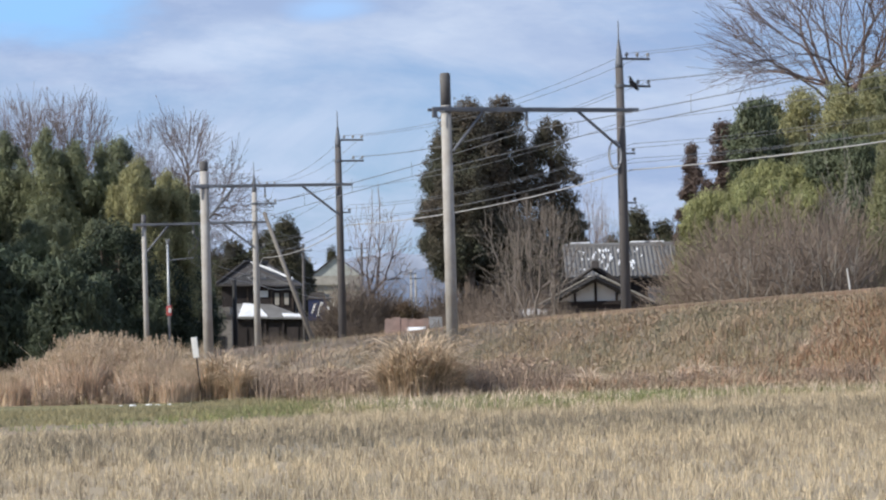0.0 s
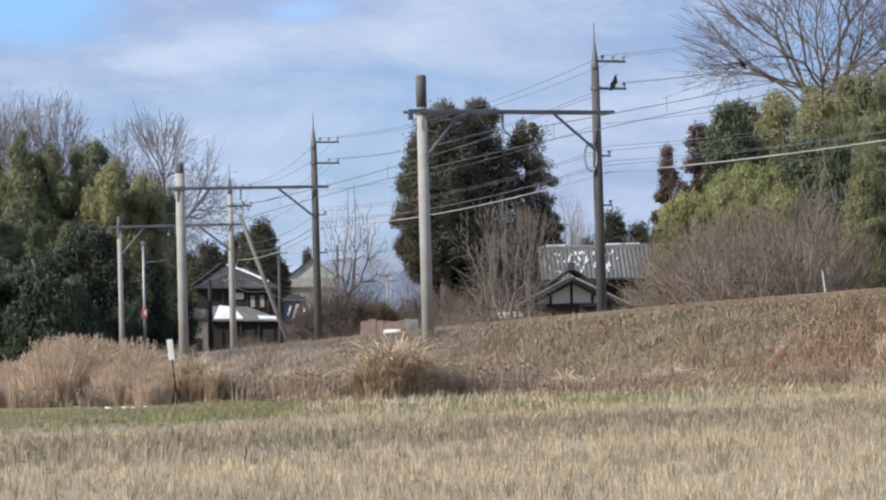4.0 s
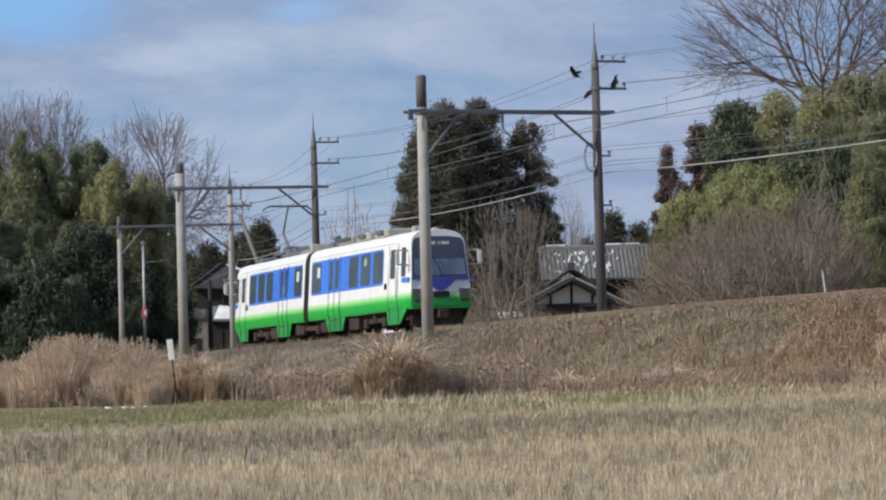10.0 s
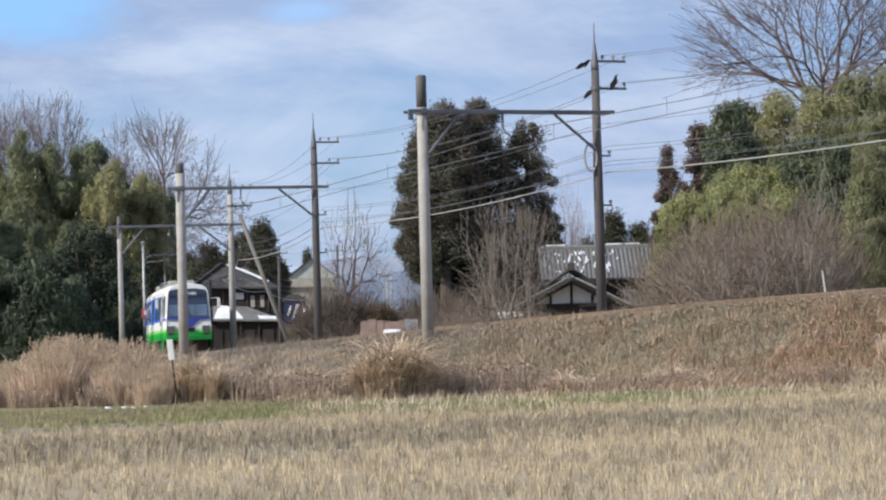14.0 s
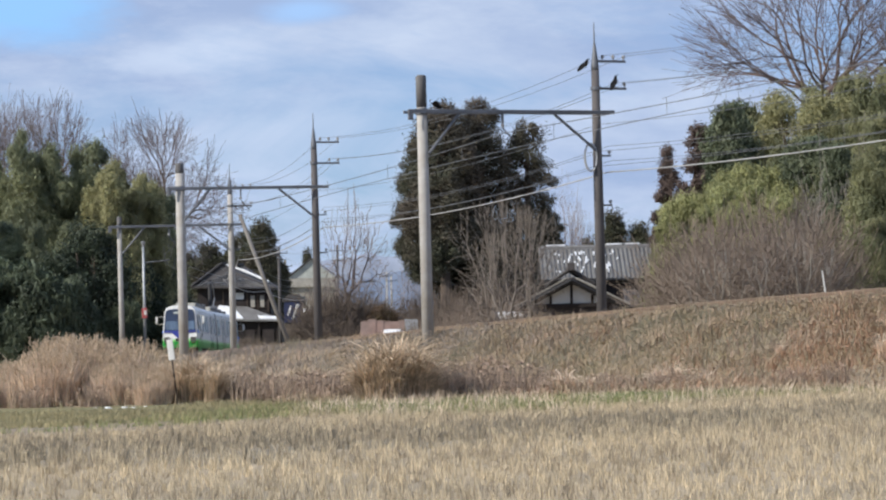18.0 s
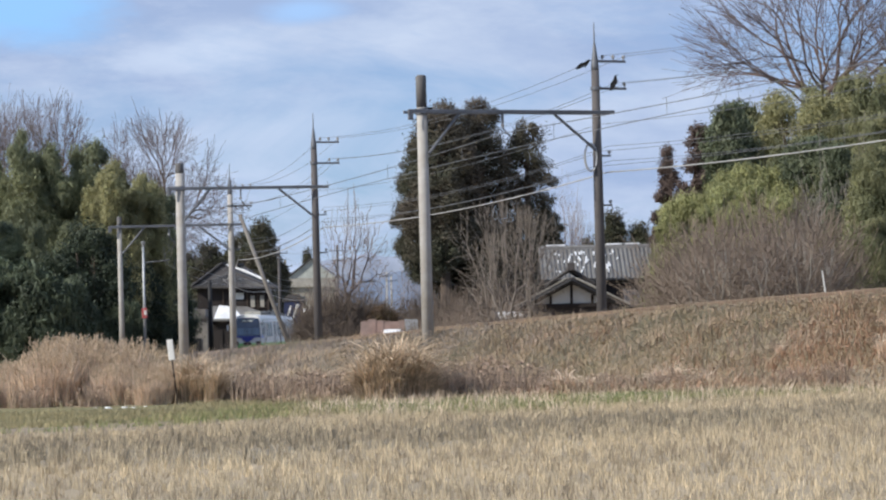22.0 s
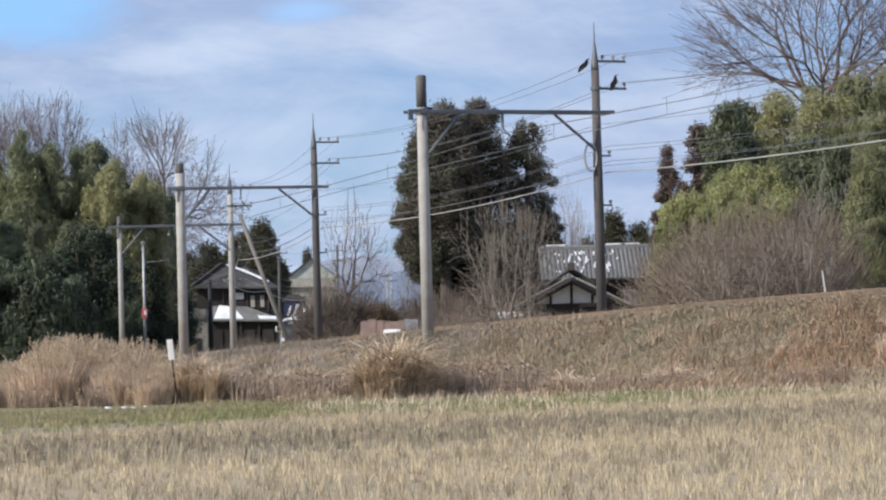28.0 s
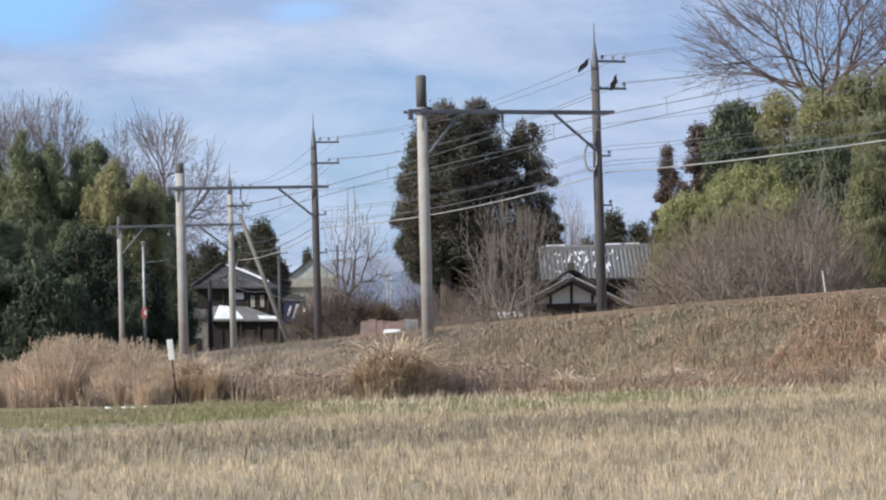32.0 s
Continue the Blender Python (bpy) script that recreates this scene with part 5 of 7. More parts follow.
xb = fan_tree(32, "bare_tree", place(2.75, 122), "small many-stemmed bare tree with pale brown branches", (0.02, 0, 0.25), fan_tips(np.random.default_rng(32), 620, 7.3, 14, 0.42), 0.085, 0.008, FANTWIG, FANTWIG, power=0.4, reach=0.34, early=0.34)
for src, x, y, k, turn in ((xb, 3.9, 124, (0.85, 0.85, 0.94), 100), (xb, 2.2, 125, (0.7, 0.7, 0.8), 220), (xa, 9.3, 204, (0.62, 0.62, 1.15), 80), (xa, 10.2, 206, (0.6, 0.6, 1.0), 180), (xa, -2.4, 214, (0.6, 0.6, 0.7), 60), (xa, -7.6, 196, (0.6, 0.6, 0.62), 140)):
    scaled_copy(src, place(x, y, -0.1, turn), k)
tc2 = twig_shrub(35, "tangled_brush", place(-6.6, 175), "dense dark tangle of bare brushwood and briars", 4.6, 3.2, 15, 90, BRUSH, 0.03, 0.011, low=0.12)
for x, y, k, turn in ((-5.2, 173, 1.15, 40), (-4.3, 175, 1.0, 100), (-7.4, 177, 1.1, 160), (-5.9, 174, 1.3, 70), (-6.7, 173, 1.2, 190), (-3.3, 178, 0.86, 220), (-6.0, 178, 1.15, 280), (-6.3, 170, 0.8, 30), (-5.3, 169, 0.6, 130), (-8.3, 174, 0.7, 200), (-2.2, 180, 0.8, 340), (-0.8, 172, 0.85, 20), (0.6, 168, 0.9, 80), (1.9, 170, 0.9, 140), (3.2, 172, 1.0, 200), (-1.6, 186, 1.0, 260), (0.2, 178, 1.1, 320), (2.2, 178, 1.2, 60), (4.2, 176, 1.1, 120), (-0.4, 182, 1.2, 10), (1.2, 184, 1.3, 90), (3.4, 183, 1.3, 250), (5.2, 180, 1.2, 170),
                      (-4.4, 161.5, 0.36, 50), (-3.3, 161.5, 0.3, 150), (-8.35, 171, 0.42, 10), (-8.1, 169, 0.4, 80)):
    scaled_copy(tc2, place(x, y, -0.1, turn), k)
br = evergreen(36, "bramble_thicket", place(-3.7, 171.5), "dark brown sprawling bramble thicket behind the shed", 3.5, 2.3, BRAMBLE, 40, 200, 0.12, 0.42, "thicket")
scaled_copy(br, place(-4.6, 173, -0.1, 160), (0.8, 0.8, 0.9))
scaled_copy(br, place(-2.9, 173, -0.1, 60), (0.7, 0.7, 0.85))
ta2 = twig_shrub(33, "bare_shrub", place(10.4, 100), "dense leafless thicket of reddish brown twigs", 5.4, 3.4, 13, 60, REDTWIG)
tb2 = twig_shrub(34, "bare_shrub", place(9.9, 103), "dense leafless thicket of reddish brown twigs", 4.9, 3.8, 14, 56, REDTWIG)
for src, x, y, k, turn in ((ta2, 11.0, 97, 0.85, 140), (tb2, 12.0, 100, 1.0, 190), (tb2, 13.0, 99, 0.95, 290), (ta2, 10.2, 106, 1.0, 340), (tb2, 11.2, 104, 1.05, 20),
                           (ta2, 9.0, 112, 1.0, 50), (tb2, 9.2, 109, 1.0, 300), (ta2, 9.3, 106, 1.0, 160), (tb2, 9.4, 106, 1.1, 10), (ta2, 10.1, 103, 1.05, 70), (ta2, 11.8, 108, 1.0, 170), (tb2, 9.0, 104, 0.62, 200), (ta2, 8.2, 106, 0.5, 100), (ta2, 9.4, 108, 0.85, 10),
                           (ta2, 12.4, 102, 1.12, 60), (tb2, 13.3, 103, 1.2, 210), (ta2, 14.0, 101, 1.0, 310), (tb2, 14.9, 102, 0.9, 100), (tb2, 14.2, 97, 0.55, 40), (ta2, 13.8, 93, 0.5, 140), (tb2, 15.0, 95, 0.5, 250),
                           (tb2, 2.6, 130, 0.66, 90), (ta2, 3.8, 134, 0.62, 240), (tb2, 0.8, 134, 0.66, 0), (ta2, 4.7, 138, 0.55, 150), (ta2, -0.4, 128, 0.52, 10), (tb2, 0.6, 120, 0.5, 60), (ta2, -1.4, 136, 0.5, 130), (tb2, 1.4, 132, 0.6, 220), (ta2, -3.4, 182, 0.9, 20), (tb2, -8.2, 182, 0.7, 140), (tb2, -19.3, 272, 0.55, 30), (ta2, -17.9, 271, 0.5, 150), (tb2, -12.6, 256, 0.5, 250)):
    scaled_copy(src, place(x, y, -0.1, turn), k)

tf2 = fan_tree(37, "bare_shrub", place(9.4, 95), "open fan of bare grey-brown stems in the thicket", (0.02, 0, 0.2), fan_tips(np.random.default_rng(37), 460, 5.2, 19, 0.35), 0.06, 0.007, REDTWIG, GREYTWIG, "thicket", 0.42, 0.34, 0.34)
for x, y, k, turn in ((10.6, 94, 0.95, 60), (11.9, 94, 1.05, 140), (13.0, 94.5, 1.0, 220), (8.9, 99, 1.0, 300), (12.5, 97, 1.15, 20), (11.2, 98, 1.15, 100), (9.9, 97, 1.1, 250)):
    scaled_copy(tf2, place(x, y, -0.1, turn), k)

# evergreens and bamboo beyond the bank
EV_LABEL = "broad bamboo thicket with sunlit yellow-green drooping leaves"
ea = bamboo_plumes(41, "bamboo_clump", place(11.0, 110), EV_LABEL, 7.4, 1.6, BAMBOO, 5, 6, 520, 0.17, 0.35, 0.72, "thicket by the bank")
eb = evergreen(42, "evergreen_tree", place(11.65, 114), "dark glossy evergreen tree with hanging leaves", 10.2, 2.5, DARKBAMBOO, 90, 300, 0.17, 0.46, "thicket by the bank", 1.0, 0.3)
ec = bamboo_plumes(44, "bamboo_clump", place(14.6, 113), "mid-green bamboo thicket with arching tops", 8.6, 1.8, MIDBAMBOO, 6, 7, 500, 0.17, 0.25, 0.74, "thicket by the bank")
ed = evergreen(46, "evergreen_shrub", place(13.6, 118), "olive green shrub among bare stems", 9.8, 3.0, OLIVELEAF, 80, 260, 0.12, 0.5, "thicket by the bank", 0.5, 0.35)
for src, x, y, k, turn in ((ea, 11.5, 111.5, 1.08, 10), (ea, 12.4, 111.5, 1.12, 110), (ea, 13.2, 111.5, 1.1, 210), (ea, 9.2, 110.5, 0.82, 77), (ea, 9.9, 111, 0.95, 154), (ea, 12.0, 110, 1.0, 231), (ea, 12.9, 109, 0.94, 308), (ea, 10.4, 108, 0.86, 15), (ea, 13.6, 110, 1.0, 25), (ea, 11.5, 107.5, 0.86, 102), (ec, 15.75, 102, 0.88, 179), (ea, 16.3, 103, 1.05, 256), (ec, 15.6, 100, 0.56, 333), (ea, 16.8, 104, 1.1, 20), (ea, 13.5, 119, (1.0, 1.0, 1.5), 256), (ea, 16.9, 117, (1.0, 1.0, 1.36), 33),
                           (eb, 12.3, 116, 0.96, 127), (eb, 14.0, 110.5, 0.82, 60), (eb, 14.8, 110, 0.84, 204), (eb, 15.3, 108.5, 0.8, 281), (eb, 14.6, 105, 0.55, 20), (eb, 15.2, 104, 0.5, 120), (eb, 12.6, 119, 1.04, 330),
                           (ec, 13.9, 107, 0.62, 358), (ec, 15.6, 110, 0.86, 75), (ec, 16.4, 116, 1.1, 152), (ec, 17.5, 114, 1.1, 229), (ec, 18.4, 112, 1.1, 306), (ec, 14.4, 104.5, 0.55, 23), (ec, 16.9, 109, 0.9, 100), (ec, 17.6, 121, 1.35, 14), (ec, 18.8, 119, 1.35, 90), (ec, 20.0, 116, 1.3, 200),
                           (ed, 13.2, 119, 1.06, 40), (ed, 14.4, 118, 1.12, 100), (ed, 15.7, 117, 1.1, 220), (ed, 14.0, 103, 0.44, 10), (ed, 14.8, 102, 0.42, 110), (ed, 17.0, 119, 1.1, 310), (ed, 12.2, 112, 0.7, 50)):
    scaled_copy(src, place(x, y, -0.1, turn), k)
xb3 = twig_shrub(43, "bare_tree", place(14.1, 105), "grey bare sapling clump among the evergreens", 8.4, 2.2, 8, 44, GREYTWIG, 0.045, 0.008, "tree", "bare trees", 0.35)
for x, y, k, turn in ((14.9, 106, 1.05, 300), (13.3, 106, 0.8, 130), (14.6, 115, (1.0, 1.0, 1.18), 20), (15.6, 115, (1.0, 1.0, 1.18), 70), (14.2, 101.5, 0.6, 330), (14.8, 100.5, 0.55, 200), (13.6, 103, 0.66, 110), (13.8, 116, (1.0, 1.0, 1.15), 160), (16.2, 113, (1.0, 1.0, 1.2), 250)):
    scaled_copy(xb3, place(x, y, -0.1, turn), k)
rt = np.random.default_rng(45)
zk = fan_tree(45, "zelkova_tree", place(17.5, 128), "large bare spreading tree with reddish trunk and fine twigs", (0.1, 0, 10.6), dome_tips(rt, 3600, (0.0, 0, 11.2), 7.2, 8.1, 0.12, 0.5, 0.05, 320, 0.06), 0.28, 0.009, ZELKOVA, REDBARK, power=0.48, reach=0.3, early=0.07)
scaled_copy(zk, place(23.5, 131, -0.1, 140), 0.9)
foot = float(ground_height(np.array([17.5]), np.array([128.0]))[0]) - 0.1
part("side_limb", Geo().tube([(0, 0, 10.2), (-1.6, -0.8, 11.6), (-3.0, -1.5, 12.4), (-3.9, -2.0, 13.12 - foot), (-5.0, -2.3, 13.6 - foot)], [0.07, 0.05, 0.035, 0.022, 0.01], 6), ZELKOVA, zk)
young = twig_shrub(47, "bare_sapling", place(19.0, 124), "slim pale bare saplings with upright stems", 14.2, 2.6, 9, 12, GREYTWIG, 0.05, 0.012, "tree", "bare trees", 0.5)
scaled_copy(young, place(20.4, 125, -0.1, 100), 0.95)

# ---- houses ----


def tiled_roof(parent, m, width, run, rise, mat, rows=0.28, thick=0.12, snow=(), name="roof_slope", rolls=True):
    """A roof slope: local x along the eaves, y up the slope's run; rolls of tiles run up it."""
    length = math.hypot(run, rise)
    slope = math.degrees(math.atan2(rise, run))
    mm = m @ pose(0, 0, 0, slope)
    slab = part(name, Geo().box((0, length / 2, 0), (width, length, thick)), mat, parent)
    slab.matrix_world = mm
    if rolls:
        n = int(width / rows)
        g = Geo().tube([(0, -0.02, thick / 2), (0, length, thick / 2)], 0.075, 6)
        me = g.mesh("roll_tile")
        me.materials.append(mat)
        for k in range(n + 1):
            r = new("roll_tile", me)
            r.parent = slab
            r.matrix_local = pose(-width / 2 + k * width / n, 0, 0.0)
    for sx, sy, w, l in snow:
        s = part("snow_patch", Geo().box((sx, sy, thick / 2 + 0.06), (w, l, 0.12), bevel=0.05), SNOW, slab, "patch of old snow")
    return slab


def house_by_line():
    z = 1.05
    h = thing("farmhouse", pose(7.5, 152, z), "old farmhouse with grey tiled roofs, white plaster gable and snow remnants", "house", "houses")

    def put(name, geo, mat, label=""):
        ob = part(name, geo, mat, h, label)
        return ob
    # gable wing towards the line
    put("wing_wall", Geo().box((0, 1.6, 1.2), (4.0, 3.2, 2.6)), DARKWOOD)
    put("gable_plaster", Geo().prism([(-2.0, 2.5), (2.0, 2.5), (0, 3.58)], 0.1, pose(0, -0.06, 0)), PLASTER, "white plaster gable")
    for x, top in ((-1.12, 2.95), (0.0, 3.6), (1.12, 2.95)):
        put("gable_post", Geo().box((x, -0.09, (2.4 + top) / 2), (0.14, 0.08, top - 2.4)), DARKWOOD)
    put("gable_beam", Geo().box((0, -0.1, 2.42), (4.3, 0.12, 0.2)), DARKWOOD)
    for k, side in enumerate((-1, 1)):
        m = pose(7.5, 152, z) @ pose(side * 2.95, 1.3, 2.30, 0, 0, 90 * side)
        snow = ((-0.6, 0.25, 2.2, 0.4),) if side < 0 else ((0.9, 1.2, 1.2, 1.4), (-1.2, 0.3, 1.0, 0.5))
        tiled_roof(h, m, 3.8, 2.95, 1.52, DARKTILE, snow=snow)
        put("bargeboard", Geo().tube([(side * 3.0, -0.62, 2.22), (0, -0.62, 3.74)], 0.18, 4), BLACKPAINT)
        put("verge_tile", Geo().tube([(side * 3.1, -0.68, 2.40), (side * 0.25, -0.68, 3.86)], 0.04 if side < 0 else 0.06, 6), MORTAR, "verge tiles")
    for side in (-1, 1):
        tiled_roof(h, pose(7.5, 152, z) @ pose(side * 1.25, 1.5, 3.52, 0, 0, 90 * side), 3.2, 1.25, 0.8, DARKTILE, snow=((0.4, 0.3, 1.2, 0.3),) if side > 0 else ())
    put("ridge_cap", Geo().tube([(0, -0.3, 4.42), (0, 3.4, 4.42)], 0.16, 8), DARKTILE)
    put("ridge_end", Geo().box((0, -0.32, 4.5), (0.4, 0.14, 0.42), bevel=0.05), DARKTILE)
    for ob in h.children:
        ob.location += Vector((-0.54, 0.0, -0.55))
    # main hall behind
    put("hall_wall", Geo().box((1.6, 8.0, 0.8), (8.6, 6.0, 4.6)), DARKWOOD)
    rng = np.random.default_rng(5)
    snow = [(float(rng.uniform(-3.3, 0.2)), float(rng.uniform(0.8, 3.3)), 0.09, float(rng.uniform(0.10, 0.36))) for _ in range(58)]
    tiled_roof(h, pose(7.5, 152, z) @ pose(2.2, 4.4, 3.3), 8.2, 3.4, 1.75, TILE, rows=0.24, snow=snow)
    tiled_roof(h, pose(7.5, 152, z) @ pose(2.2, 11.4, 3.05, 0, 0, 180), 8.2, 3.4, 2.0, TILE, rows=0.6)
    put("ridge", Geo().box((2.2, 7.9, 5.16), (8.4, 0.4, 0.34), bevel=0.08), TILE)
    for x in (-1.6, 1.8, 2.6):
        put("ridge_snow", Geo().box((x + 0.6, 7.9, 5.36), (1.1, 0.36, 0.08), bevel=0.03), SNOW)
    # low lean-to at the left, white with snow
    tiled_roof(h, pose(7.5, 152, z) @ pose(-3.5, 1.0, 1.08), 2.4, 1.6, 0.55, DARKTILE, rolls=False, snow=((0, 0.8, 1.9, 0.8),))
    put("lean_to_wall", Geo().box((-3.5, 2.2, 0.2), (2.1, 1.6, 1.4)), MORTAR)
    low = put("low_wall", Geo().box((4.2, 1.0, 0.8), (3.6, 2.0, 1.9)), MORTAR)
    tiled_roof(h, pose(7.5, 152, z) @ pose(4.6, -0.4, 1.65), 4.4, 1.8, 0.95, DARKTILE, snow=((-0.4, 0.4, 1.0, 0.5),))
    return h


def slab(corners, thick):
    """A sloping roof plane of any outline, given by its upper corners."""
    g, n = Geo(), len(corners)
    down = Vector((0, 0, -thick))
    g.add([Vector(c) for c in corners] + [Vector(c) + down for c in corners], [tuple(range(n)), tuple(range(2 * n - 1, n - 1, -1))] + [(i, i + n, (i + 1) % n + n, (i + 1) % n) for i in range(n)])
    return g


def village_house():
    at = pose(-20.7, 282, 0.0)
    h = thing("village_house", at, "dark timber two-storey house with snow-streaked hipped tile roofs", "house", "houses")

    def put(name, geo, mat, label=""):
        return part(name, geo, mat, h, label)
    put("lower_wall", Geo().box((0.4, 3.5, 1.9), (8.4, 6.0, 3.8)), DARKWOOD)
    put("upper_wall", Geo().box((-0.1, 3.5, 5.6), (7.3, 5.2, 3.2)), DARKWOOD)
    # hipped main roof
    fl, fr, bl, br = (-4.3, 0.0, 7.1), (4.2, 0.0, 6.9), (-4.3, 7.0, 7.1), (4.2, 7.0, 6.9)
    p, q = (-1.4, 2.4, 9.35), (0.6, 4.6, 9.25)
    for corners in ((fl, fr, q, p), (fr, br, q), (br, bl, p, q), (bl, fl, p)):
        put("roof_plane", slab(corners, 0.18), DARKTILE)
    put("hip_snow", Geo().tube([(-0.9, 2.2, 9.3), (0.9, 1.45, 8.6), (2.0, 1.0, 8.1), (3.4, 0.4, 7.45)], [0.07, 0.16, 0.10, 0.15], 6), SNOW, "strip of old snow")
    put("hip_cap", Geo().tube([(-1.4, 2.3, 9.42), (-4.3, -0.05, 7.15)], 0.12, 6), DARKTILE)
    put("ridge_cap", Geo().tube([p, q], 0.2, 6), DARKTILE)
    for k in range(24):
        x = -3.7 + k * 0.3
        zt = 7.08 + (1.0 - abs(x + 0.6) / 4.2) * 1.5
        put("roll_tile", Geo().tube([(x, 0.0, 7.1 - 0.01 * k), (x * 0.78 - 0.15, (zt - 7.0) * 1.05, zt)], 0.045, 5), TILE)
    put("plaster_panel", Geo().box((0.45, 0.86, 6.05), (0.8, 0.1, 0.65)), PLASTER, "small white plaster panel")
    for x in (1.75, 2.7):
        w = put("window", Geo().box((x, 0.86, 5.5), (0.42, 0.1, 1.2)), MORTAR, "pale upper shutter")
        part("window_head", Geo().box((x, 0.82, 6.12), (0.6, 0.1, 0.08)), TIMBER, w)
        part("window_sill", Geo().box((x, 0.82, 4.88), (0.6, 0.1, 0.08)), TIMBER, w)
    for x in (-2.6, -1.2, 1.2, 2.25, 3.3):
        put("wall_post", Geo().box((x, 0.84, 5.5), (0.14, 0.12, 2.2)), TIMBER)
    # lower roofs
    put("porch_roof", slab(((-2.7, -2.4, 3.78), (4.9, -2.4, 3.55), (1.2, 0.6, 5.0), (-2.3, 0.6, 5.15)), 0.16), TILE)
    put("porch_snow", slab(((-1.9, -2.35, 3.9), (1.0, -2.35, 3.82), (-0.2, 0.2, 5.02), (-1.6, 0.45, 5.2)), 0.1), SNOW, "sheet of snow on the lower roof")
    put("eave_snow", slab(((2.6, -2.3, 3.78), (4.8, -2.3, 3.7), (4.3, -1.7, 3.95), (2.4, -1.7, 4.05)), 0.1), SNOW)
    put("side_roof", slab(((-6.2, -1.0, 4.1), (-2.9, -1.0, 4.1), (-2.9, 2.0, 5.0), (-6.2, 2.0, 5.0)), 0.15), TILE)
    put("side_wall", Geo().box((-4.5, 1.0, 1.9), (3.0, 3.4, 3.9)), OLDWALL)
    put("porch_wall", Geo().box((0.9, -0.6, 1.7), (7.2, 2.4, 3.4)), DARKWOOD)
    for x in (-1.7, -0.2, 1.5, 3.4):
        put("porch_opening", Geo().box((x, -1.84, 1.5), (1.15, 0.12, 2.3)), DARKWOOD)
    for x in (-2.6, 0.7, 2.5, 4.4):
        put("porch_post", Geo().box((x, -1.95, 1.7), (0.18, 0.18, 3.4)), DARKWOOD)
    put("white_stake", Geo().box((-2.2, -2.6, 1.3), (0.25, 0.1, 1.6)), PLASTER)
    return h


def gable_house():
    at = pose(-16.6, 362, 0.9)
    h = thing("gable_house", at, "pale distant house with a wide shallow gable", "house", "houses")
    part("wall", Geo().box((0, 4, 4.3), (6.2, 8, 8.6)), FARRENDER, h, "beige rendered wall")
    part("gable", Geo().prism([(-3.1, 8.6), (3.1, 8.6), (0, 11.0)], 0.2, pose(0, -0.05, 0)), FARWALL, h)
    for side in (-1, 1):
        tiled_roof(h, at @ pose(side * 3.5, 4.0, 8.45, 0, 0, 90 * side), 8.8, 3.5, 2.75, DARKTILE, rolls=False)
    part("eave_band", Geo().box((0, -0.3, 8.0), (6.6, 0.5, 1.1)), MORTAR, h)
    part("annex", Geo().box((2.9, -2.0, 2.1), (7.5, 4.0, 4.2)), FARRENDER, h)
    part("annex_roof", Geo().box((2.9, -2.2, 4.3), (8.1, 4.8, 0.2)), SNOW, h, "snow-covered annex roof")
    for x in (-1.4, 1.4):
        part("window", Geo().box((x, -0.05, 5.8), (0.9, 0.1, 1.0)), ROOMGLASS, h)
    return h


house_by_line()
village_house()
gable_house()


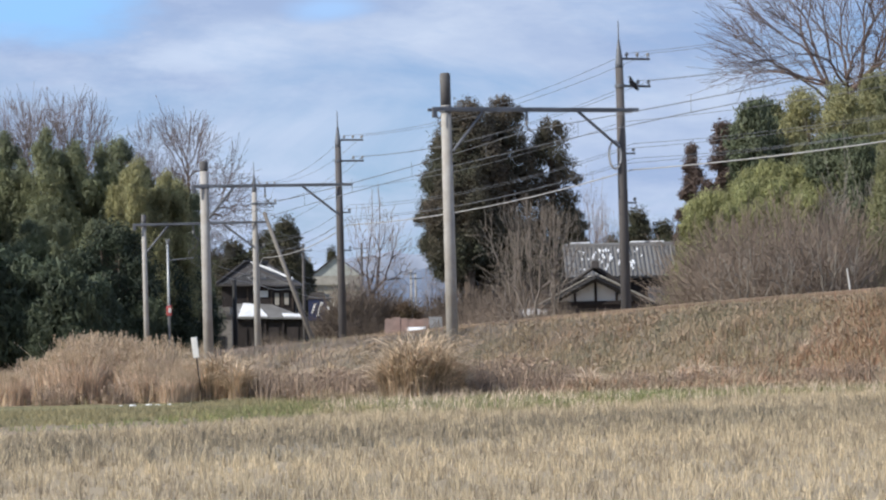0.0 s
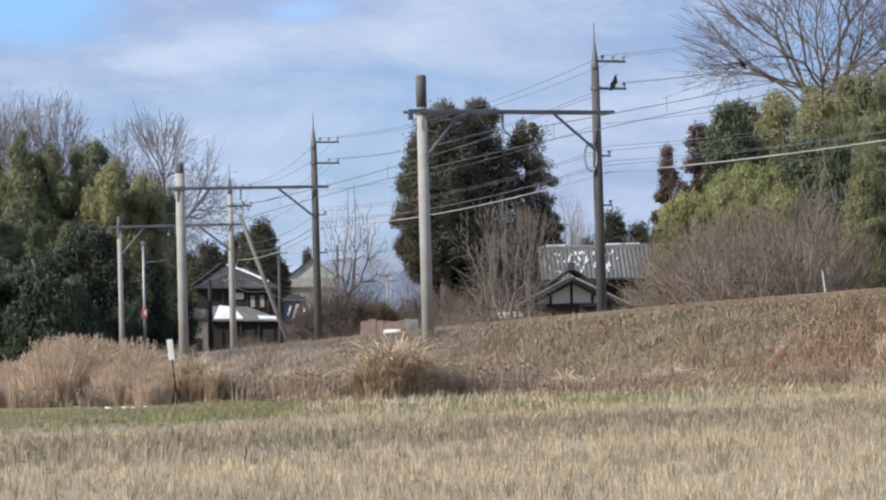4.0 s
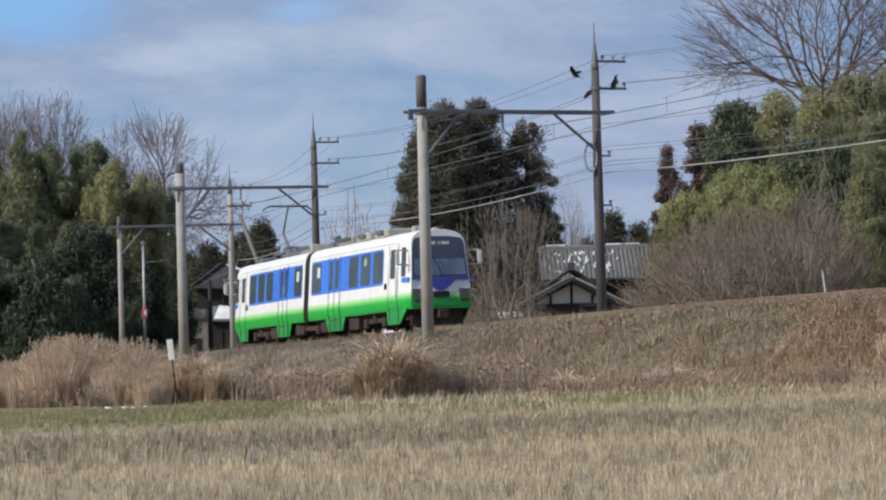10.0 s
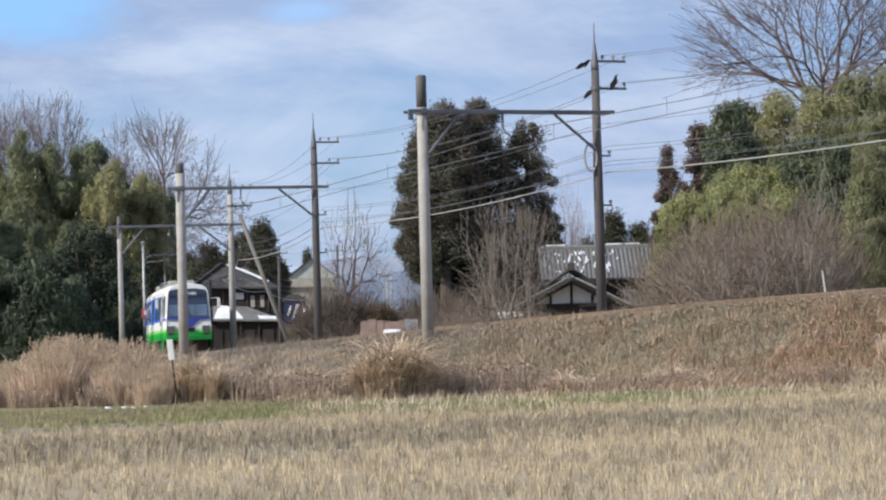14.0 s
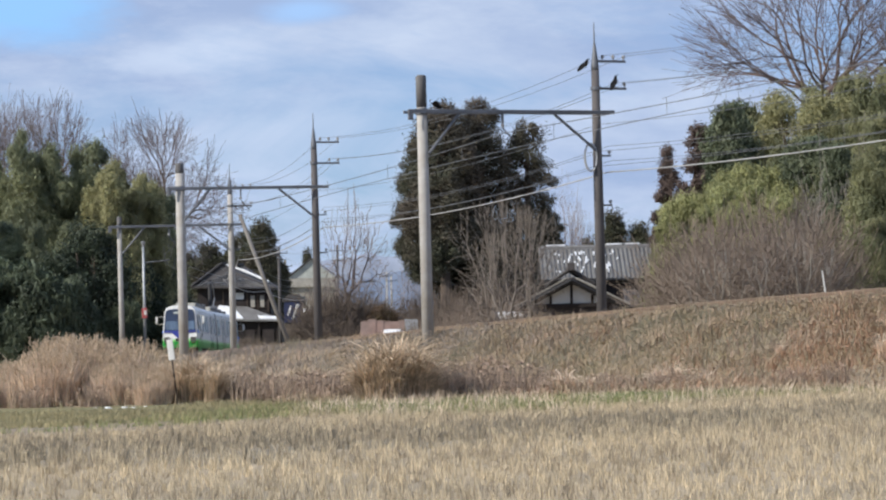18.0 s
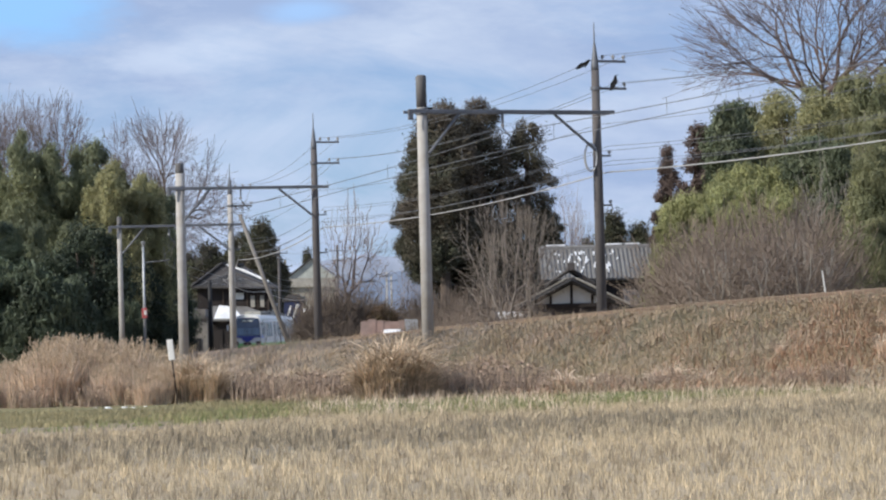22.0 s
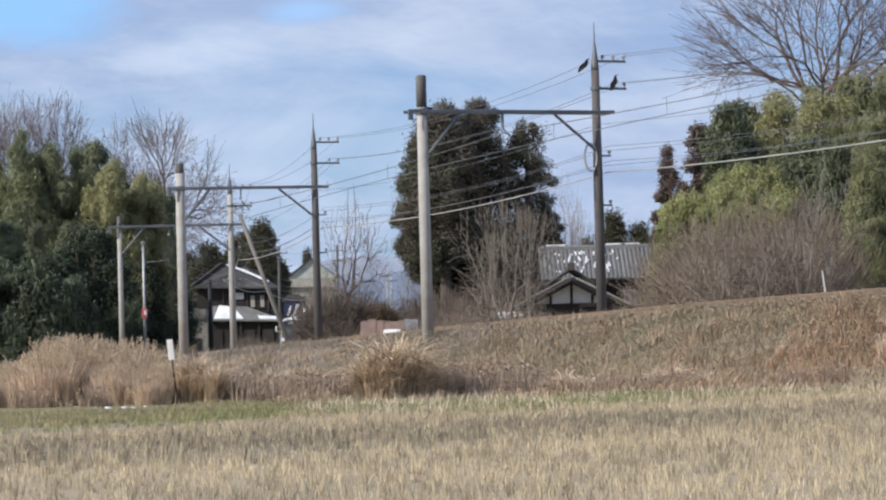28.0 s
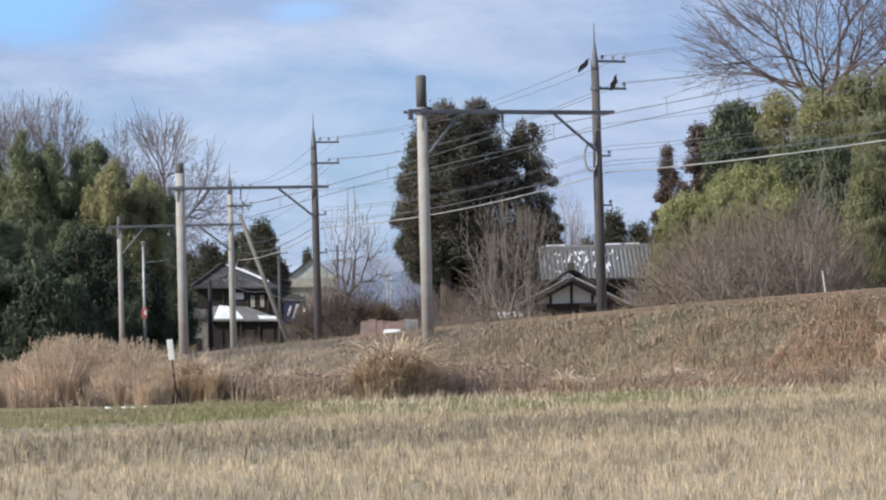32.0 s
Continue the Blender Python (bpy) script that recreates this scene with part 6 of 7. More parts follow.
def small_sheds():
    at = pose(-3.45, 164, 0.75)
    s = thing("low_shed", at, "low rusty red sheet-metal shed with snow on top", "shed", "sheds")
    part("wall", Geo().box((0, 0.9, 0.4), (2.3, 1.9, 0.8)), OLDWALL, s)
    for x in (-1.1, 1.1):
        part("gable_end", Geo().prism([(-0.9, 0.8), (0.9, 0.8), (0, 1.52)], 0.1, pose(x, 0.9, 0, 0, 0, 90)), OLDWALL, s)
    for k in range(6):
        for y, tilt in ((0.25, 40), (1.55, -40)):
            part("roof_sheet", Geo().box((-1.1 + k * 0.44, y, 1.1 + 0.03 * ((k * 7) % 4) - 0.02 * k), (0.46, 1.75, 0.04), rx=tilt + (k * 5) % 3 - 1), RUST, s)
    part("snow_patch", Geo().box((0.55, 0.02, 0.98), (1.05, 0.5, 0.1), bevel=0.04, rx=40), SNOW, s)
    at = pose(-1.8, 163, 0.9)
    b = thing("grey_panel", at, "weathered grey sheet standing by the shed", "panel")
    part("sheet", Geo().box((0, 0, 0.7), (0.75, 0.06, 1.7), bevel=0.01), PALESTEEL, b)
    for x in (-0.34, 0.34):
        part("post", Geo().box((x, 0.06, 0.78), (0.06, 0.06, 1.6)), TIMBER, b)
    at = pose(-20.7, 232, 0)
    g = thing("block_shed", at, "grey block shed with a dark opening", "shed", "sheds")
    part("wall", Geo().box((0, 1.5, 1.7), (2.8, 3.0, 3.4)), BLOCKWALL, g)
    part("roof", Geo().box((0, 1.5, 3.48), (3.2, 3.4, 0.16)), BLOCKWALL, g)
    part("upstand", Geo().box((0.7, 1.5, 3.85), (1.1, 2.6, 0.7)), BLOCKWALL, g)
    part("opening", Geo().box((0.2, -0.03, 0.9), (1.4, 0.08, 1.8)), BLACKPAINT, g)
    at = pose(-14.2, 270, 0.0)
    n = thing("navy_shed", at, "dark navy shed front with white stripes", "shed", "sheds")
    part("wall", Geo().box((0, 1.0, 1.6), (1.9, 2.0, 3.2)), OLDWALL, n)
    part("front_sheet", Geo().box((0, -0.02, 4.2), (1.8, 0.16, 2.0)), NAVY, n, "navy sheet with white stripes")
    part("stripe", Geo().box((0.15, -0.12, 4.2), (0.22, 0.06, 1.5), ry=20), WHITEPAINT, n)
    part("stripe", Geo().box((-0.4, -0.12, 4.35), (0.18, 0.06, 1.0), ry=20), WHITEPAINT, n)
    part("roof", Geo().prism([(-1.15, 0), (1.15, 0), (0.5, 0.7), (-0.5, 0.7)], 2.4, pose(0, -0.2, 5.2)), DARKTILE, n)
    part("snow_ledge", Geo().box((1.6, 0.2, 4.2), (1.5, 1.2, 0.3), bevel=0.1, ry=12), SNOW, n)
    part("side_wall", Geo().box((1.6, 0.8, 2.0), (1.3, 1.6, 4.0)), OLDWALL, n)


small_sheds()


def lone_pole(name, x, y, zb, height, r, mat, label, lean=(0, 0), arms=(), cap=None):
    m = pose(x, y, zb, lean[0], lean[1], 0)
    p = thing(name, m, label, "utility pole", "village poles")
    part("shaft", Geo().tube([(0, 0, -0.5), (0, 0, height * 0.5), (0, 0, height)], [r, r * 0.9, r * 0.75], 12), mat, p, smooth=True)
    for z, w in arms:
        part("arm", Geo().box((0, -r, z), (w, 0.09, 0.09)), STEEL, p)
        for q in (-0.45, 0.0, 0.45):
            insulator(p, (q * w, -r, z + 0.045))
    return p


strut = lone_pole("leaning_pole", -8.85, 168, 0.3, 9.2, 0.145, GREYWOOD, "weathered grey timber strut pole leaning beside the line", (0, -19.5))
sp = lone_pole("signal_post", -14.75, 140, 0.5, 5.75, 0.075, PALESTEEL, "slim galvanised post with a small red sign box")
part("sign_box", Geo().box((0.02, -0.1, 2.4), (0.26, 0.18, 0.5), bevel=0.03), REDPAINT, sp, "red sign box with a pale face")
part("sign_face", Geo().box((0.06, -0.2, 2.42), (0.13, 0.02, 0.22)), PLASTER, sp)
part("lamp_head", Geo().tube([(0, 0, 5.7), (0, -0.02, 5.95)], [0.06, 0.11], 10), PALESTEEL, sp)
part("bracket", Geo().tube([(0, 0, 4.9), (1.3, 0, 5.0)], 0.03, 6), STEEL, sp)
lone_pole("dark_post", -17.72, 216, 0.0, 6.2, 0.2, BLACKPAINT, "stout dark post beside the sheds")
lone_pole("village_pole", -14.35, 250, 0.0, 9.8, 0.16, OLDWOOD, "tall timber village pole with crossarm", (0, 0), ((9.2, 1.6),))
lone_pole("village_pole", -18.2, 330, 0.0, 11.0, 0.16, CONCRETE, "pale concrete pole among the houses", (0, 0), ((10.2, 1.6),))
lone_pole("village_pole", -11.0, 300, 0.0, 11.5, 0.15, OLDWOOD, "tall timber village pole with crossarm", (0, 0), ((10.9, 1.9), (9.9, 1.2)))
lone_pole("village_pole", -5.7, 320, 0.0, 8.5, 0.13, CONCRETE, "pale concrete pole among the houses", (0, 0), ((8.0, 1.4),))
lone_pole("village_pole", -6.6, 340, 0.0, 9.5, 0.13, CONCRETE, "pale concrete pole among the houses", (0, 0), ((9.0, 1.4),))

# marker post at the field's edge
mk = thing("marker_post", pose(-5.72, 60.5, 0.15, 0, -6, 0), "leaning slim marker post with a white painted top", "post")
part("stake", Geo().box((0, 0, 0.35), (0.035, 0.035, 0.95)), TIMBER, mk)
part("white_board", Geo().box((0, -0.02, 1.02), (0.13, 0.05, 0.44), bevel=0.01), WHITEPAINT, mk, "white painted board")


st = thing("pale_stake", pose(11.42, 84.0, 2.2, 0, -7, 0), "slim pale stake leaning beside the line", "post")
part("stake", Geo().tube([(0, 0, -0.3), (0, 0, 0.4), (0, 0, 0.82)], [0.028, 0.026, 0.022], 8), PLASTER, st)


def hills():
    xs = np.linspace(-3000, 3000, 601)
    top = 98 + 16 * np.sin(xs / 260 + 1.2) + 9 * np.sin(xs / 97) + 4 * np.sin(xs / 37 + 2) + 2 * np.sin(xs / 13)
    n = len(xs)
    rng = np.random.default_rng(8)
    for name, rows, k, mat, label in (("backdrop", (3900, 4060, 4180, 4300), 1.0, HILL, "far blue hills on the horizon"), ("backdrop", (4380, 4430, 4500), 1.18, HILLSNOW, "far pale snowy ridge on the horizon")):
        g = Geo()
        m = len(rows)
        shift = 0 if k == 1.0 else 140
        v = [(x, y + rng.uniform(-12, 12), np.interp(x + shift, xs, top) * k * (0.0, 0.5, 0.84, 1.0)[r + 4 - m] * rng.uniform(0.985, 1.01)) for r, y in enumerate(rows) for x in xs]
        g.add(v, [(r * n + i, r * n + i + 1, (r + 1) * n + i + 1, (r + 1) * n + i) for r in range(m - 1) for i in range(n - 1)])
        lone(name, g, mat, label, "hills", kind="structure", smooth=True)


hills()


def far_woods():
    rng = np.random.default_rng(9)
    x = np.concatenate([rng.uniform(-60, 70, 260), rng.uniform(-6.5, 14, 150)])
    y = np.concatenate([rng.uniform(330, 460, 260), rng.uniform(215, 320, 150)])
    cs = np.stack([x, y, np.concatenate([rng.uniform(0.5, 4.2, 260), rng.uniform(0.3, 2.2, 150)])], 1)
    me = leaf_cloud("far_woods", cs, rng.uniform(0.9, 2.0, 410), 260, 0.35, rng, aspect=0.25)
    tagged(part("far_woods", me, REDTWIG, None), "far brown winter hedges and woods", "woods", kind="stuff")


far_woods()

# ---- grass and stubble ----


def in_view(x, y, margin=0.6):
    """Roughly what can be seen from where the camera stands, with room to spare."""
    return np.abs(x) < 0.168 * y + margin


def stubble():
    """Cut rice in hills: most bleached, some weathered brown."""
    rng = np.random.default_rng(51)
    a = radians(8)
    u, v = np.meshgrid(np.arange(-44, 44, 0.185), np.arange(4, 72, 0.29))
    u, v = u.ravel() + rng.normal(0, 0.06, u.size), v.ravel() + rng.normal(0, 0.045, v.size)
    x, y = u * math.cos(a) - v * math.sin(a) + 4, u * math.sin(a) + v * math.cos(a)
    keep = in_view(x, y) & (y > 17) & (y < field_edge(x) - 0.2) & (rng.uniform(0, 1, x.size) > 0.05)
    keep &= ~worn(x, y) | (rng.uniform(0, 1, x.size) < 0.6)
    x, y = x[keep], y[keep]
    brown = rng.uniform(0, 1, x.size) < 0.14 + 0.22 * (np.sin(x * 0.6 + 1) * np.sin(y * 0.5 + x * 0.15) > 0.2)
    for name, pick, mat, per, label in (("rice_stubble", ~brown, STRAW, 15, "rows of pale cut rice stubble on the field"), ("weathered_stubble", brown, OLDSTRAW, 17, "weathered brown stubble hills among the pale ones")):
        hx, hy = x[pick], y[pick]
        bx = np.repeat(hx, per) + rng.normal(0, 0.036, hx.size * per)
        by = np.repeat(hy, per) + rng.normal(0, 0.036, hx.size * per)
        tall = np.repeat((0.08 + 0.03 * (0.5 + 0.5 * np.sin(hx * 0.9 + 2) * np.sin(hy * 0.35))) * rng.uniform(0.6, 1.4, hx.size), per)
        base = np.stack([bx, by, ground_height(bx, by) - 0.01], 1)
        me = blades(name, base, tall * rng.uniform(0.5, 1.5, bx.size), rng.uniform(0.004, 0.009, bx.size), rng, 0.4)
        tagged(part(name, me, mat, None), label, "stubble", kind="stuff")


def tufts(name, n, keep, hgt, wid, mat, label, seed, lean=0.35, per=6, loose=0.12, y0=40.0, y1=128.0, make=blades):
    """Tufts strewn evenly over the wedge of land in front of the line, where keep() allows."""
    rng = np.random.default_rng(seed)
    y = np.sqrt(rng.uniform(y0 ** 2, y1 ** 2, n))
    x = rng.uniform(-1, 1, n) * (0.168 * y + 0.6)
    s, side = nearest(x, y)
    k = keep(x, y, s, side, rng)
    x, y = x[k], y[k]
    size = np.repeat(rng.uniform(0.6, 1.25, x.size), per)
    bx = np.repeat(x, per) + rng.normal(0, loose, x.size * per)
    by = np.repeat(y, per) + rng.normal(0, loose, x.size * per)
    base = np.stack([bx, by, ground_height(bx, by) - 0.02], 1)
    me = make(name, base, size * rng.uniform(hgt[0], hgt[1], bx.size), rng.uniform(wid[0], wid[1], bx.size), rng, lean)
    return tagged(part(name, me, mat, None), label, "grass", kind="stuff")


def patch(x, y, fx, fy, ph):
    return 0.5 + 0.5 * np.sin(x * fx + ph) * np.sin(y * fy + ph * 1.7)


stubble()


def wild(x, y, d, gap=0.3):
    """Rough ground: the bank and the land before it, but not the mown verge at the left."""
    return (d < -1.75) & (y > bank_foot(x) + gap) & ((x > -3.3) | (y > 59.5 + gap))


tufts("dry_grass", 9000, lambda x, y, s, d, r: wild(x, y, d) & (r.uniform(0, 1, x.size) < 0.35 + 0.65 * patch(x, y, 0.7, 0.5, 1)), (0.10, 0.38), (0.008, 0.02), GRASS, "rough dry grass on the railway bank", 61, 0.6, 7, 0.14)
tufts("bank_turf", 30000, lambda x, y, s, d, r: wild(x, y, d) & (x > -5), (0.05, 0.16), (0.010, 0.024), TURF, "short matted winter grass covering the bank", 60, 1.3, 7, 0.12, 55.0, 80.0)
tufts("bank_straw", 7000, lambda x, y, s, d, r: wild(x, y, d) & (x > -5) & (r.uniform(0, 1, x.size) < 0.25 + 0.75 * patch(x, y, 0.9, 0.7, 2.4)), (0.12, 0.36), (0.006, 0.014), GRASS, "longer bleached grass in wisps on the bank", 59, 0.9, 8, 0.10, 55.0, 80.0, arching)
tufts("ashen_grass", 34000, lambda x, y, s, d, r: wild(x, y, d) & (x > -4) & (r.uniform(0, 1, x.size) < np.clip((d + 6.2) / 2.5, 0.0, 1.0) * (0.35 * (x < 5) + 0.2 + 0.9 * patch(x, y, 0.6, 0.5, 3))), (0.06, 0.22), (0.010, 0.022), ASHGRASS, "ashen grey-green winter grass on the upper bank", 70, 0.8, 7, 0.12, 56.0, 92.0)
tufts("russet_weeds", 17000, lambda x, y, s, d, r: wild(x, y, d, 1.0) & (r.uniform(0, 1, x.size) < 1.2 * np.exp(-((x - 8.4) / 2.6) ** 2 - ((y - 62.5) / 2.4) ** 2) + 0.8 * np.exp(-((x - 1.3) / 2.2) ** 2 - ((y - 60.0) / 1.8) ** 2) + 0.35 * patch(x, y, 0.8, 0.9, 1) ** 3), (0.10, 0.32), (0.010, 0.026), RUSTWEED, "russet dead weeds in patches on the bank", 58, 0.8, 7, 0.14, 56.0, 76.0)
tufts("dead_weeds", 6500, lambda x, y, s, d, r: wild(x, y, d, 1.0) & (d < -2.3) & (r.uniform(0, 1, x.size) < patch(x, y, 0.55, 0.4, 4) * patch(x, y, 1.9, 1.3, 2) * 1.6), (0.15, 0.6), (0.010, 0.024), WEED, "brown dead weeds on the railway bank", 62, 0.5, 9, 0.16)
tufts("green_grass", 30000, lambda x, y, s, d, r: (d < -2.4) & (y > field_edge(x) + 1.6 * np.clip(-1.6 - x, 0, 3.0) - 0.3) & (y < bank_foot(x) + 1.2 + 12 * (x < -3.0)) & (r.uniform(0, 1, x.size) < 0.35 + 0.4 * (x < -2.5) + 0.5 * patch(x, y, 0.9, 1.3, 2)), (0.04, 0.13), (0.008, 0.018), GREENS, "short green and yellow grass along the field edge", 63, 0.6, 7, 0.1, 36.0, 66.0)
tufts("edge_greens", 24000, lambda x, y, s, d, r: (d < -2.4) & (y > field_edge(x) + 1.0) & (y < bank_foot(x) + 1.2) & (r.uniform(0, 1, x.size) < 0.12 + 1.2 * np.exp(-((x - 3.5) / 0.9) ** 2) + 0.5 * np.exp(-((x - 0.6) / 0.8) ** 2) + 0.2 * np.exp(-((x + 3.6) / 1.0) ** 2)), (0.05, 0.15), (0.01, 0.022), LUSH, "fresh green grass at the foot of the bank", 57, 0.6, 8, 0.09, 42.0, 63.0)
tufts("bank_greens", 14000, lambda x, y, s, d, r: wild(x, y, d) & (r.uniform(0, 1, x.size) < 0.85 * patch(x, y, 0.8, 0.7, 3) ** 1.8), (0.06, 0.2), (0.01, 0.02), GREENS, "patches of green weeds on the bank", 65, 0.6, 7, 0.12, 55.0, 80.0)
tufts("straw_grass", 11000, lambda x, y, s, d, r: (d < -2.4) & (y > field_edge(x) - 0.6) & (y < bank_foot(x) + 1.4) & (x > -2.6) & (r.uniform(0, 1, x.size) < 0.10 + 0.35 * patch(x, y, 0.7, 0.8, 1)), (0.08, 0.26), (0.008, 0.016), SILVER, "pale straw-coloured grass along the field edge", 64, 0.5, 7, 0.1, 36.0, 66.0)


tufts("regrowth", 9000, lambda x, y, s, d, r: (y < field_edge(x) - 1) & (x > -0.19 * y + 2.2) & (r.uniform(0, 1, x.size) < np.exp(-((y - 38) / 7) ** 2) * (0.25 + 0.75 * patch(x, y, 0.5, 0.9, 1))), (0.05, 0.12), (0.004, 0.01), REGROWTH, "grey-green regrowth among the stubble", 69, 0.4, 9, 0.06, 20.0, 58.0)
tufts("stubble_tufts", 12000, lambda x, y, s, d, r: (y < field_edge(x) - 0.6) & (r.uniform(0, 1, x.size) < 0.8 * np.exp(-((y - 37.5 - 0.9 * x) / 3.8) ** 2) * (0.25 + 0.75 * patch(x, y, 0.35, 0.8, 2))), (0.06, 0.18), (0.008, 0.02), REGROWTH, "dull weathered stubble tufts near the field edge", 56, 0.4, 8, 0.05, 28.0, 53.0)
tufts("crest_weeds", 60000, lambda x, y, s, d, r: (d < -1.1) & (d > -3.6) & (r.uniform(0, 1, x.size) < np.clip((5.5 - x) / 3, 0, 1) * 0.9), (0.08, 0.22), (0.008, 0.02), CRESTWEED, "purple-grey dead weeds along the crest of the bank", 52, 0.6, 8, 0.12, 60.0, 118.0)
tufts("crest_grass", 70000, lambda x, y, s, d, r: (d < -1.1) & (d > -2.9) & (r.uniform(0, 1, x.size) < np.clip((x - 1.5) / 4, 0.15, 1)), (0.05, 0.14), (0.008, 0.02), TURF, "grass along the crest of the bank", 66, 0.6, 8, 0.12, 58.0, 118.0)
tufts("crest_tussocks", 30000, lambda x, y, s, d, r: (d < -1.5) & (d > -2.6) & (s > -2) & (s < 42) & (r.uniform(0, 1, x.size) < 0.3 + 0.7 * patch(x, y, 1.3, 0.8, 2)), (0.36, 0.70), (0.010, 0.022), GRASS, "tall fuzzy grass where the bank dips", 53, 0.6, 8, 0.14, 108.0, 162.0)
tufts("line_grass", 40000, lambda x, y, s, d, r: (d < -1.55) & (d > -2.4) & (s > -36) & (s < 62), (0.14, 0.34), (0.010, 0.022), CRESTWEED, "taller dead grass beside the rails", 55, 0.6, 8, 0.12, 76.0, 168.0)
tufts("ballast_grass", 42000, lambda x, y, s, d, r: (d < -0.7) & (d > -1.9) & (s < -12) & (r.uniform(0, 1, x.size) < 0.25 + 0.75 * patch(x, y, 1.7, 1.2, 1)), (0.12, 0.38), (0.008, 0.02), TURF, "dry grass grown over the ballast edge", 54, 0.7, 8, 0.1, 60.0, 108.0)
tufts("tussocks", 1500, lambda x, y, s, d, r: wild(x, y, d, 0.8) & (d < -2.6) & (r.uniform(0, 1, x.size) < 0.5), (0.2, 0.5), (0.008, 0.02), GRASS, "arching straw tussocks on the bank", 67, 0.9, 26, 0.13, make=arching)
tufts("bramble", 350, lambda x, y, s, d, r: wild(x, y, d, 0.8) & (d < -2.6) & (r.uniform(0, 1, x.size) < patch(x, y, 0.8, 0.6, 5)), (0.2, 0.55), (0.012, 0.028), BRAMBLE, "dark brown bramble and dock on the bank", 68, 0.8, 26, 0.25)


def leaf_litter():
    rng = np.random.default_rng(77)
    n = 40000
    y = np.sqrt(rng.uniform(55.0 ** 2, 90.0 ** 2, n))
    x = rng.uniform(-1, 1, n) * (0.168 * y + 0.6)
    s, d = nearest(x, y)
    k = (wild(x, y, d, 0.6) | (d > -1.9) & (d < -0.7)) & (rng.uniform(0, 1, n) < 0.06 + 0.35 * (d > -3.0) + 0.5 * patch(x, y, 0.6, 0.45, 2) * patch(x, y, 1.7, 1.1, 5))
    x, y = x[k], y[k]
    c = np.stack([x, y, ground_height(x, y) + 0.08], 1)
    me = leaf_cloud("leaf_litter", c, rng.uniform(0.12, 0.34, x.size), 10, 0.045, rng, 0.0, 0.8, 0.45, 0.8)
    tagged(part("leaf_litter", me, LITTER, None), "withered leaves and litter on the bank", "leaves", kind="stuff")


leaf_litter()


def loose_stones():
    rng = np.random.default_rng(78)
    n = 26000
    y = np.sqrt(rng.uniform(57.0 ** 2, 112.0 ** 2, n))
    x = rng.uniform(-1, 1, n) * (0.168 * y + 0.6)
    s, d = nearest(x, y)
    k = (d < -0.9) & (rng.uniform(0, 1, n) < 0.5 * np.exp(-((d + 1.6) / 1.2) ** 2))
    x, y = x[k], y[k]
    r = rng.uniform(0.015, 0.05, x.size)
    c = np.stack([x, y, ground_height(x, y) + 0.07 + 0.5 * r], 1)
    corner = np.array([(1, 0, 0), (0, 1, 0), (-1, 0, 0), (0, -1, 0), (0, 0, 1), (0, 0, -1)], float)
    v = (c[:, None, :] + corner[None] * r[:, None, None] * rng.uniform(0.55, 1.3, (x.size, 6, 1)) + rng.normal(size=(x.size, 6, 3)) * 0.25 * r[:, None, None]).reshape(-1, 3)
    f = np.array([(0, 1, 4), (1, 2, 4), (2, 3, 4), (3, 0, 4), (1, 0, 5), (2, 1, 5), (3, 2, 5), (0, 3, 5)])
    me = fast_mesh("loose_stones", v, (np.arange(x.size)[:, None, None] * 6 + f[None]).reshape(-1, 3))
    tagged(part("loose_stones", me, PEBBLE, None), "brown-grey ballast stones strewn over the shoulder of the bank", "stones", kind="stuff")


loose_stones()


def grass_clump(seed, name, m, label, height, width, mat, n, wid=(0.008, 0.02), lean=0.55, bent=False):
    rng = np.random.default_rng(seed)
    a, r = rng.uniform(0, 2 * np.pi, n), width * 0.5 * np.sqrt(rng.uniform(0, 1, n))
    base = np.stack([np.cos(a) * r, np.sin(a) * r * 0.7, np.zeros(n) - 0.03], 1)
    h = height * rng.uniform(0.45, 1.0, n) * (1 - 0.35 * (r / (width * 0.5)) ** 2)
    w = rng.uniform(wid[0], wid[1], n)
    ob = part(name, arching(name, base, h, w, rng, lean) if bent else blades(name, base, h, w, rng, lean), mat, None)
    ob.matrix_world = m
    return tagged(ob, label, "grass clump", "clumps of tall grass")


def plume_clump(seed, name, m, label, height, width, n, heads):
    """Silver grass with feathery seed heads along its top."""
    rng = np.random.default_rng(seed)
    t = thing(name, m, label, "grass clump", "clumps of tall grass")
    a, r = rng.uniform(0, 2 * np.pi, n), width * 0.5 * np.sqrt(rng.uniform(0, 1, n))
    base = np.stack([np.cos(a) * r, np.sin(a) * r * 0.7, np.zeros(n) - 0.03], 1)
    h = height * rng.uniform(0.4, 0.85, n)
    m1 = n * 3 // 4
    part("blade_mass", blades("blade_mass", base[:m1], h[:m1] * 1.1, rng.uniform(0.008, 0.02, m1), rng, 0.3), SILVER, t)
    part("bent_blade_mass", arching("bent_blade_mass", base[m1:], h[m1:], rng.uniform(0.012, 0.028, n - m1), rng, 0.5), SILVER, t)
    k = rng.integers(0, n, heads)
    foot, top = base[k], height * rng.uniform(0.82, 1.0, heads)
    part("stalk_mass", blades("stalk_mass", foot, top, np.full(heads, 0.014), rng, 0.12), GRASS, t)
    tip = foot + np.stack([rng.normal(0, 0.06, heads), rng.normal(0, 0.06, heads), top - 0.06], 1)
    part("plume_mass", leaf_cloud("plume_mass", tip, rng.uniform(0.018, 0.034, heads), 18, 0.05, rng, -1.2, 0.8, 5.0, 0.3), PLUME, t, "faded feathery seed heads")
    return t


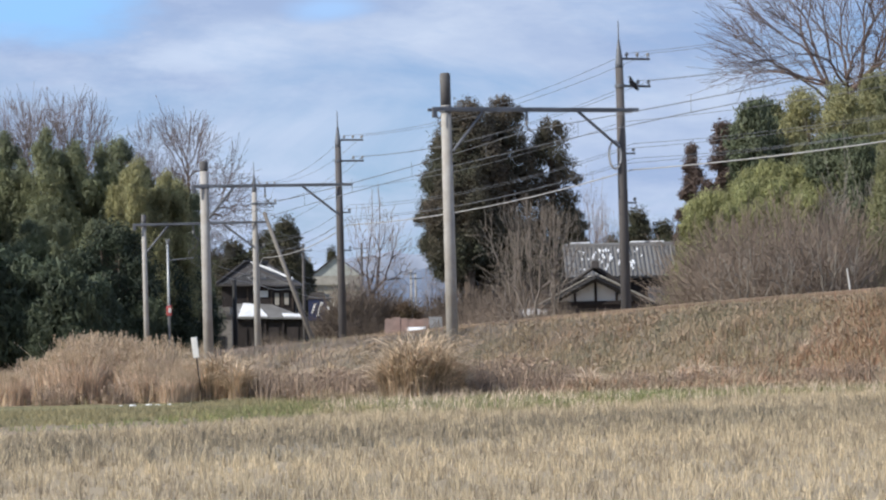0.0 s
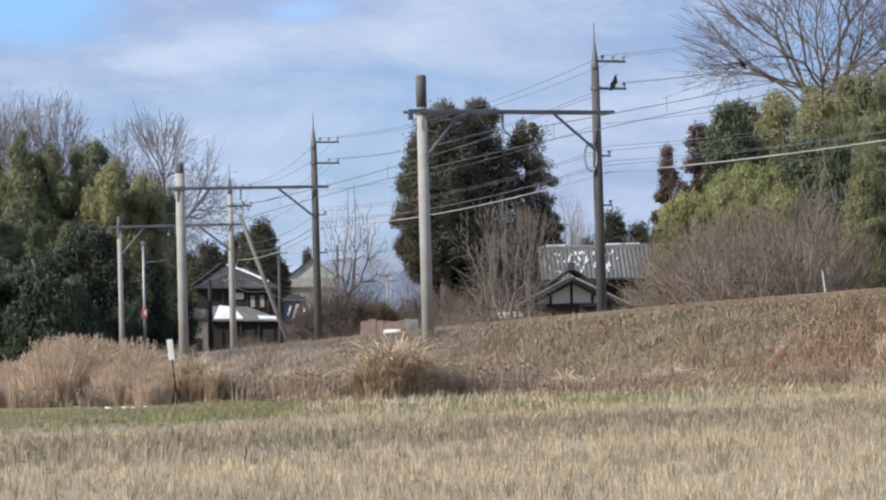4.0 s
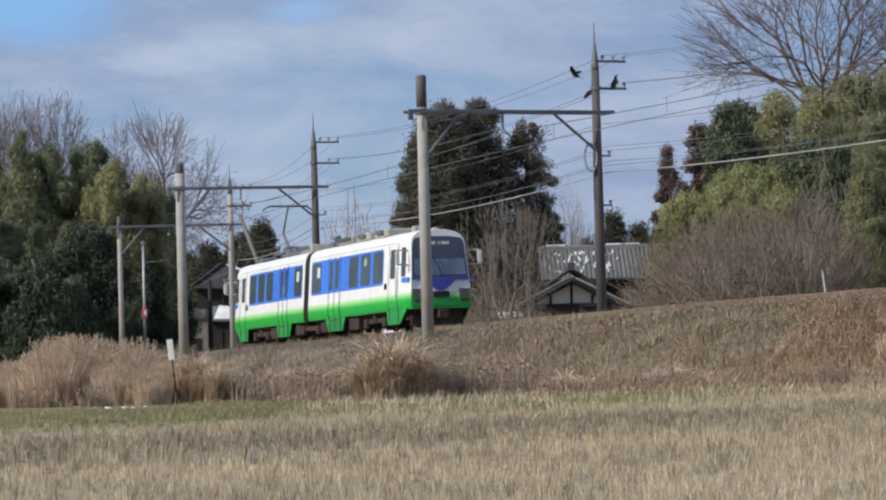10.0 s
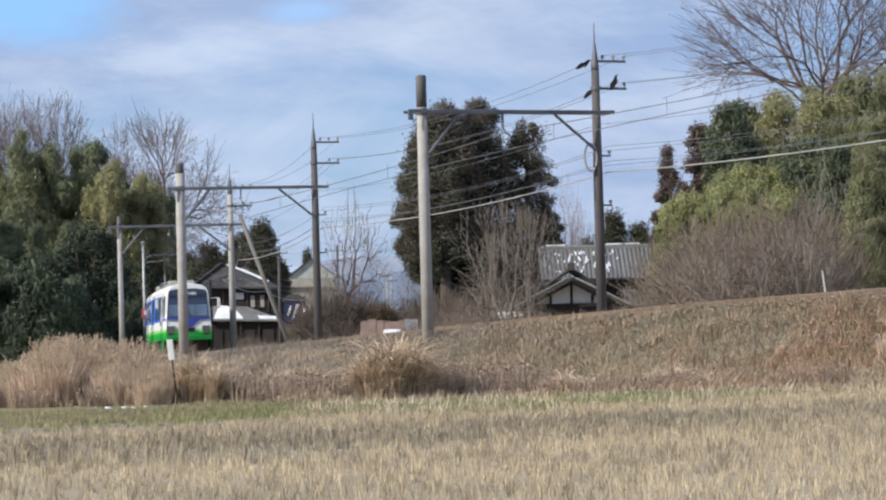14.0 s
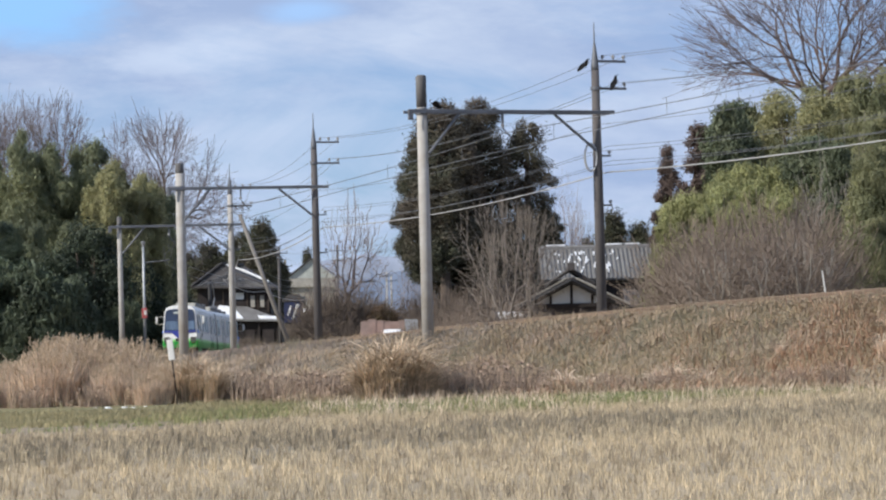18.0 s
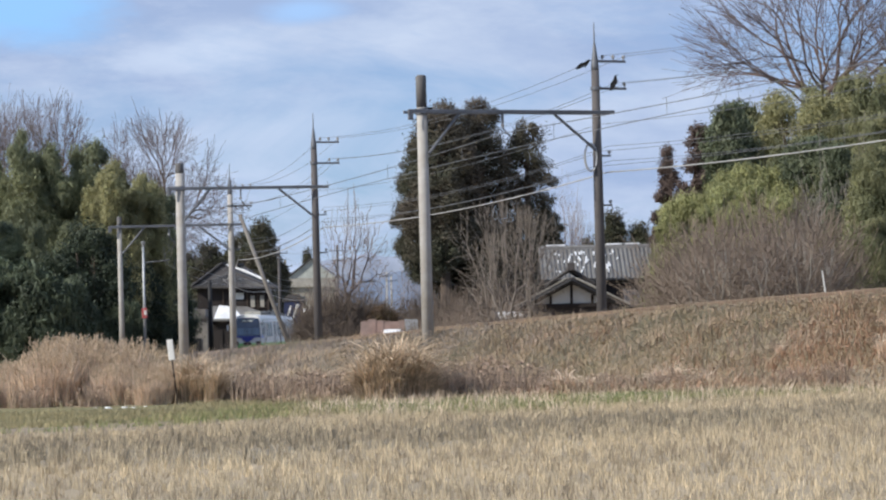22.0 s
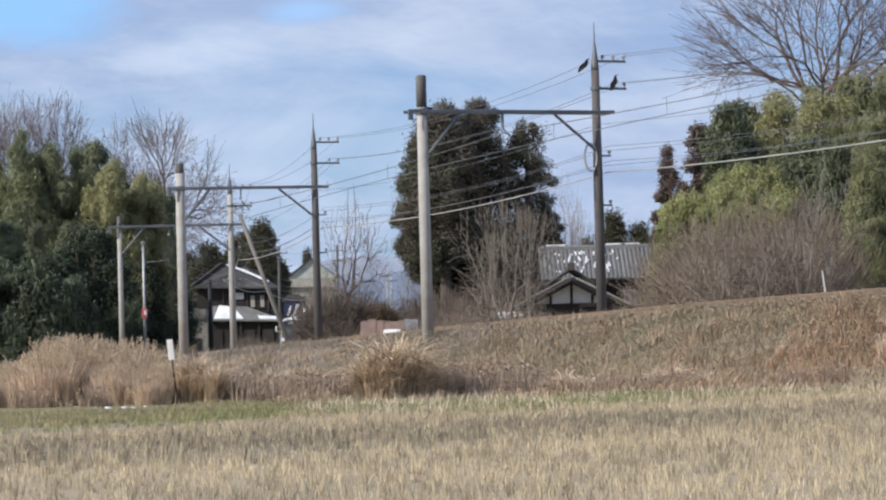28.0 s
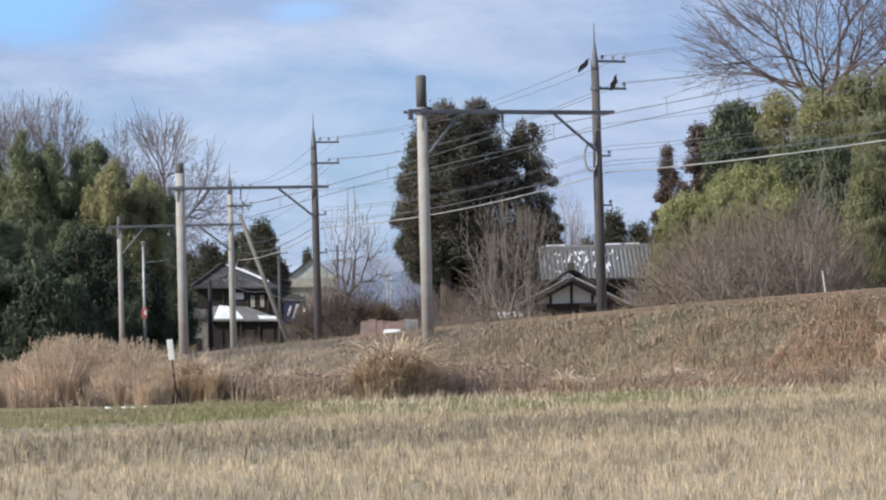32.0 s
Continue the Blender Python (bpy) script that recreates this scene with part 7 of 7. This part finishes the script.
def weed_stand(seed, name, m, label, height, width, n, leaves):
    rng = np.random.default_rng(seed)
    t = thing(name, m, label, "weeds", "clumps of tall grass")
    a, r = rng.uniform(0, 2 * np.pi, n), width * 0.5 * np.sqrt(rng.uniform(0, 1, n))
    base = np.stack([np.cos(a) * r, np.sin(a) * r * 0.7, np.zeros(n) - 0.03], 1)
    h = height * rng.uniform(0.45, 1.0, n)
    part("stem_mass", blades("stem_mass", base, h, rng.uniform(0.010, 0.022, n), rng, 0.3), WEED, t)
    k = rng.integers(0, n, leaves)
    c = base[k] + np.stack([rng.normal(0, 0.1, leaves), rng.normal(0, 0.1, leaves), h[k] * rng.uniform(0.25, 0.95, leaves)], 1)
    tagged(part("withered_leaf_mass", leaf_cloud("withered_leaf_mass", c, rng.uniform(0.05, 0.16, leaves), 11, 0.055, rng, 0.4, 0.9, 0.9, 0.7), DEADLEAF, t), kind="stuff")
    return t


sa = grass_clump(71, "silver_grass", place(-1.2, 57.2), "drooping heap of dry straw-coloured silver grass", 1.95, 0.8, HAY, 700, (0.012, 0.03), 0.72, True)
sb = plume_clump(72, "silver_grass", place(-7.6, 62.0), "tall silver grass clump with faded feathery heads", 1.32, 1.7, 2300, 170)
sc = grass_clump(74, "arching_grass", place(2.45, 59.6), "small arching tuft of bright straw", 1.0, 0.34, SILVER, 120, (0.014, 0.034), 0.75, True)
wa = weed_stand(73, "dead_weed_stand", place(0.6, 58.6), "stand of dead reddish brown weeds", 0.95, 1.5, 260, 56)
for src, x, y, k, turn in ((sa, -0.6, 57.4, 0.8, 40), (sa, -1.6, 57.5, 0.7, 90), (sa, -0.85, 57.9, 0.98, 170), (sa, -0.3, 57.8, 0.6, 250), (sb, -8.6, 61.5, 0.95, 130), (sb, -6.6, 62.8, 0.7, 190), (sb, -5.9, 61.6, 0.72, 250), (sb, -9.4, 62.2, 0.8, 300), (sb, -8.3, 62.6, 1.2, 80), (sb, -7.4, 63.0, 1.12, 10), (sb, -7.0, 61.0, 0.7, 20),
                           (sa, -5.4, 60.8, 0.8, 10), (sa, -4.9, 60.2, 0.62, 77), (sc, 2.5, 59.0, 0.9, 140), (sc, 4.75, 62.6, 0.9, 200), (sc, 5.05, 62.9, 1.05, 10), (sc, 4.5, 62.2, 0.6, 70), (sc, 9.4, 60.4, 0.9, 90), (sc, 5.9, 63.4, 0.8, 260), (sc, 9.8, 61.5, 0.8, 330), (sc, 5.2, 62.6, 0.7, 20), (sc, 3.2, 60.8, 0.7, 30), (sc, -2.0, 59.4, 0.8, 60), (sc, 7.6, 64.0, 0.6, 90), (sc, 1.9, 66.0, 0.6, 130), (sc, 4.4, 66.5, 0.55, 170), (sb, -6.2, 60.3, 0.55, 60), (sb, -9.9, 60.8, 0.6, 160),
                           (wa, -0.1, 59.6, 1.05, 120), (wa, 0.9, 60.2, 1.05, 20), (wa, 1.7, 59.9, 0.9, 250), (wa, 8.3, 60.3, 0.7, 90), (wa, 7.5, 60.6, 0.6, 190), (wa, -2.2, 58.8, 0.8, 260), (wa, -3.0, 59.3, 0.85, 320), (wa, -3.9, 59.8, 0.8, 30), (wa, -4.5, 60.9, 0.85, 90), (wa, -2.6, 60.5, 0.8, 150),
                           (wa, 3.6, 60.2, 0.6, 180), (wa, -8.8, 60.0, 0.6, 10), (wa, -7.4, 59.8, 0.6, 100), (wa, 4.6, 60.9, 0.5, 45), (wa, -6.3, 60.6, 0.6, 211)):
    scaled_copy(src, place(x, y, -0.03, turn), k)
sn = lone("snow_remnant", Geo().box((0, 0, 0.005), (0.17, 0.24, 0.04), bevel=0.04), SNOW, "small remnant of snow on the grass", "snow", "snow remnants")
sn.matrix_world = place(-6.9, 58.0, 0.0, 20)
for x, y, k in ((-6.6, 58.3, 0.8), (-6.4, 58.2, 0.55), (-7.2, 58.4, 0.45), (-6.2, 58.6, 0.5)):
    scaled_copy(sn, place(x, y, 0, 40), k)
build_sleepers()

# ---- crows ----


def crow_meshes():
    body = Geo().tube([(0, -0.20, 0.10), (0, -0.12, 0.115), (0, 0.0, 0.15), (0, 0.10, 0.20), (0, 0.155, 0.255), (0, 0.20, 0.275), (0, 0.235, 0.27)], [0.02, 0.055, 0.082, 0.072, 0.048, 0.042, 0.016], 10)
    tail = Geo().prism([(-0.03, -0.01), (0.03, -0.01), (0.05, 0.01), (-0.05, 0.01)], 0.2, pose(0, -0.37, 0.06, 14))
    beak = Geo().tube([(0, 0.225, 0.272), (0, 0.265, 0.268), (0, 0.30, 0.256)], [0.018, 0.014, 0.003], 6)
    leg = Geo().tube([(0, 0, 0.11), (0, 0.01, 0.0)], 0.008, 5)
    closed = Geo().add([(0.0, 0.10, 0.03), (0.02, 0.02, -0.05), (0.0, -0.30, -0.045), (-0.01, -0.12, 0.04), (0.03, 0.08, 0.0), (0.035, -0.05, -0.02)], [(0, 4, 3), (4, 5, 3), (3, 5, 2), (0, 1, 4), (1, 5, 4), (1, 2, 5), (0, 3, 2, 1)])
    spread_ = Geo().add([(0, 0.11, 0), (0.22, 0.15, 0.02), (0.44, 0.06, 0.03), (0.48, -0.05, 0.03), (0.33, -0.09, 0.015), (0.18, -0.10, 0.0), (0, -0.09, -0.01), (0, 0.10, -0.02), (0.22, 0.13, 0.0), (0.33, -0.07, 0.0)],
                        [(0, 1, 8, 7), (1, 2, 9, 8), (0, 6, 5, 1), (1, 5, 4, 2), (2, 4, 3), (7, 8, 9), (7, 9, 6), (9, 2, 3, 4), (9, 4, 5, 6)])
    return [g.mesh(n) for g, n in ((body, "body"), (tail, "tail"), (beak, "beak"), (leg, "leg"), (closed, "wing"), (spread_, "wing"))]


CROW = crow_meshes()


def crow(m, label):
    c = thing("crow", m, label, "bird", "crows")
    c.scale = (0.78, 0.78, 0.78)
    wings = []
    for me, name in zip(CROW[:3], ("body", "tail", "beak")):
        part(name, me, FEATHER if name != "beak" else BLACKPAINT, c, smooth=name == "body")
    for side in (-1, 1):
        leg = part("leg", CROW[3], BLACKPAINT, c)
        leg.location = (side * 0.035, 0.0, 0.0)
        w = part("wing", CROW[5], FEATHER, c)
        w.scale = (side, 1, 1)
        w.location = (side * 0.06, 0.02, 0.19)
        wings.append(w)
    return c, wings


def wing_pose(side, spread, lift):
    """spread 0: folded back along the body; 1: stretched out. lift in degrees."""
    back = Vector((0.04 * side, -0.97, -0.22)).normalized()
    up = Vector((-0.62 * side, 0.0, 0.78))
    up = (up - up.dot(back) * back).normalized()
    first = back * side
    folded = Matrix((first, up, first.cross(up))).transposed().to_quaternion()
    out = pose(0, 0, 0, 0, -side * lift, 0).to_quaternion()
    turn = folded.slerp(out, spread).to_matrix().to_4x4()
    return Matrix.Translation((side * (0.05 + 0.015 * spread), 0.09 - 0.06 * spread, 0.16 + 0.03 * spread)) @ turn


def fly(bird, wings, rows, flights):
    """rows: seconds, place, turn, pitch. flights: spans of seconds with beating wings."""
    walk(bird, [(t, pose(*p, pitch, 0, turn)) for t, p, turn, pitch in rows])
    times = [0.0]
    for a, b in flights:
        times += [a - 0.2, a - 0.1] + list(np.arange(a, b + 0.001, 0.1)) + [b + 0.1, b + 0.2]
    times.append(32.0)
    for w, side in zip(wings, (-1, 1)):
        out = []
        for i, t in enumerate(times):
            air = any(a <= t <= b for a, b in flights)
            half = any(a - 0.15 <= t <= b + 0.15 for a, b in flights)
            out.append((float(t), wing_pose(side, 1.0, 40 * math.sin(i * 1.9)) if air else wing_pose(side, 0.5 if half else 0.0, 0)))
        walk(w, out)


# ---- what moves ----


def motions():
    whole, front, rear = train_rows()
    walk(TRAIN, whole)
    walk(FRONT, front)
    walk(REAR, rear)
    turns = wheel_rows()
    for wheels, y in WHEELS:
        walk(wheels, [(t, pose(0, y, 0.36, -float(a), 0, 0)) for t, a in turns])
    fly(*CROW_A, [(0.0, (5.12, 85.5, 8.74), 70, 35), (2.1, (5.12, 85.5, 8.74), 70, 35), (2.2, (5.46, 85.50, 8.85), -70, 45), (6.7, (5.46, 85.50, 8.85), -70, 45), (6.9, (5.46, 85.50, 8.85), -60, 10), (7.5, (5.46, 85.50, 8.85), -60, 10), (7.9, (5.46, 85.50, 8.85), -60, 45), (10.8, (5.46, 85.50, 8.85), -60, 40), (11.0, (5.46, 85.50, 8.85), -70, 10), (11.6, (5.46, 85.50, 8.85), -70, 40), (32.0, (5.46, 85.50, 8.85), -70, 45)], [])
    fly(*CROW_B, [(0.0, (13.05, 126.0, 9.74), 90, 0), (2.0, (13.05, 126.0, 9.74), 90, 0), (2.2, (13.61, 126.0, 13.13), 110, 25), (5.3, (13.61, 126.0, 13.13), 110, 25), (5.55, (14.69, 126.0, 13.44), 60, 0), (5.9, (14.16, 118.0, 12.77), 90, 0), (6.5, (9.7, 97.0, 10.1), 95, 0),
                  (7.0, (6.91, 87.00, 8.76), 85, 10), (7.2, (5.82, 85.80, 8.82), 70, 20), (7.6, (4.27, 85.50, 9.10), 80, 0), (8.0, (4.17, 85.50, 8.86), 100, 15), (9.8, (4.17, 85.50, 8.86), 100, 15), (10.4, (4.18, 85.50, 9.62), -60, 0), (11.0, (4.34, 85.50, 9.37), -70, 40), (11.6, (4.51, 85.50, 9.37), -80, 8), (17.3, (4.51, 85.50, 9.37), -80, 8), (17.7, (4.54, 85.50, 9.37), -80, 25), (19.0, (4.51, 85.50, 9.37), -80, 8), (26.0, (4.51, 85.50, 9.37), -80, 8), (27.0, (4.55, 85.50, 9.37), -80, 28), (32.0, (4.55, 85.50, 9.37), -80, 28)],
        [(1.95, 2.15), (5.35, 7.8), (9.9, 10.9)])
    fly(*CROW_C, [(0.0, (0.9, 92.0, 7.6), -90, 0), (5.4, (0.9, 92.0, 7.6), -90, 0), (5.7, (2.44, 86.40, 8.36), -90, 0), (6.0, (2.91, 86.20, 8.30), -90, 0), (6.4, (4.15, 85.80, 8.67), -80, 30), (6.8, (4.75, 86.10, 8.59), -90, 20), (16.8, (4.75, 86.10, 8.59), -90, 20),
                  (17.0, (4.22, 85.50, 8.72), 90, 0), (17.2, (3.68, 85.50, 8.81), 90, 0), (17.4, (2.88, 85.30, 8.70), 90, 0), (17.6, (1.91, 85.00, 8.56), 90, 0), (17.8, (0.85, 84.50, 8.31), 90, 0), (18.0, (0.01, 84.00, 8.07), 85, 0), (18.2, (-0.29, 83.50, 7.95), 80, 0), (32.0, (-0.29, 83.50, 7.95), 80, 10)],
        [(5.45, 5.75), (6.1, 6.7), (16.85, 18.1)])


CROW_A = crow(pose(0, 0, 0), "black crow perched on the insulator arm of a pole")
CROW_B = crow(pose(0, 0, 0), "black crow that flies to the wires, then perches beside a spike")
CROW_C = crow(pose(0, 0, 0), "black crow that flies from the crossbeam to the pole and away")

motions()
